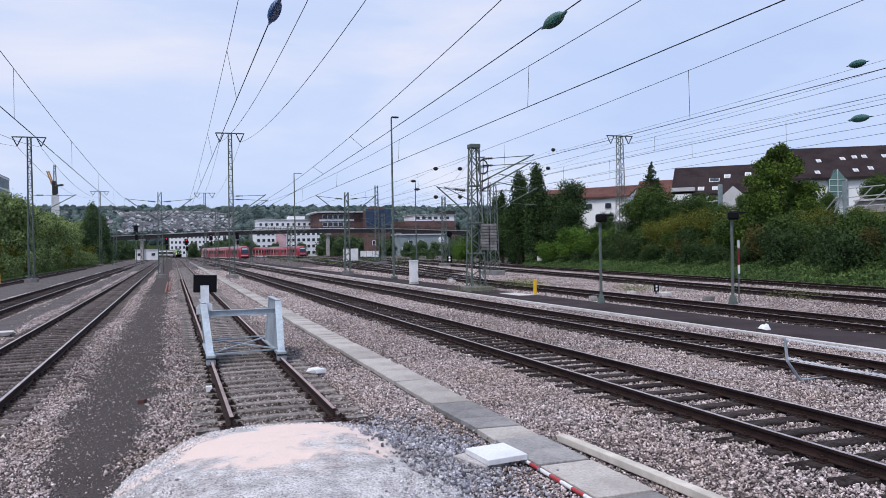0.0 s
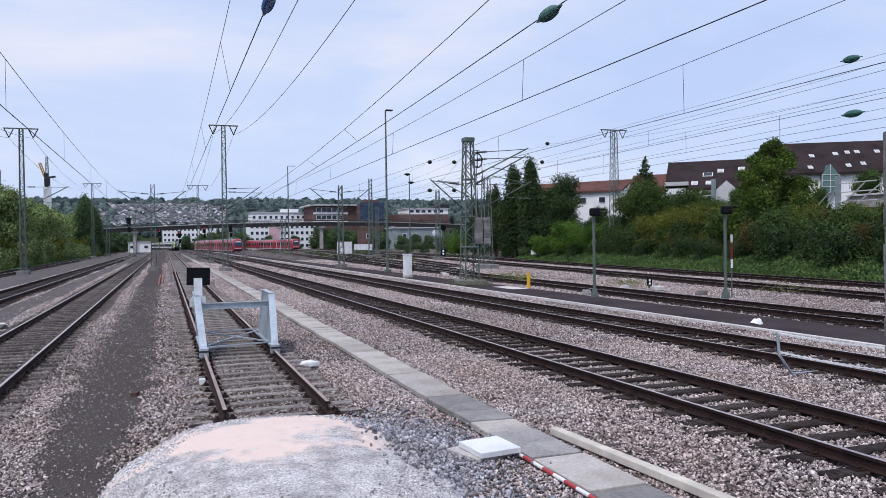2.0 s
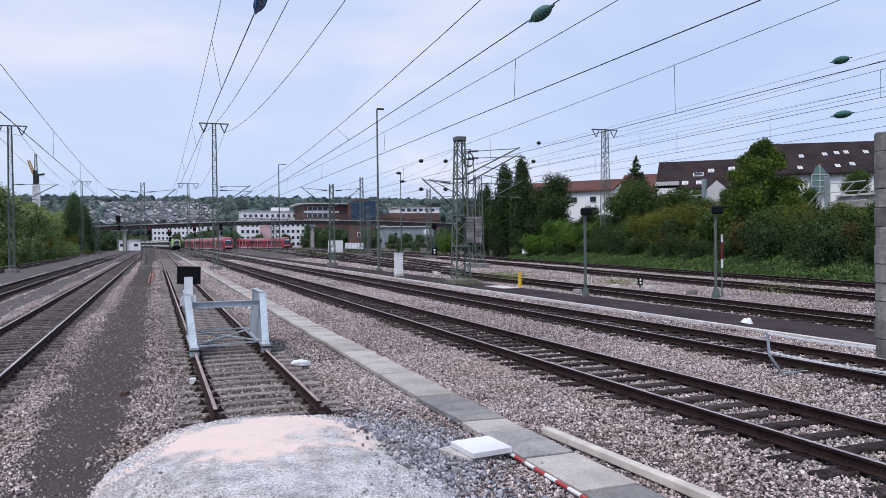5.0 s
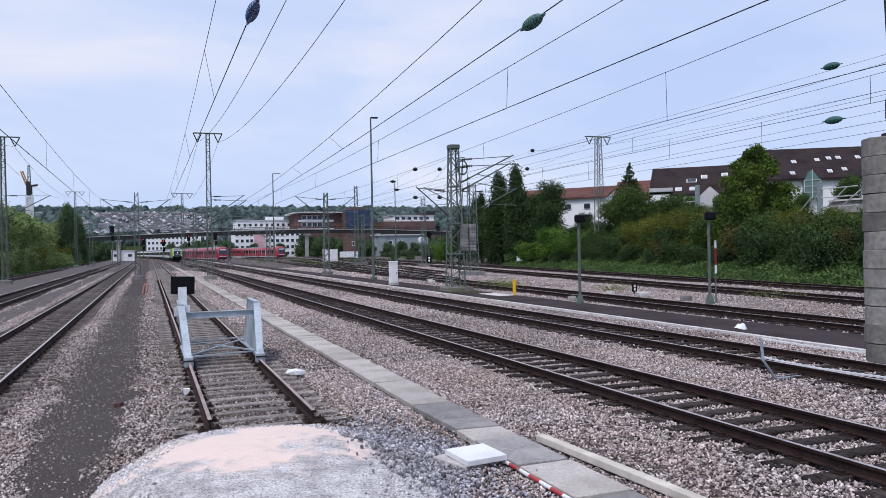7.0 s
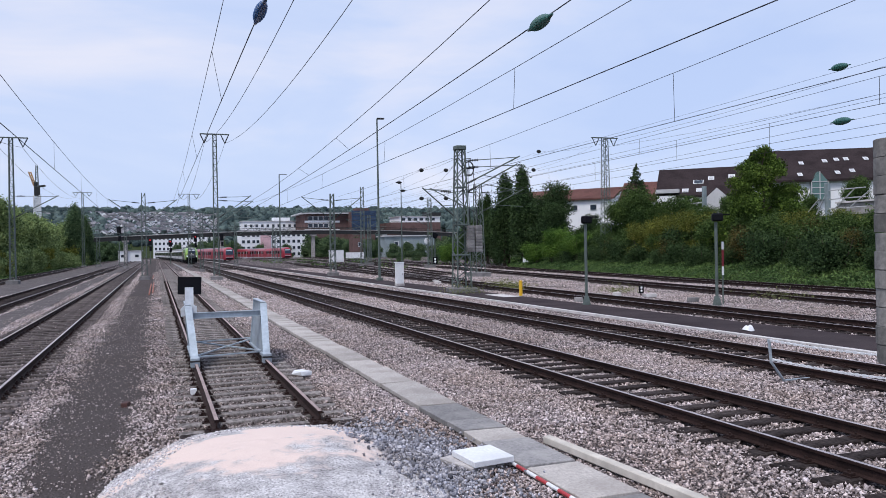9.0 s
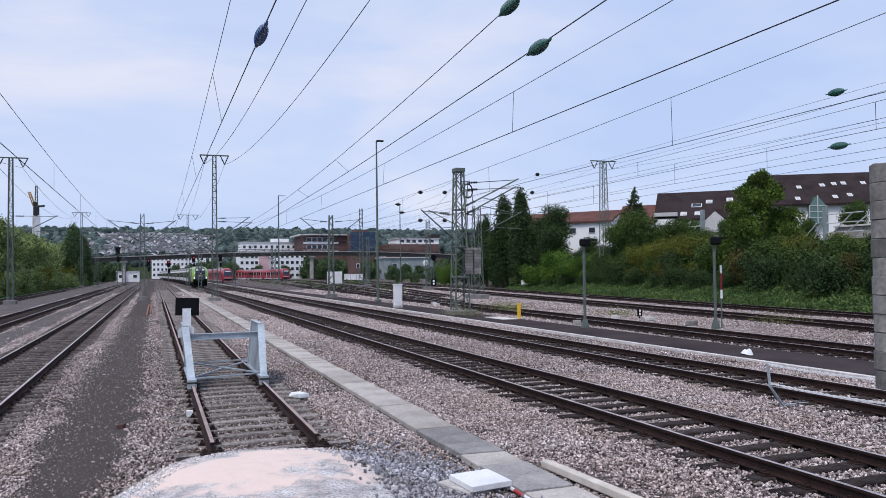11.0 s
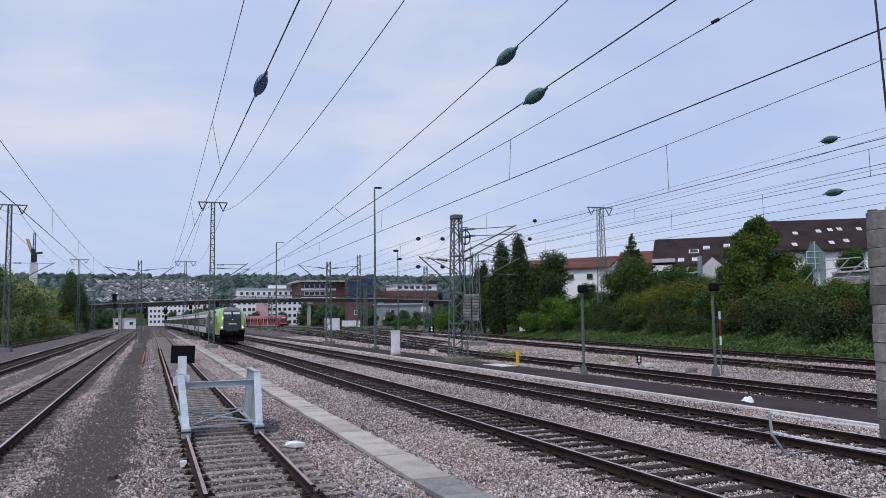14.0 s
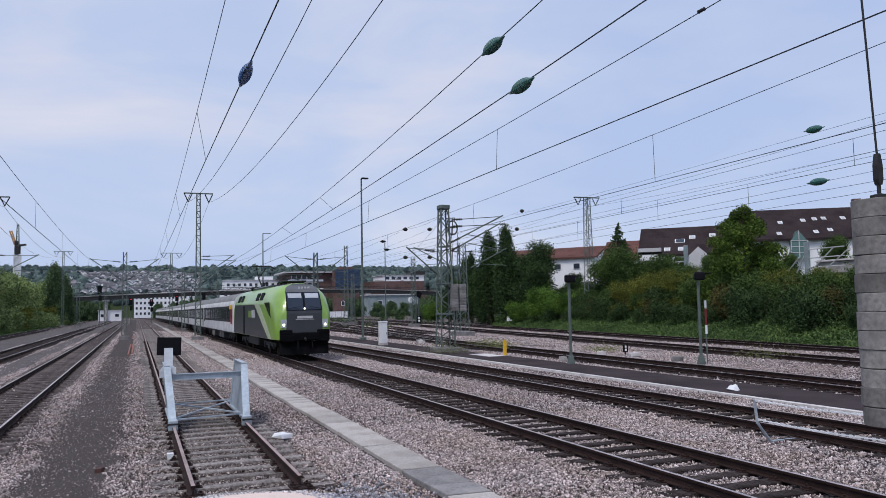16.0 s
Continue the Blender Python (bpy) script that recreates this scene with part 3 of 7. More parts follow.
def build_ballast():
    for args in ((1, -3.5, 9, 1250, 0.040), (2, 9, 20, 480, 0.040), (3, 20, 36, 320, 0.046), (4, 36, 64, 110, 0.062), (5, 64, 112, 34, 0.10)):
        kind = "splinter" if args[0] < 3 else "cap"
        p, s, dirty = ballast(*args)
        scatter("ballast", p[~dirty], s[~dirty], M_BALLAST, "loose grey-brown crushed stone ballast between the tracks", "ballast", args[0], chip=kind)
        scatter("ballast", p[dirty], s[dirty], M_BALLAST_DIRTY, "dark oily ballast stones between the sleepers", "ballast", args[0] + 50, chip=kind)


build_ballast()


# ---------- buffer stop ----------
def buffer_stop():
    st = thing("buffer_stop", "pale galvanised steel buffer stop clamped on rusty rails", "buffer stop", m=pose(0, 10.0, 0))
    TOP = 1.36

    def leg_plate(s, y0, y1, th, half=0.085):
        """Sloping flange from foot to top; the legs lean outwards."""
        q = Shape()
        q.loft([[(x - half, y, z), (x + half, y, z), (x + half, y + th, z), (x - half, y + th, z)] for x, y, z in ((s * 0.77, y0, 0.24), (s * 0.86, y1, TOP))])
        return q
    for s in (-1, 1):
        x = s * 0.77
        part("raking_flange", leg_plate(s, 0.0, 1.18, 0.03, 0.078), M_GALV, st)
        sh = Shape()
        sh.loft([[(s * (0.77 + 0.09 * (z - 0.24) / (TOP - 0.24)) + e * 0.012, y, z) for y, z in ((0.03, 0.24), (2.90, 0.24), (2.75, TOP), (1.21, TOP))] for e in (-1, 1)])
        part("web_plate", sh, M_GALV, st)
        part("rear_flange", leg_plate(s, 2.90, 2.75, 0.03, 0.05), M_GALV, st)
        sh = Shape()
        sh.box((s * 0.86, 1.98, TOP + 0.012), (0.12, 1.62, 0.025), 0, 0.004)
        part("top_plate", sh, M_GALV, st)
        sh = Shape()
        sh.box((x, 0.02, 0.19), (0.20, 0.22, 0.22), 0, 0.015)
        sh.box((x, 1.45, 0.215), (0.15, 2.95, 0.05), 0, 0.008)
        part("rail_clamp", sh, M_GALV, st)
        for y in (-0.095, 0.7, 1.3):
            sh = Shape()
            sh.rod((x - s * 0.11, y, 0.22), (x + s * 0.11, y, 0.22), 0.02, 6)
            part("bolt", sh, M_DARKSTEEL, st)
        for y, z in ((1.30, 1.02), (1.30, 1.14), (1.42, 1.02), (1.42, 1.14)):
            sh = Shape()
            sh.rod((s * 0.80, y, z), (s * 0.88, y, z), 0.014, 6)
            part("bolt", sh, M_DARKSTEEL, st)
    sh = Shape()
    sh.box((0, 1.30, 1.11), (1.66, 0.012, 0.13), 0)
    for z in (1.045, 1.175):
        sh.box((0, 1.30, z), (1.66, 0.12, 0.014), 0)
    part("crossbeam", sh, M_GALV, st)
    for s in (-1, 1):
        sh = Shape()
        sh.box((s * 0.815, 1.33, 1.11), (0.02, 0.20, 0.24), 0, 0.004)
        part("end_plate", sh, M_GALV, st)
    for a, b in (((-0.7, 0.3, 0.30), (0.7, 2.7, 0.34)), ((0.7, 0.3, 0.32), (-0.7, 2.7, 0.36)), ((-0.7, 0.2, 0.28), (0.7, 0.5, 0.28)), ((-0.7, 2.4, 0.37), (0.7, 2.75, 0.37))):
        sh = Shape()
        sh.bar(a, b, 0.045, 0.03)
        part("tie_bar", sh, M_GALV, st)
    sh = Shape()
    sh.loft([[(-1.02, y, 1.10), (-0.66, y, 1.18), (-0.66, y, 1.34), (-0.73, y, 1.36), (-0.73, y, 1.78), (-0.92, y, 1.78), (-0.92, y, 1.38), (-1.02, y, 1.28)] for y in (1.26, 1.30)])
    part("sign_post", sh, surface("white_galvanised_plate", (0.66, 0.70, 0.76), (0.76, 0.80, 0.86), 14.0, 2.0, 0.45, 0.1, 0.06, 0.001), st, "pale bolted sign plate")
    sh = Shape()
    sh.box((-0.81, 1.33, 1.82), (0.53, 0.03, 0.41), 0, 0.008, Matrix.Rotation(0.03, 4, 'Y'))
    part("sign_board", sh, M_BLACK, st, "black rectangular stop board")


buffer_stop()


# ---------- masts ----------
def lattice(sh, h, w0, w1, bays, leg=0.05, brace=0.03, depth=None, z0=0.0):
    """Four-legged lattice column, narrowing upwards."""
    d0, d1 = (depth or (w0, w1))

    def corner(sx, sy, f):
        return (sx * (w0 + (w1 - w0) * f) / 2, sy * (d0 + (d1 - d0) * f) / 2, z0 + h * f)
    for sx in (-1, 1):
        for sy in (-1, 1):
            sh.bar(corner(sx, sy, 0), corner(sx, sy, 1), leg, leg)
    for k in range(bays):
        f0, f1 = k / bays, (k + 1) / bays
        s = 1 if k % 2 else -1
        for side in (-1, 1):
            sh.bar(corner(-s, side, f0), corner(s, side, f1), brace, brace)
            sh.bar(corner(side, -s, f0), corner(side, s, f1), brace, brace)


def tall_mast(label, x, y, h, arm, bays=24, w0=0.50, w1=0.30, ladder=True):
    mt = thing("catenary_mast", label, "mast", "tall lattice masts", pose(x, y, 0))
    sh = Shape()
    lattice(sh, h, w0, w1, bays, 0.065, 0.028 if ladder else 0.045)
    if ladder:
        for k in range(bays + 1):
            f = k / bays
            w = w0 + (w1 - w0) * f
            for s in (-1, 1):
                sh.bar((-w / 2, s * w / 2, h * f), (w / 2, s * w / 2, h * f), 0.05, 0.03)
    part("lattice_column", sh, M_MAST, mt)
    sh = Shape()
    sh.box((0, 0, 0.1), (1.1, 1.1, 0.5), 0, 0.05)
    part("foundation", sh, M_CONCRETE_DARK, mt)
    sh = Shape()
    for s in (-1, 1):
        sh.bar((-arm, s * 0.12, h), (arm, s * 0.12, h), 0.08, 0.08)
    part("crossarm", sh, M_MAST, mt)
    for s in (-1, 1):
        for q in (0.98, 0.42):
            sh = Shape()
            sh.rod((s * arm * q, 0, h), (s * arm * 0.7, 0, h - 0.85), 0.045, 6)
            for k in range(4):
                p = Vector((s * arm * q, 0, h)).lerp(Vector((s * arm * 0.7, 0, h - 0.85)), 0.3 + 0.13 * k)
                sh.lathe([(0.02, -0.03), (0.09, 0), (0.02, 0.03)], p, "z", 8)
            part("insulator", sh, M_DARKSTEEL, mt)
    return mt


def cantilever(parent, dx, root=5.9, tip=8.0, tie=7.9, x0=0.25):
    """Tubular bracket from a mast out to its wires: strut, tie and steady arm."""
    s = 1 if dx > 0 else -1
    a, b, c = Vector((s * x0, 0, root)), Vector((dx, 0, tip)), Vector((s * x0, 0, tie))
    sh = Shape()
    sh.rod(a, b + (b - a) * 0.04, 0.042, 6)
    part("strut", sh, M_MAST, parent)
    sh = Shape()
    sh.rod(c, b, 0.025, 5)
    part("tie_tube", sh, M_MAST, parent)
    sh = Shape()
    sh.rod(a.lerp(b, 0.35) + Vector((0, 0, -0.05)), Vector((dx * 1.02, 0, tip - 1.55)), 0.025, 5)
    part("steady_arm", sh, M_MAST, parent)
    sh = Shape()
    d = (b - c).normalized()
    prof = []
    for k in range(6):
        prof += [(0.03, k * 0.11 - 0.04), (0.085, k * 0.11), (0.03, k * 0.11 + 0.04)]
    sh.lathe(prof, (0, 0, 0), "z", 8)
    part("tie_insulator", sh, M_DARKSTEEL, parent, at=Matrix.Translation(c + d * 0.25) @ d.to_track_quat("Z", "Y").to_matrix().to_4x4())
    d = (b - a).normalized()
    sh = Shape()
    sh.lathe(prof, (0, 0, 0), "z", 8)
    part("strut_insulator", sh, M_DARKSTEEL, parent, at=Matrix.Translation(a + d * 0.15) @ d.to_track_quat("Z", "Y").to_matrix().to_4x4())


mast_b = tall_mast("tall green-grey lattice mast with a crossarm, standing in ballast", 3.89, 69.6, 13.95, 1.35)
cantilever(mast_b, 3.2)
cantilever(mast_b, 3.4, 5.3, 7.5, 7.6)
mast_a = tall_mast("tall green-grey lattice mast between outer yard tracks", -14.07, 74.0, 13.65, 1.45)
cantilever(mast_a, 3.8, 6.2, 8.2, 8.2)
mast_c = tall_mast("tall lattice mast far along the outer tracks", -16.2, 176.0, 16.1, 1.9)
tall_mast("tall lattice mast beside the hedge", 44.64, 65.75, 14.4, 1.6, 26, 0.95, 0.5, False)
mast_e2 = tall_mast("slim far lattice mast with a crossarm", 4.3, 143.0, 13.5, 1.9)




# ---------- vehicles ----------
M_GREEN = plain("lime_green_paint", (0.235, 0.40, 0.065), 0.32, 0, 0.4)
M_PALEGREEN = plain("pale_green_paint", (0.50, 0.56, 0.40), 0.4, 0, 0.3)
M_ANTHRACITE = plain("anthracite_paint", (0.036, 0.040, 0.048), 0.4, 0, 0.3)
M_COACHWHITE = surface("off_white_coach_paint", (0.56, 0.57, 0.59), (0.66, 0.67, 0.69), 12.0, 0.8, 0.7, 0, 0.05, 0.001, stain=(0.42, 0.42, 0.43))
M_COACHBAND = surface("dark_window_band", (0.03, 0.032, 0.036), (0.045, 0.047, 0.052), 20.0, 1.0, 0.75, 0, 0.05, 0.001)
M_GLASS = glass_dark("train_glass", (0.015, 0.018, 0.024))
M_SCREEN = glass_dark("windscreen_glass", (0.02, 0.03, 0.05), 0.06)
M_SCREEN.node_tree.nodes["Principled BSDF"].inputs["Specular IOR Level"].default_value = 0.45
M_BLIND = plain("pale_sun_blind", (0.42, 0.45, 0.50), 0.6)
M_ROOF = surface("coach_roof", (0.19, 0.195, 0.205), (0.27, 0.275, 0.285), 8.0, 0.8, 0.85, 0, 0.1, 0.002)
M_TRAINRED = plain("traffic_red_paint", (0.33, 0.02, 0.04), 0.4, 0, 0.3)
M_PALEGREY = plain("pale_grey_paint", (0.50, 0.50, 0.52), 0.5)
M_HEADLIGHT = lamp_mat("lit_headlight", (0.95, 1.0, 0.70), 3.0)
M_SIGNALRED = lamp_mat("lit_red_signal", (0.9, 0.04, 0.06), 1.0)


def body_ring(y, w, floor, side_top, roof, lean=0.0):
    """Cross-section of a rail vehicle at y: floor, sides, shoulders, roof."""
    h = w / 2
    half = [(h - 0.04, floor), (h, floor + 0.12), (h, side_top - 0.2), (h - lean * 0.3, side_top)]
    for k in range(1, 6):
        a = math.pi / 2 * k / 5.5
        half.append(((h - lean * 0.3) * math.cos(a) ** 0.75 - lean * 0.4 * math.sin(2 * a), side_top + (roof - side_top) * math.sin(a)))
    return [(x, y, z) for x, z in half] + [(-x, y, z) for x, z in reversed(half)]


def side_panel(sh, pts, x, out=0.006, mat=0):
    """A thin plate on a vehicle's side; pts are (y, z)."""
    s = 1 if x > 0 else -1
    a = [(x, y, z) for y, z in pts]
    b = [(x + s * out, y, z) for y, z in pts]
    n = len(pts)
    sh.hull(a + b, [tuple(range(n)), tuple(range(n, 2 * n))] + [(i, (i + 1) % n, n + (i + 1) % n, n + i) for i in range(n)], mat)


def bogie(parent, y, wheelbase, r=0.5, frame_mat=None):
    sh = Shape()
    for s in (-1, 1):
        sh.box((s * 1.0, y, 0.62), (0.14, wheelbase + 1.1, 0.22), 0, 0.03)
        sh.box((s * 1.02, y, 0.5), (0.2, 0.7, 0.3), 0, 0.03)
        for e in (-1, 1):
            sh.box((s * 1.03, y + e * wheelbase / 2, 0.52), (0.18, 0.3, 0.3), 0, 0.04)
    sh.box((0, y, 0.6), (2.0, 0.5, 0.25), 0, 0.03)
    part("bogie_frame", sh, frame_mat or M_DARKSTEEL, parent)
    for e in (-1, 1):
        w = Shape()
        for s in (-1, 1):
            w.lathe([(0.1, -0.075), (r * 0.82, -0.07), (r, -0.06), (r, 0.06), (r + 0.03, 0.075), (0.1, 0.08)], (0, 0, 0), "x", 20)
            o = len(w.v) - 6 * 20
            w.v[o:] = [(vx * -s + s * 0.753, vy, vz) for vx, vy, vz in w.v[o:]]
        w.rod((-0.75, 0, 0), (0.75, 0, 0), 0.08, 8)
        part("wheelset", w, M_RAIL, parent, at=pose(0, y + e * wheelbase / 2, r))


def pantograph(parent, y, raised, top):
    sh = Shape()
    sh.box((0, y, 4.0), (1.3, 1.5, 0.08), 0, 0.02)
    for s in (-0.5, 0.5):
        sh.lathe([(0.05, 0), (0.09, 0.05), (0.05, 0.1), (0.09, 0.15), (0.05, 0.2)], (s, y - 0.5, 3.85), "z", 8)
        sh.lathe([(0.05, 0), (0.09, 0.05), (0.05, 0.1), (0.09, 0.15), (0.05, 0.2)], (s, y + 0.5, 3.85), "z", 8)
    part("pantograph_base", sh, M_DARKSTEEL, parent)
    sh = Shape()
    if raised:
        knee = (0, y + 1.0, 4.0 + (top - 4.0) * 0.48)
        sh.rod((0, y - 0.5, 4.1), knee, 0.05, 6)
        for s in (-0.35, 0.35):
            sh.rod(knee, (s, y - 0.25, top - 0.1), 0.03, 6)
        head = (y - 0.25, top)
    else:
        for s in (-0.4, 0.4):
            sh.rod((s * 0.6, y - 0.7, 4.12), (s, y + 0.9, 4.2), 0.04, 6)
            sh.rod((s, y + 0.9, 4.2), (s * 0.8, y - 0.8, 4.3), 0.03, 6)
        head = (y - 0.8, 4.34)
    part("pantograph_arm", sh, M_DARKSTEEL, parent)
    sh = Shape()
    for d in (-0.15, 0.15):
        sh.rod((-0.6, head[0] + d, head[1]), (0.6, head[0] + d, head[1]), 0.03, 6)
        for s in (-1, 1):
            sh.rod((s * 0.6, head[0] + d, head[1]), (s * 0.95, head[0] + d, head[1] - 0.22), 0.025, 6)
    sh.rod((-0.4, head[0] - 0.15, head[1]), (-0.4, head[0] + 0.15, head[1]), 0.02)
    sh.rod((0.4, head[0] - 0.15, head[1]), (0.4, head[0] + 0.15, head[1]), 0.02)
    part("collector_head", sh, M_DARKSTEEL, parent)


def locomotive():
    lo = thing("electric_locomotive", "lime green and anthracite electric locomotive with lit headlights", "locomotive")
    rings = []
    nose = [(0.0, 2.36, 2.0, 2.45, 0.14), (0.06, 2.52, 2.1, 2.62, 0.16), (0.18, 2.66, 2.25, 2.86, 0.18), (0.35, 2.77, 2.42, 3.15, 0.2), (0.7, 2.88, 2.62, 3.52, 0.2), (1.15, 2.95, 2.8, 3.76, 0.16), (1.8, 2.98, 2.9, 3.86, 0.12)]
    for d, w, st, rf, ln in nose:
        rings.append(body_ring(-9.4 + d, w, 0.95, st, rf, ln))
    rings.append(body_ring(0, 2.98, 0.95, 2.9, 3.86, 0.12))
    for d, w, st, rf, ln in reversed(nose):
        rings.append(body_ring(9.4 - d, w, 0.95, st, rf, ln))
    sh = Shape()
    sh.loft(rings)
    part("body", sh, M_GREEN, lo, smooth=True)
    # front: dark middle, windscreens, lamps
    for e in (-1, 1):
        y = lambda d: e * (9.4 - d)
        def front_z(z):
            return float(np.interp(z, [0.9, 2.45, 2.62, 2.86, 3.15, 3.52, 3.76], [0.0, 0.0, 0.06, 0.18, 0.35, 0.7, 1.15]))
        def plate(x0, x1, z0, z1, out, n=6, taper=0.0, bow=1.0):
            s2 = Shape()
            rows = []
            for k in range(n + 1):
                z = z0 + (z1 - z0) * k / n
                f = front_z(z)
                t = taper * (k / n) ** bow
                rows.append([(x0 + t, y(f) + e * out, z), (x1 - t, y(f) + e * out, z), (x1 - t, y(f) - e * 0.05, z), (x0 + t, y(f) - e * 0.05, z)])
            s2.loft(rows)
            return s2
        part("front_panel", plate(-0.93, 0.93, 1.12, 2.5, 0.012, taper=0.03), M_ANTHRACITE, lo, "anthracite front panel")
        part("front_crown", plate(-0.86, 0.86, 3.36, 3.80, 0.012, 9, 0.46, 3.0), M_CROWN, lo, "grey band over the windscreens")
        part("screen_surround", plate(-0.91, 0.91, 2.42, 3.42, 0.010, taper=0.05), M_BLACK, lo)
        for s in (-1, 1):
            part("windscreen", plate(min(s * 0.05, s * 0.84), max(s * 0.05, s * 0.84), 2.46, 3.34, 0.022), M_SCREEN, lo)
            part("sun_blind", plate(min(s * 0.09, s * 0.78), max(s * 0.09, s * 0.78), 3.06, 3.30, 0.025), M_BLIND, lo)
            s2 = Shape()
            s2.loft([[(s * 0.93, q, 1.55), (s * 1.20, q, 1.55), (s * 1.20, q, 1.98), (s * 0.90, q, 1.98)] for q in (y(-0.035), y(0.035))])
            part("lamp_housing", s2, M_BLIND, lo)
            s2 = Shape()
            s2.lathe([(0.05, -0.02), (0.062, 0.0), (0.045, 0.02)], (s * 1.05, y(0) + e * 0.045, 1.70), "y", 12)
            part("headlight", s2, M_HEADLIGHT if e < 0 else M_RED, lo)
            s2 = Shape()
            s2.box((s * 0.95, y(0) + e * 0.06, 1.33), (0.62, 0.22, 0.26), 0, 0.04)
            part("step_plate", s2, M_SOOT, lo)
            s2 = Shape()
            s2.rod((s * 0.875, y(0.1), 1.05), (s * 0.875, y(-0.42), 1.05), 0.11, 12)
            s2.box((s * 0.875, y(-0.46), 1.05), (0.60, 0.06, 0.36), 0, 0.03)
            part("buffer", s2, M_SOOT, lo)
            s2 = Shape()
            s2.rod((s * 0.9, y(-0.08), 2.5), (s * 0.25, y(-0.1), 2.62), 0.012, 5)
            part("wiper", s2, M_BLACK, lo)
        s2 = Shape()
        s2.lathe([(0.04, -0.02), (0.05, 0.0), (0.035, 0.02)], (0, y(0.0) + e * 0.05, 2.52), "y", 10)
        part("top_lamp", s2, M_HEADLIGHT if e < 0 else M_GLASS, lo)
        s2 = Shape()
        s2.box((0.02, y(0) + e * 0.02, 2.08), (0.78, 0.02, 0.13), 0, 0.005)
        s2.box((0.02, y(0) + e * 0.02, 1.97), (0.95, 0.02, 0.03), 0, 0.005)
        part("emblem_bar", s2, M_PALEGREY, lo)
        for k in range(4):
            s2 = Shape()
            s2.box((-0.12 + 0.16 * k, y(0.78) + e * 0.03, 3.60), (0.10, 0.03, 0.10), 0, 0)
            part("number_bar", s2, M_PALEGREY, lo)
        s2 = Shape()
        s2.box((0, y(0.1), 1.1), (2.5, 0.5, 0.42), 0, 0.05)
        part("buffer_beam", s2, M_SOOT, lo)
        s2 = Shape()
        rows = [[(-1.25, y(0.15), 0.86), (1.25, y(0.15), 0.86), (1.2, y(0.6), 0.86), (-1.2, y(0.6), 0.86)],
                [(-1.2, y(-0.1), 0.22), (1.2, y(-0.1), 0.22), (1.15, y(0.3), 0.22), (-1.15, y(0.3), 0.22)]]
        s2.loft(rows)
        part("snow_plough", s2, M_SOOT, lo)
        s2 = Shape()
        s2.rod((0, y(0.0), 1.05), (0, y(-0.35), 0.95), 0.06, 8)
        part("coupling_hook", s2, M_DARKSTEEL, lo)
        for s in (-1, 1):
            s2 = Shape()
            s2.rod((s * 0.35, y(-0.1), 1.0), (s * 0.38, y(-0.2), 0.55), 0.03, 6)
            part("brake_hose", s2, M_BLACK, lo)
    for x in (-1.492, 1.492):
        sh = Shape()
        side_panel(sh, [(-7.2, 0.98), (-2.1, 2.82), (7.6, 2.86), (8.3, 0.98)], x, 0.006)
        part("side_field", sh, M_ANTHRACITE, lo, "anthracite side field")
        sh = Shape()
        side_panel(sh, [(-8.3, 0.98), (-7.2, 0.98), (-2.1, 2.82), (-3.9, 2.86)], x, 0.008)
        part("side_swoosh", sh, M_PALEGREEN, lo, "pale green swept stripe")
        sh = Shape()
        side_panel(sh, [(-8.1, 2.05), (-7.2, 2.35), (-5.9, 2.88), (-7.6, 2.88)], x, 0.012)
        part("cab_window", sh, M_GLASS, lo)
        sh = Shape()
        side_panel(sh, [(2.2, 1.0), (2.9, 1.0), (2.9, 2.76), (2.2, 2.76)], x, 0.014)
        part("cab_door", sh, M_BLACK, lo)
        for q in ((-2.0, 2.05, 0.42, 2.5), (-1.2, 2.05, 0.42, 2.5)):
            sh = Shape()
            side_panel(sh, [(q[0] - 0.25, q[1]), (q[0] + 0.25, q[1]), (q[0] + 0.25, q[3]), (q[0] - 0.25, q[3])], x, 0.012)
            part("side_mark", sh, M_PALEGREY, lo, "pale lettering bar")
        sh = Shape()
        side_panel(sh, [(-0.7, 2.05), (0.5, 2.05), (0.5, 2.45), (-0.7, 2.45)], x, 0.012)
        part("side_mark", sh, M_GREEN, lo, "green lettering bar")
        for y0 in (-4.4, -2.8, 4.2, 5.8):
            sh = Shape()
            s = 1 if x > 0 else -1
            sh.loft([[(s * 1.42, y0 + q, 3.02), (s * 1.27, y0 + q, 3.42), (s * 1.30, y0 + q, 3.45), (s * 1.46, y0 + q, 3.04)] for q in (-0.55, 0.55)])
            part("roof_grille", sh, M_BLACK, lo)
    for y in (-5.0, 5.0):
        bogie(lo, y, 3.0, 0.575)
    sh = Shape()
    sh.box((0, 0, 0.7), (2.5, 4.2, 0.55), 0, 0.05)
    part("transformer_box", sh, M_DARKSTEEL, lo)
    sh = Shape()
    sh.box((0, 0, 3.84), (1.5, 7.5, 0.16), 0, 0.04)
    part("roof_hood", sh, M_ANTHRACITE, lo)
    for y in (-2.4, -1.2, 1.0, 2.2):
        sh = Shape()
        sh.lathe([(0.06, 0), (0.11, 0.06), (0.06, 0.12), (0.11, 0.18), (0.06, 0.24), (0.11, 0.3), (0.04, 0.36)], (0.3 if y < 0 else -0.3, y, 3.9), "z", 8)
        part("roof_insulator", sh, M_DARKSTEEL, lo)
    pantograph(lo, -6.0, False, 0)
    pantograph(lo, 5.6, True, 5.5)
    return lo


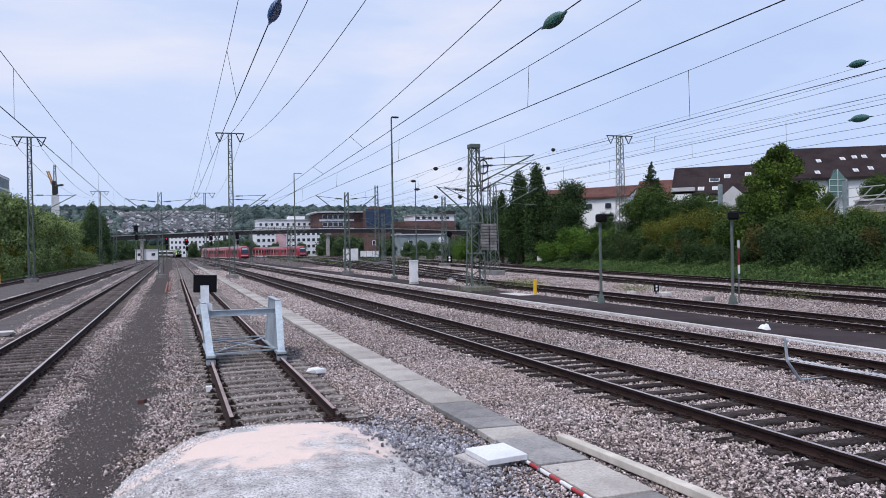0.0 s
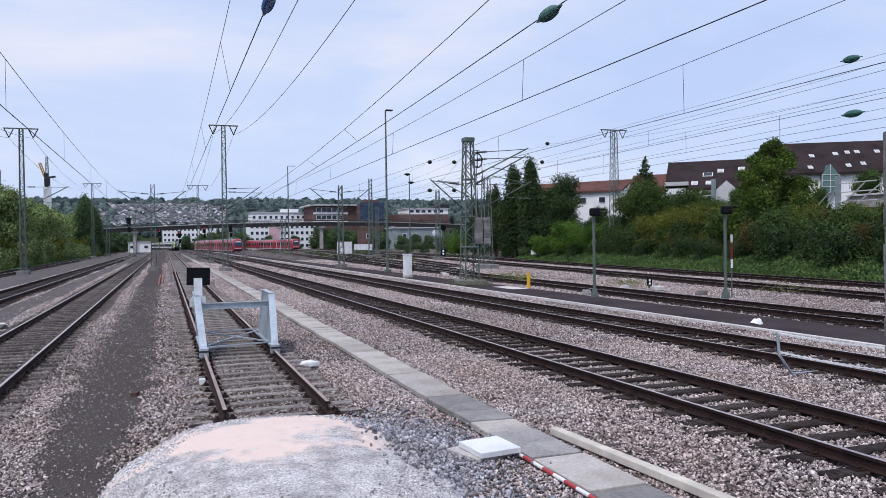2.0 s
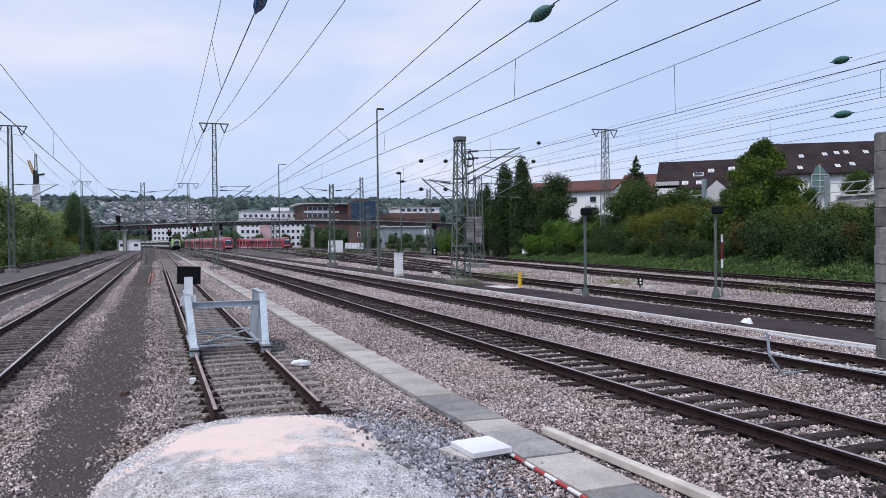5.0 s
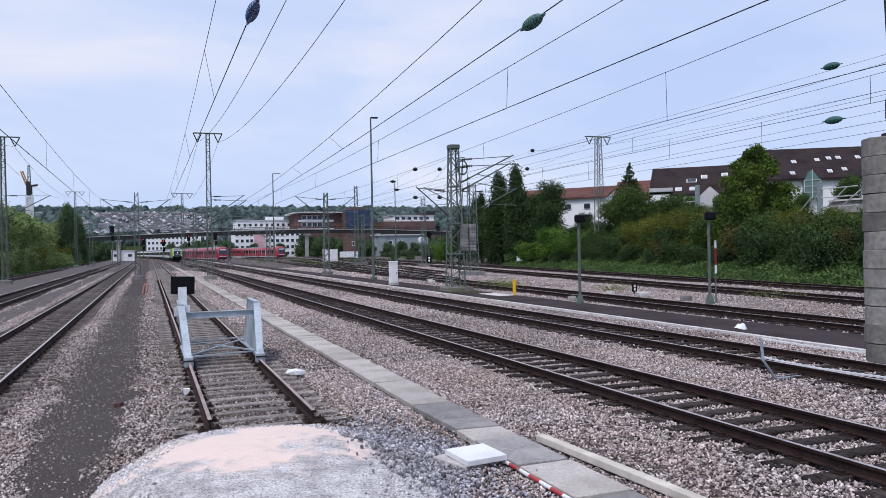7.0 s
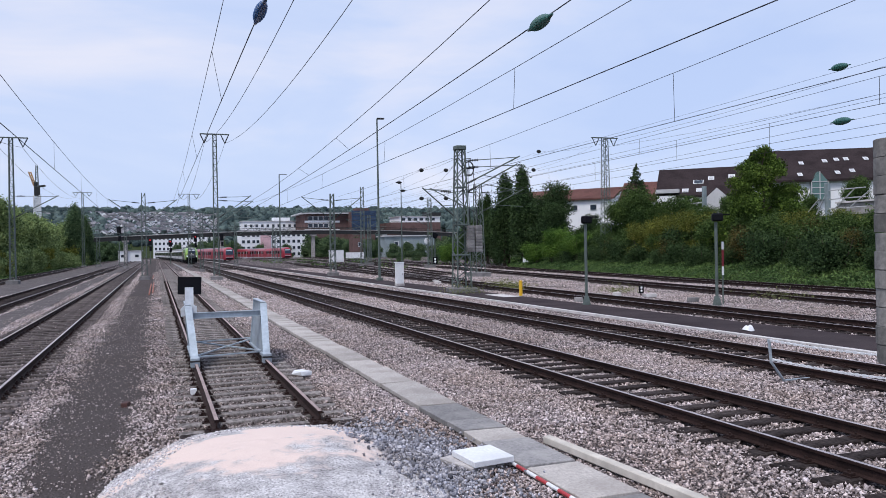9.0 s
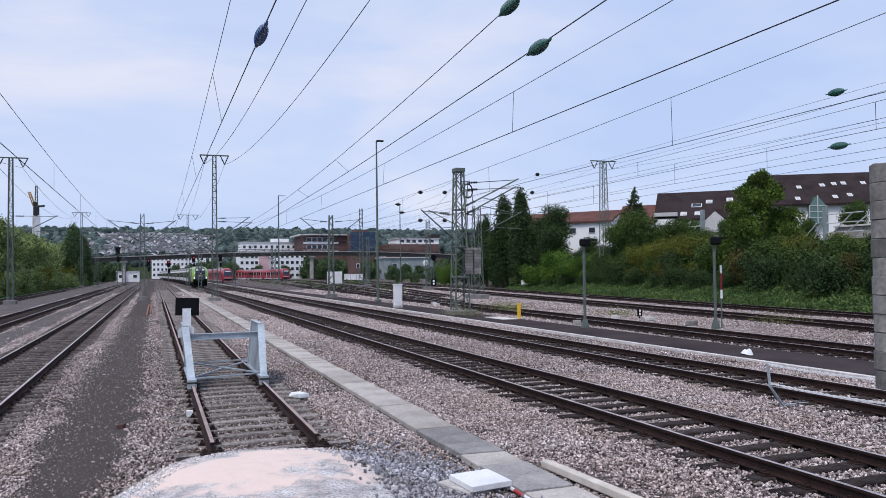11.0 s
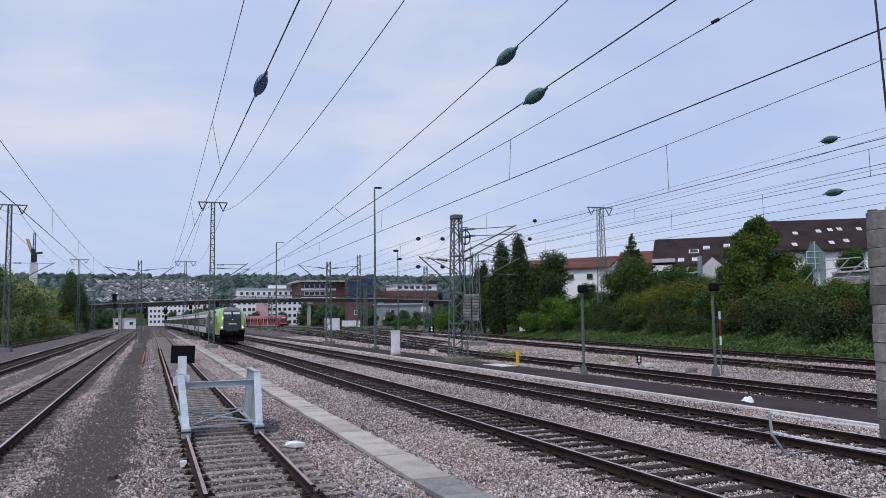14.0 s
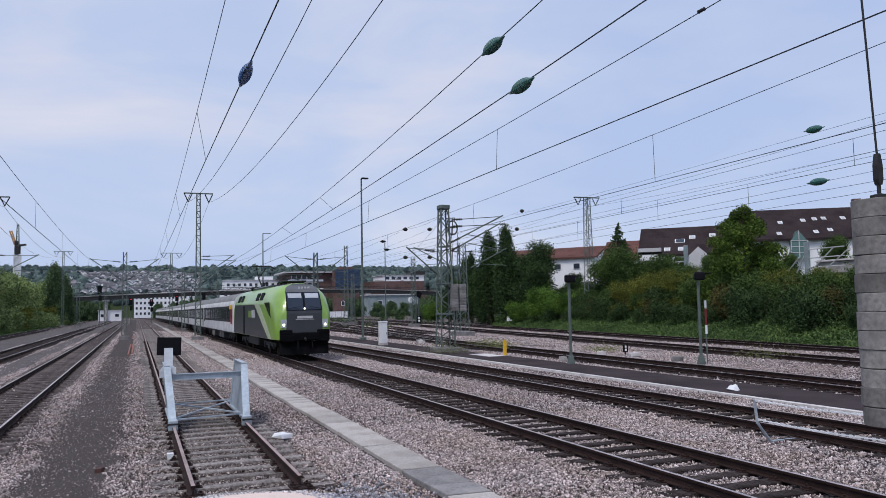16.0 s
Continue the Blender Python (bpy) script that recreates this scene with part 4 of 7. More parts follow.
def coach(first=False):
    co = thing("passenger_coach", "white and dark grey passenger coach with grey roof", "coach", "coaches of the passing train")
    sh = Shape()
    sh.loft([body_ring(y, w, 0.9, 2.95, 3.85) for y, w in ((-13.1, 2.7), (-12.9, 2.83), (12.9, 2.83), (13.1, 2.7))], mats=lambda k, i: 1 if 4 <= i <= 12 else 0)
    part("body", sh, [M_COACHWHITE, M_ROOF], co, smooth=True)
    for x in (-1.417, 1.417):
        sh = Shape()
        side_panel(sh, [(-11.8, 1.66), (11.8, 1.66), (11.8, 2.84), (-11.8, 2.84)], x, 0.006)
        part("window_band", sh, M_COACHBAND, co)
        for k in range(11):
            y = -10.0 + k * 2.0
            s2 = Shape()
            side_panel(s2, [(y - 0.72, 1.84), (y + 0.72, 1.84), (y + 0.72, 2.66), (y - 0.72, 2.66)], x, 0.012)
            part("window_pane", s2, M_GLASS, co)
        for e in (-1, 1):
            s2 = Shape()
            wide = 0.62 if first and e < 0 else 0.48
            side_panel(s2, [(e * 12.3 - wide, 1.0 if not first else 1.5), (e * 12.3 + wide, 1.0 if not first else 1.5), (e * 12.3 + wide, 2.85), (e * 12.3 - wide, 2.85)], x, 0.010)
            d = part("entrance_door", s2, M_TRAINRED if first and e < 0 else M_COACHBAND, co, "red entrance door" if first and e < 0 else "")
            s2 = Shape()
            side_panel(s2, [(e * 12.2 - 0.22, 1.9), (e * 12.2 + 0.22, 1.9), (e * 12.2 + 0.22, 2.6), (e * 12.2 - 0.22, 2.6)], x, 0.016)
            part("door_pane", s2, M_GLASS, d)
        if first:
            s2 = Shape()
            side_panel(s2, [(-12.9, 2.60), (-11.0, 2.60), (-11.0, 2.93), (-12.9, 2.93)], x, 0.018)
            part("class_stripe", s2, M_YELLOW, co, "yellow class stripe")
    sh = Shape()
    sh.box((0, 0, 0.86), (2.6, 25.6, 0.14), 0, 0.03)
    part("underframe", sh, M_DARKSTEEL, co)
    rnd = random.Random(3)
    for y in (-4.6, -2.2, 0.3, 2.6, 4.7):
        s2 = Shape()
        s2.box((rnd.uniform(-0.2, 0.2), y, 0.55), (2.3, rnd.uniform(1.0, 1.7), 0.5), 0, 0.04)
        part("equipment_box", s2, M_ANTHRACITE, co)
    for y in (-9.5, 9.5):
        bogie(co, y, 2.5, 0.46)
    for e in (-1, 1):
        s2 = Shape()
        s2.box((0, e * 13.18, 2.0), (1.1, 0.2, 2.2), 0, 0.05)
        part("gangway", s2, M_BLACK, co)
    return co


train = [(locomotive(), 9.64, 5.0)]
first_coach = coach(True)
train.append((first_coach, 19.28 + 13.2, 9.5))
plain_coach = coach(False)
train.append((plain_coach, 19.28 + 39.6, 9.5))
for k in range(2, 8):
    train.append((copy_thing(plain_coach, Matrix()), 19.28 + 13.2 + 26.4 * k, 9.5))


def train_front(t):
    return 31.4 + 22.15 * (16.0 - t)


def red_car(cab):
    rt = thing("red_railcar", "red suburban electric railcar with dark windows and pale doors", "railcar", "parked red trains")
    rings = [body_ring(-11.9, 2.5, 0.5, 1.7, 2.1, 0.1), body_ring(-11.6, 2.75, 0.4, 2.5, 3.2, 0.1), body_ring(-11.2, 2.85, 0.4, 2.8, 3.8, 0.05), body_ring(-10.4, 2.9, 0.35, 2.9, 4.0, 0.05)] if cab else [body_ring(-11.5, 2.9, 0.35, 2.9, 4.0, 0.05)]
    rings.append(body_ring(11.5, 2.9, 0.35, 2.9, 4.0, 0.05))
    sh = Shape()
    sh.loft(rings, mats=lambda k, i: 1 if 6 <= i <= 10 and k >= len(rings) - 2 else 0)
    part("body", sh, [M_TRAINRED, M_ROOF], rt, smooth=True)
    for x in (-1.452, 1.452):
        for k in range(8):
            y = -8.6 + k * 2.5
            sh = Shape()
            side_panel(sh, [(y - 0.8, 1.75), (y + 0.8, 1.75), (y + 0.8, 2.75), (y - 0.8, 2.75)], x, 0.01)
            part("window_pane", sh, M_GLASS, rt)
        for y in (-7.35, -2.35, 2.65, 7.65):
            sh = Shape()
            side_panel(sh, [(y - 0.27, 0.5), (y + 0.27, 0.5), (y + 0.27, 2.8), (y - 0.27, 2.8)], x, 0.012)
            part("door_leaf", sh, M_PALEGREY, rt)
        sh = Shape()
        side_panel(sh, [(-10.2, 0.36), (11.4, 0.36), (11.4, 0.62), (-10.2, 0.62)], x, 0.008)
        part("pale_skirt", sh, M_PALEGREY, rt)
    if cab:
        sh = Shape()
        sh.loft([[(-1.10, -12.03, 1.85), (1.10, -12.03, 1.85), (1.10, -11.7, 1.85), (-1.10, -11.7, 1.85)], [(-1.02, -11.62, 3.38), (1.02, -11.62, 3.38), (1.02, -11.1, 3.38), (-1.02, -11.1, 3.38)]])
        part("windscreen", sh, M_SCREEN, rt)
        sh = Shape()
        sh.loft([[(-0.8, -11.78, 2.9), (0.8, -11.78, 2.9), (0.8, -11.6, 2.9), (-0.8, -11.6, 2.9)], [(-0.8, -11.685, 3.25), (0.8, -11.685, 3.25), (0.8, -11.5, 3.25), (-0.8, -11.5, 3.25)]])
        part("destination_panel", sh, M_BLIND, rt)
        sh = Shape()
        sh.box((0, -11.72, 0.72), (2.2, 0.5, 0.35), 0, 0.05)
        part("coupler_apron", sh, M_BLACK, rt)
        sh = Shape()
        sh.box((0, -11.93, 1.15), (2.0, 0.06, 0.16), 0, 0.02)
        part("lamp_band", sh, M_PALEGREY, rt)
    for y in (-8.5, 8.5):
        bogie(rt, y, 2.2, 0.42)
    return rt


def red_trains():
    cab, mid = red_car(True), red_car(False)
    def at(front, k):
        x, y, a = front
        d = 11.9 + 23.3 * k
        return pose(x - math.sin(math.radians(a)) * d, y + math.cos(math.radians(a)) * d, RAIL_TOP, 0, 0, a)
    first, second = (18.3, 224, 4.6), (41.0, 262, 8.0)
    cab.matrix_world = at(first, 0)
    mid.matrix_world = at(first, 1)
    for k in (2, 3):
        copy_thing(mid, at(first, k))
    copy_thing(cab, at(second, 0))
    for k in (1, 2, 3, 4):
        copy_thing(mid, at(second, k))


red_trains()


# ---------- overhead wires ----------
M_GREENGLASS = plain("green_glazed_insulator", (0.03, 0.12, 0.10), 0.25, 0, 0.5)
M_BLUEGLASS = plain("blue_glazed_insulator", (0.03, 0.09, 0.24), 0.3, 0, 0.5)


def strand(p0, p1, r, sag=0.0, n=10):
    sh = Shape()
    p0, p1 = Vector(p0), Vector(p1)
    pts = []
    for k in range(n + 1):
        f = k / n
        p = p0.lerp(p1, f)
        p.z -= sag * 4 * f * (1 - f)
        pts.append(p)
    q = (p1 - p0).to_track_quat("Z", "Y")
    ring = [q @ Vector((r * math.cos(k), r * math.sin(k), 0)) for k in (0.785, 2.356, 3.927, 5.498)]
    sh.loft([[p + d for d in ring] for p in pts])
    return sh


def dropper(line, a, b):
    sh = Shape()
    sh.rod(a, b, 0.006, 4)
    part("dropper", sh, M_WIRE, line)


def bulb(parent, p, d, length, r, mat, name="insulator"):
    """Ribbed strain insulator at p, along d."""
    sh = Shape()
    prof = [(0.016, -length * 0.72), (0.03, -length * 0.6), (0.03, -length * 0.5)]
    n = 9
    for k in range(n):
        f = -0.46 + 0.92 * k / (n - 1)
        w = r * math.sqrt(max(0.12, 1 - (f / 0.54) ** 2))
        prof += [(w * 0.84, f * length - 0.012), (w, f * length)]
    prof += [(0.03, length * 0.5), (0.03, length * 0.6), (0.016, length * 0.72)]
    sh.lathe(prof, (0, 0, 0), "z", 12)
    m = Matrix.Translation(p) @ Vector(d).to_track_quat("Z", "Y").to_matrix().to_4x4()
    part(name, sh, mat, parent, at=m)


def overhead_line(label, contact, messenger, drops, rc=0.011, rm=0.008, sag=0.3, csag=0.0):
    """Contact wire and messenger, joined by droppers at the given y."""
    ln = thing("overhead_line", label, "overhead line", "overhead lines of the yard")
    part("contact_wire", strand(*contact, rc, csag, 14), M_WIRE, ln)
    part("messenger_wire", strand(*messenger, rm, sag, 16), M_WIRE, ln)

    def at(pair, y, s):
        a, b = Vector(pair[0]), Vector(pair[1])
        f = (y - a.y) / (b.y - a.y)
        p = a.lerp(b, f)
        p.z -= s * 4 * f * (1 - f)
        return p
    for y in drops:
        dropper(ln, at(messenger, y, sag), at(contact, y, csag))
    return ln


def build_lines():
    siding = overhead_line("overhead line with a blue insulator over the siding", ((-0.15, -12, 5.84), (-0.15, 70, 6.0)), ((-0.42, -12, 7.75), (-0.1, 70, 7.3)), (9.6, 20.5, 32, 43, 54), 0.009, 0.007, 0.9)
    bulb(siding, (-0.15, 2.95, 5.85), (0, 1, 0), 0.85, 0.085, M_BLUEGLASS)
    bulb(siding, (-0.35, 3.0, 7.2), (0, 1, 0), 0.45, 0.09, M_DARKSTEEL)
    overhead_line("overhead line over the yard track by the cinder path", ((-5.0, -5, 5.85), (-5.0, 74, 5.6)), ((-5.0, -5, 7.6), (-5.0, 74, 7.3)), (12.8, 24, 35, 46, 58), 0.011, 0.008, 0.78)
    tie = overhead_line("anchored overhead line with two green insulators", ((4.0, -12, 6.64), (4.0, 60, 5.35)), ((3.6, -12, 7.85), (3.6, 60, 6.06)), (15.2, 21.8), 0.009, 0.0075, 1.28, 0.56)
    bulb(tie, (4.0, 2.72, 5.99), (0, 1, -0.04), 0.56, 0.10, M_GREENGLASS)
    bulb(tie, (3.6, 2.88, 6.63), (0, 1, -0.05), 0.56, 0.10, M_GREENGLASS)
    main = overhead_line("overhead line over the through track", ((6.35, -12, 5.88), (6.35, 70, 5.62)), ((6.4, -12, 7.52), (6.4, 70, 7.18)), (8.6, 19.6, 31, 42, 53), 0.010, 0.0075, 0.88)
    bulb(main, (6.4, 1.4, 7.0), (0, 1, 0), 0.11, 0.03, M_DARKSTEEL, "clamp")
    overhead_line("overhead line over the second through track", ((11.0, -12, 5.77), (11.0, 70, 5.66)), ((10.98, -12, 7.79), (10.98, 70, 6.89)), (8.8, 20.5, 32, 44), 0.009, 0.0075, 0.77)
    overhead_line("overhead line over the yard track beyond the tarmac", ((14.2, -12, 5.75), (14.2, 90, 5.7)), ((14.2, -12, 6.7), (14.2, 90, 6.5)), (5.5, 15, 26), 0.008, 0.006, 0.5)
    overhead_line("overhead line over the rusty yard track", ((17.9, -12, 5.65), (17.9, 90, 5.65)), ((17.9, -12, 6.9), (17.9, 90, 6.9)), (12.9, 24, 36), 0.007, 0.006, 0.4)
    two = overhead_line("overhead line over the outer track", ((19.2, -12, 6.1), (19.2, 90, 6.3)), ((19.2, -12, 7.2), (19.2, 90, 7.4)), (8.6, 19.6, 31), 0.008, 0.006, 0.3)
    tw = thing("feeder_line", "feeder wires with green insulators from mast to mast", "feeder line", "feeder lines above the yard")
    for x0, x1, z1, zb in ((43.5, 40.0, 14.9, 0.3), (45.8, 42.0, 12.4, 0.2)):
        part("feeder_wire", strand((x0, 65.75, 13.55), (x1, -10, z1 + 0.6), 0.011, 0.9, 14), M_WIRE, tw)
    bulb(tw, (31.5, 22.5, 11.55), (-0.1, 1, 0), 0.9, 0.20, M_GREENGLASS)
    part("feeder_wire", strand((33, 60, 11.5), (31.0, -10, 11.9), 0.009, 0.25, 14), M_WIRE, tw)
    bulb(tw, (24.5, 16.0, 7.45), (-0.1, 1, 0), 0.75, 0.16, M_GREENGLASS)
    part("feeder_wire", strand((24.5, 60, 7.0), (24.5, -10, 7.8), 0.008, 0.1, 14), M_WIRE, tw)
    far = thing("feeder_line", "far anchored wires with small dark insulators", "feeder line", "feeder lines above the yard")
    for x, z in ((21.5, 9.86), (23.9, 9.9), (21.47, 7.26), (23.86, 7.28), (33.6, 11.9), (33.0, 10.1)):
        part("feeder_wire", strand((x, 60, z), (x + 3, 120, z - 0.6), 0.008, 0.3, 8), M_WIRE, far)
        near = (43.3, 65.75, 13.5) if x > 30 else (15.7, 35.1, 8.2)
        part("feeder_wire", strand((x, 60, z), near, 0.008, 0.2, 8), M_WIRE, far)
        bulb(far, (x, 60, z), (1, 0.3, 0), 0.42, 0.18, M_DARKSTEEL)
    for x, ya in ((2.95, 69.6), (4.84, 69.6)):
        fd = thing("feeder_line", "slack feeder wire from a tall mast crossarm", "feeder line", "feeder lines above the yard")
        part("feeder_wire", strand((x, ya, 13.1), (x, -14, 13.3), 0.014, 2.3, 20), M_WIRE, fd)
        part("feeder_wire", strand((x, ya, 13.1), (x, 145, 12.9), 0.014, 2.0, 12), M_WIRE, fd)
    for x in (-15.1, -13.1):
        fd = thing("feeder_line", "slack feeder wire along the outer tracks", "feeder line", "feeder lines above the yard")
        part("feeder_wire", strand((x, 74, 12.75), (x - 2, 176, 15.2), 0.016, 2.0, 12), M_WIRE, fd)
        part("feeder_wire", strand((x, 74, 12.75), (x, 0, 12.9), 0.016, 2.0, 12), M_WIRE, fd)


build_lines()


# ---------- more masts and poles ----------
def tension_mast():
    mt = thing("tension_mast", "sturdy green-grey lattice mast with tension wheel and stacked weights", "mast", m=pose(15.46, 35.1, 0))
    sh = Shape()
    lattice(sh, 8.6, 0.9, 0.46, 14, 0.075, 0.05)
    part("lattice_column", sh, M_MAST, mt)
    sh = Shape()
    sh.box((0, 0, 8.55), (0.62, 0.62, 0.25), 0, 0.03)
    part("mast_cap", sh, M_MAST, mt)
    sh = Shape()
    sh.box((0, 0, 0.05), (1.5, 1.4, 0.45), 0, 0.06)
    part("foundation", sh, M_CONCRETE_DARK, mt)
    sh = Shape()
    for k in range(16):
        a0, a1 = 2 * math.pi * k / 16, 2 * math.pi * (k + 1) / 16
        sh.rod((0.62 + 0.30 * math.cos(a0), 0.1, 7.35 + 0.42 * math.sin(a0)), (0.62 + 0.30 * math.cos(a1), 0.1, 7.35 + 0.42 * math.sin(a1)), 0.04, 5)
        if k % 4 == 0:
            sh.rod((0.62, 0.1, 7.35), (0.62 + 0.30 * math.cos(a0), 0.1, 7.35 + 0.42 * math.sin(a0)), 0.025, 5)
    sh.bar((0.2, 0.1, 7.35), (0.7, 0.1, 7.35), 0.08, 0.06)
    sh.bar((0.2, 0.1, 7.9), (0.75, 0.1, 7.95), 0.06, 0.05)
    part("tension_wheel", sh, M_DARKSTEEL, mt)
    for dx in (0.45, 0.95):
        for k in range(9):
            sh = Shape()
            sh.box((dx, -0.35, 2.45 + k * 0.175), (0.42, 0.35, 0.16), 0, 0.02)
            part("tension_weight", sh, M_CONCRETE_DARK, mt)
        sh = Shape()
        sh.rod((dx, -0.35, 3.8), (dx * 0.7 + 0.2, 0.05, 7.3), 0.02, 5)
        part("weight_rope", sh, M_WIRE, mt)
    for k, z in enumerate((2.2, 4.0, 6.2)):
        sh = Shape()
        sh.box((0, 0, z), (0.9 - 0.1 * k, 0.9 - 0.1 * k, 0.08), 0, 0.01)
        part("collar", sh, M_MAST, mt)
    cantilever(mt, 3.8, 6.4, 8.1, 7.8, 0.35)
    cantilever(mt, 3.6, 5.9, 7.6, 7.4, 0.35)
    cantilever(mt, -2.3, 4.5, 6.1, 5.9, 0.4)


tension_mast()


def lattice_mast(label, x, y, h, w=0.5, arms=(), bays=14):
    mt = thing("lattice_mast", label, "mast", "lower lattice masts", pose(x, y, 0))
    sh = Shape()
    lattice(sh, h, w, w * 0.62, bays, 0.06, 0.045)
    part("lattice_column", sh, M_MAST, mt)
    sh = Shape()
    sh.box((0, 0, 0.1), (w * 1.9, w * 1.9, 0.6), 0, 0.05)
    part("foundation", sh, M_CONCRETE_DARK, mt)
    for dx in arms:
        cantilever(mt, dx, 5.9, 8.0, 7.7)
    return mt


lattice_mast("grey lattice mast with brackets to both sides", 15.35, 70.4, 8.4, 0.55, (3.0, -3.0))
lattice_mast("grey lattice mast with bracket beside the cinder path", -2.65, 75.8, 8.7, 0.5, (3.1, -3.1))
lattice_mast("grey lattice mast with weights beyond the tarmac", 26.4, 58.4, 8.5, 0.9, (4.5, -4.5))
lattice_mast("slim far lattice mast among the points", 30.3, 116.5, 13.0, 0.7, (4.0,), 20)
lattice_mast("slim far lattice mast among the points", 33.7, 125.2, 8.8, 0.7, (-4.0,))
lattice_mast("lattice mast by a dwarf signal", 34.4, 94.9, 9.7, 0.7, (-5.5,))
lattice_mast("far lattice mast beside the outer track", -13.2, 175.0, 9.2, 0.7, (3.5,))
lattice_mast("far lattice mast near the red trains", 13.2, 150.0, 8.6, 0.5, (4.0, -4.0))
lattice_mast("far lattice mast near the red trains", 24.0, 175.0, 8.6, 0.5, (4.0, -4.0))
lattice_mast("far lattice mast beside the through track", 4.4, 105.0, 8.4, 0.45, (3.0, -4.0))
lattice_mast("far lattice mast among yard tracks", 29.0, 205.0, 9.0, 0.5, (4.0, -4.0))
lattice_mast("far lattice mast among yard tracks", -6.9, 150.0, 8.4, 0.5, (3.0, -3.0))
lattice_mast("far lattice mast among yard tracks", 48.0, 180.0, 9.0, 0.5, (4.0, -4.0))


def light_pole(label, x, y, h, heads=1, head=0.62, r=0.11):
    lp = thing("light_pole", label, "light pole", "tall lamps of the yard", pose(x, y, 0))
    sh = Shape()
    sh.rod((0, 0, 0), (0, 0, h), r, 10, 0, r * 0.55)
    sh.box((0, 0, 0.1), (0.5, 0.5, 0.3), 0, 0.04)
    part("pole", sh, M_MAST, lp)
    for k in range(heads):
        sh = Shape()
        if heads == 1:
            sh.box((head / 2, 0, h + 0.04), (head, 0.3, 0.12), 0, 0.03)
        else:
            sh.lathe([(0.1, -0.2), (0.45, -0.05), (0.5, 0.05), (0.2, 0.2)], (0.3 if k else -0.3, 0, h - 1.3 * k), "z", 10)
        part("lamp_head", sh, M_DARKSTEEL, lp)


light_pole("slim tall grey lamp pole with one small head", 16.15, 55.7, 13.65)
light_pole("slim tall far lamp pole", 29.0, 198.0, 22.8, 1, 2.0, 0.22)
light_pole("lamp pole with two round heads", 35.0, 110.0, 13.2, 2)


def spot_post(label, x, y, h, tilt):
    sp = thing("spotlight_post", label, "spotlight post", "short posts with dark spotlights", pose(x, y, 0))
    sh = Shape()
    sh.rod((0, 0, 0.1), (0, 0, h - 0.2), 0.065, 8)
    part("post", sh, M_MAST, sp)
    sh = Shape()
    sh.loft([[(-0.14, -0.14, 0.0), (0.14, -0.14, 0.0), (0.14, 0.14, 0.0), (-0.14, 0.14, 0.0)], [(-0.07, -0.07, 0.4), (0.07, -0.07, 0.4), (0.07, 0.07, 0.4), (-0.07, 0.07, 0.4)]])
    part("base", sh, M_MAST, sp)
    sh = Shape()
    sh.box((0, -0.1, h), (0.44, 0.36, 0.34), 0, 0.06, Matrix.Rotation(radians(tilt), 4, "Z"))
    part("lamp_box", sh, M_BLACK, sp)
    sh = Shape()
    sh.box((0.25, 0.0, h + 0.12), (0.7, 0.3, 0.05), 0, 0.01, Matrix.Rotation(radians(tilt), 4, "Z"))
    part("visor", sh, M_BLACK, sp)


spot_post("green-grey post with a dark spotlight box on tarmac", 16.2, 22.1, 3.75, 20)
spot_post("green-grey post with a dark visored spotlight in ballast", 20.5, 18.8, 3.7, -30)


def striped_board(x, y):
    sb = thing("striped_board", "red and white vertical marker board", "marker board", m=pose(x, y, 0))
    sh = Shape()
    sh.rod((0, 0, 0), (0, 0, 1.3), 0.03, 6)
    part("stake", sh, M_MAST, sb)
    for k, (z, mat) in enumerate(((1.45, M_WHITE), (2.0, M_DARKRED), (2.5, M_WHITE))):
        sh = Shape()
        sh.box((0, -0.02, z), (0.095, 0.03, (0.36, 0.72, 0.36)[k]), 0)
        part("stripe", sh, mat, sb)


striped_board(20.98, 19.0)


def cabinet(label, x, y, w, d, h, mat=None):
    cb = thing("relay_cabinet", label, "cabinet", "trackside cabinets", pose(x, y, 0))
    sh = Shape()
    sh.box((0, 0, h / 2 + 0.08), (w, d, h), 0, 0.02)
    part("body", sh, mat or M_WHITE, cb)
    sh = Shape()
    sh.box((0, 0, h + 0.11), (w + 0.08, d + 0.08, 0.07), 0, 0.02)
    part("lid", sh, mat or M_WHITE, cb)
    sh = Shape()
    sh.box((0, 0, 0.05), (w + 0.06, d + 0.06, 0.25), 0, 0.02)
    part("plinth", sh, M_CONCRETE, cb)
    sh = Shape()
    sh.box((w * 0.03, -d / 2 - 0.006, h / 2 + 0.1), (w * 0.85, 0.02, h * 0.85), 0, 0.006)
    door = part("door", sh, mat or M_WHITE, cb)
    sh = Shape()
    sh.box((w * 0.32, -d / 2 - 0.03, h * 0.55), (0.03, 0.03, 0.14), 0, 0.005)
    part("handle", sh, M_DARKSTEEL, door)


cabinet("narrow white trackside cabinet on tarmac", 14.75, 45.4, 0.52, 0.5, 1.55)
cabinet("wide white double cabinet among the points", 35.0, 158.0, 3.0, 1.2, 2.6)
cabinet("small pale cabinet at the foot of trees", 44.0, 84.0, 0.9, 0.6, 1.1)


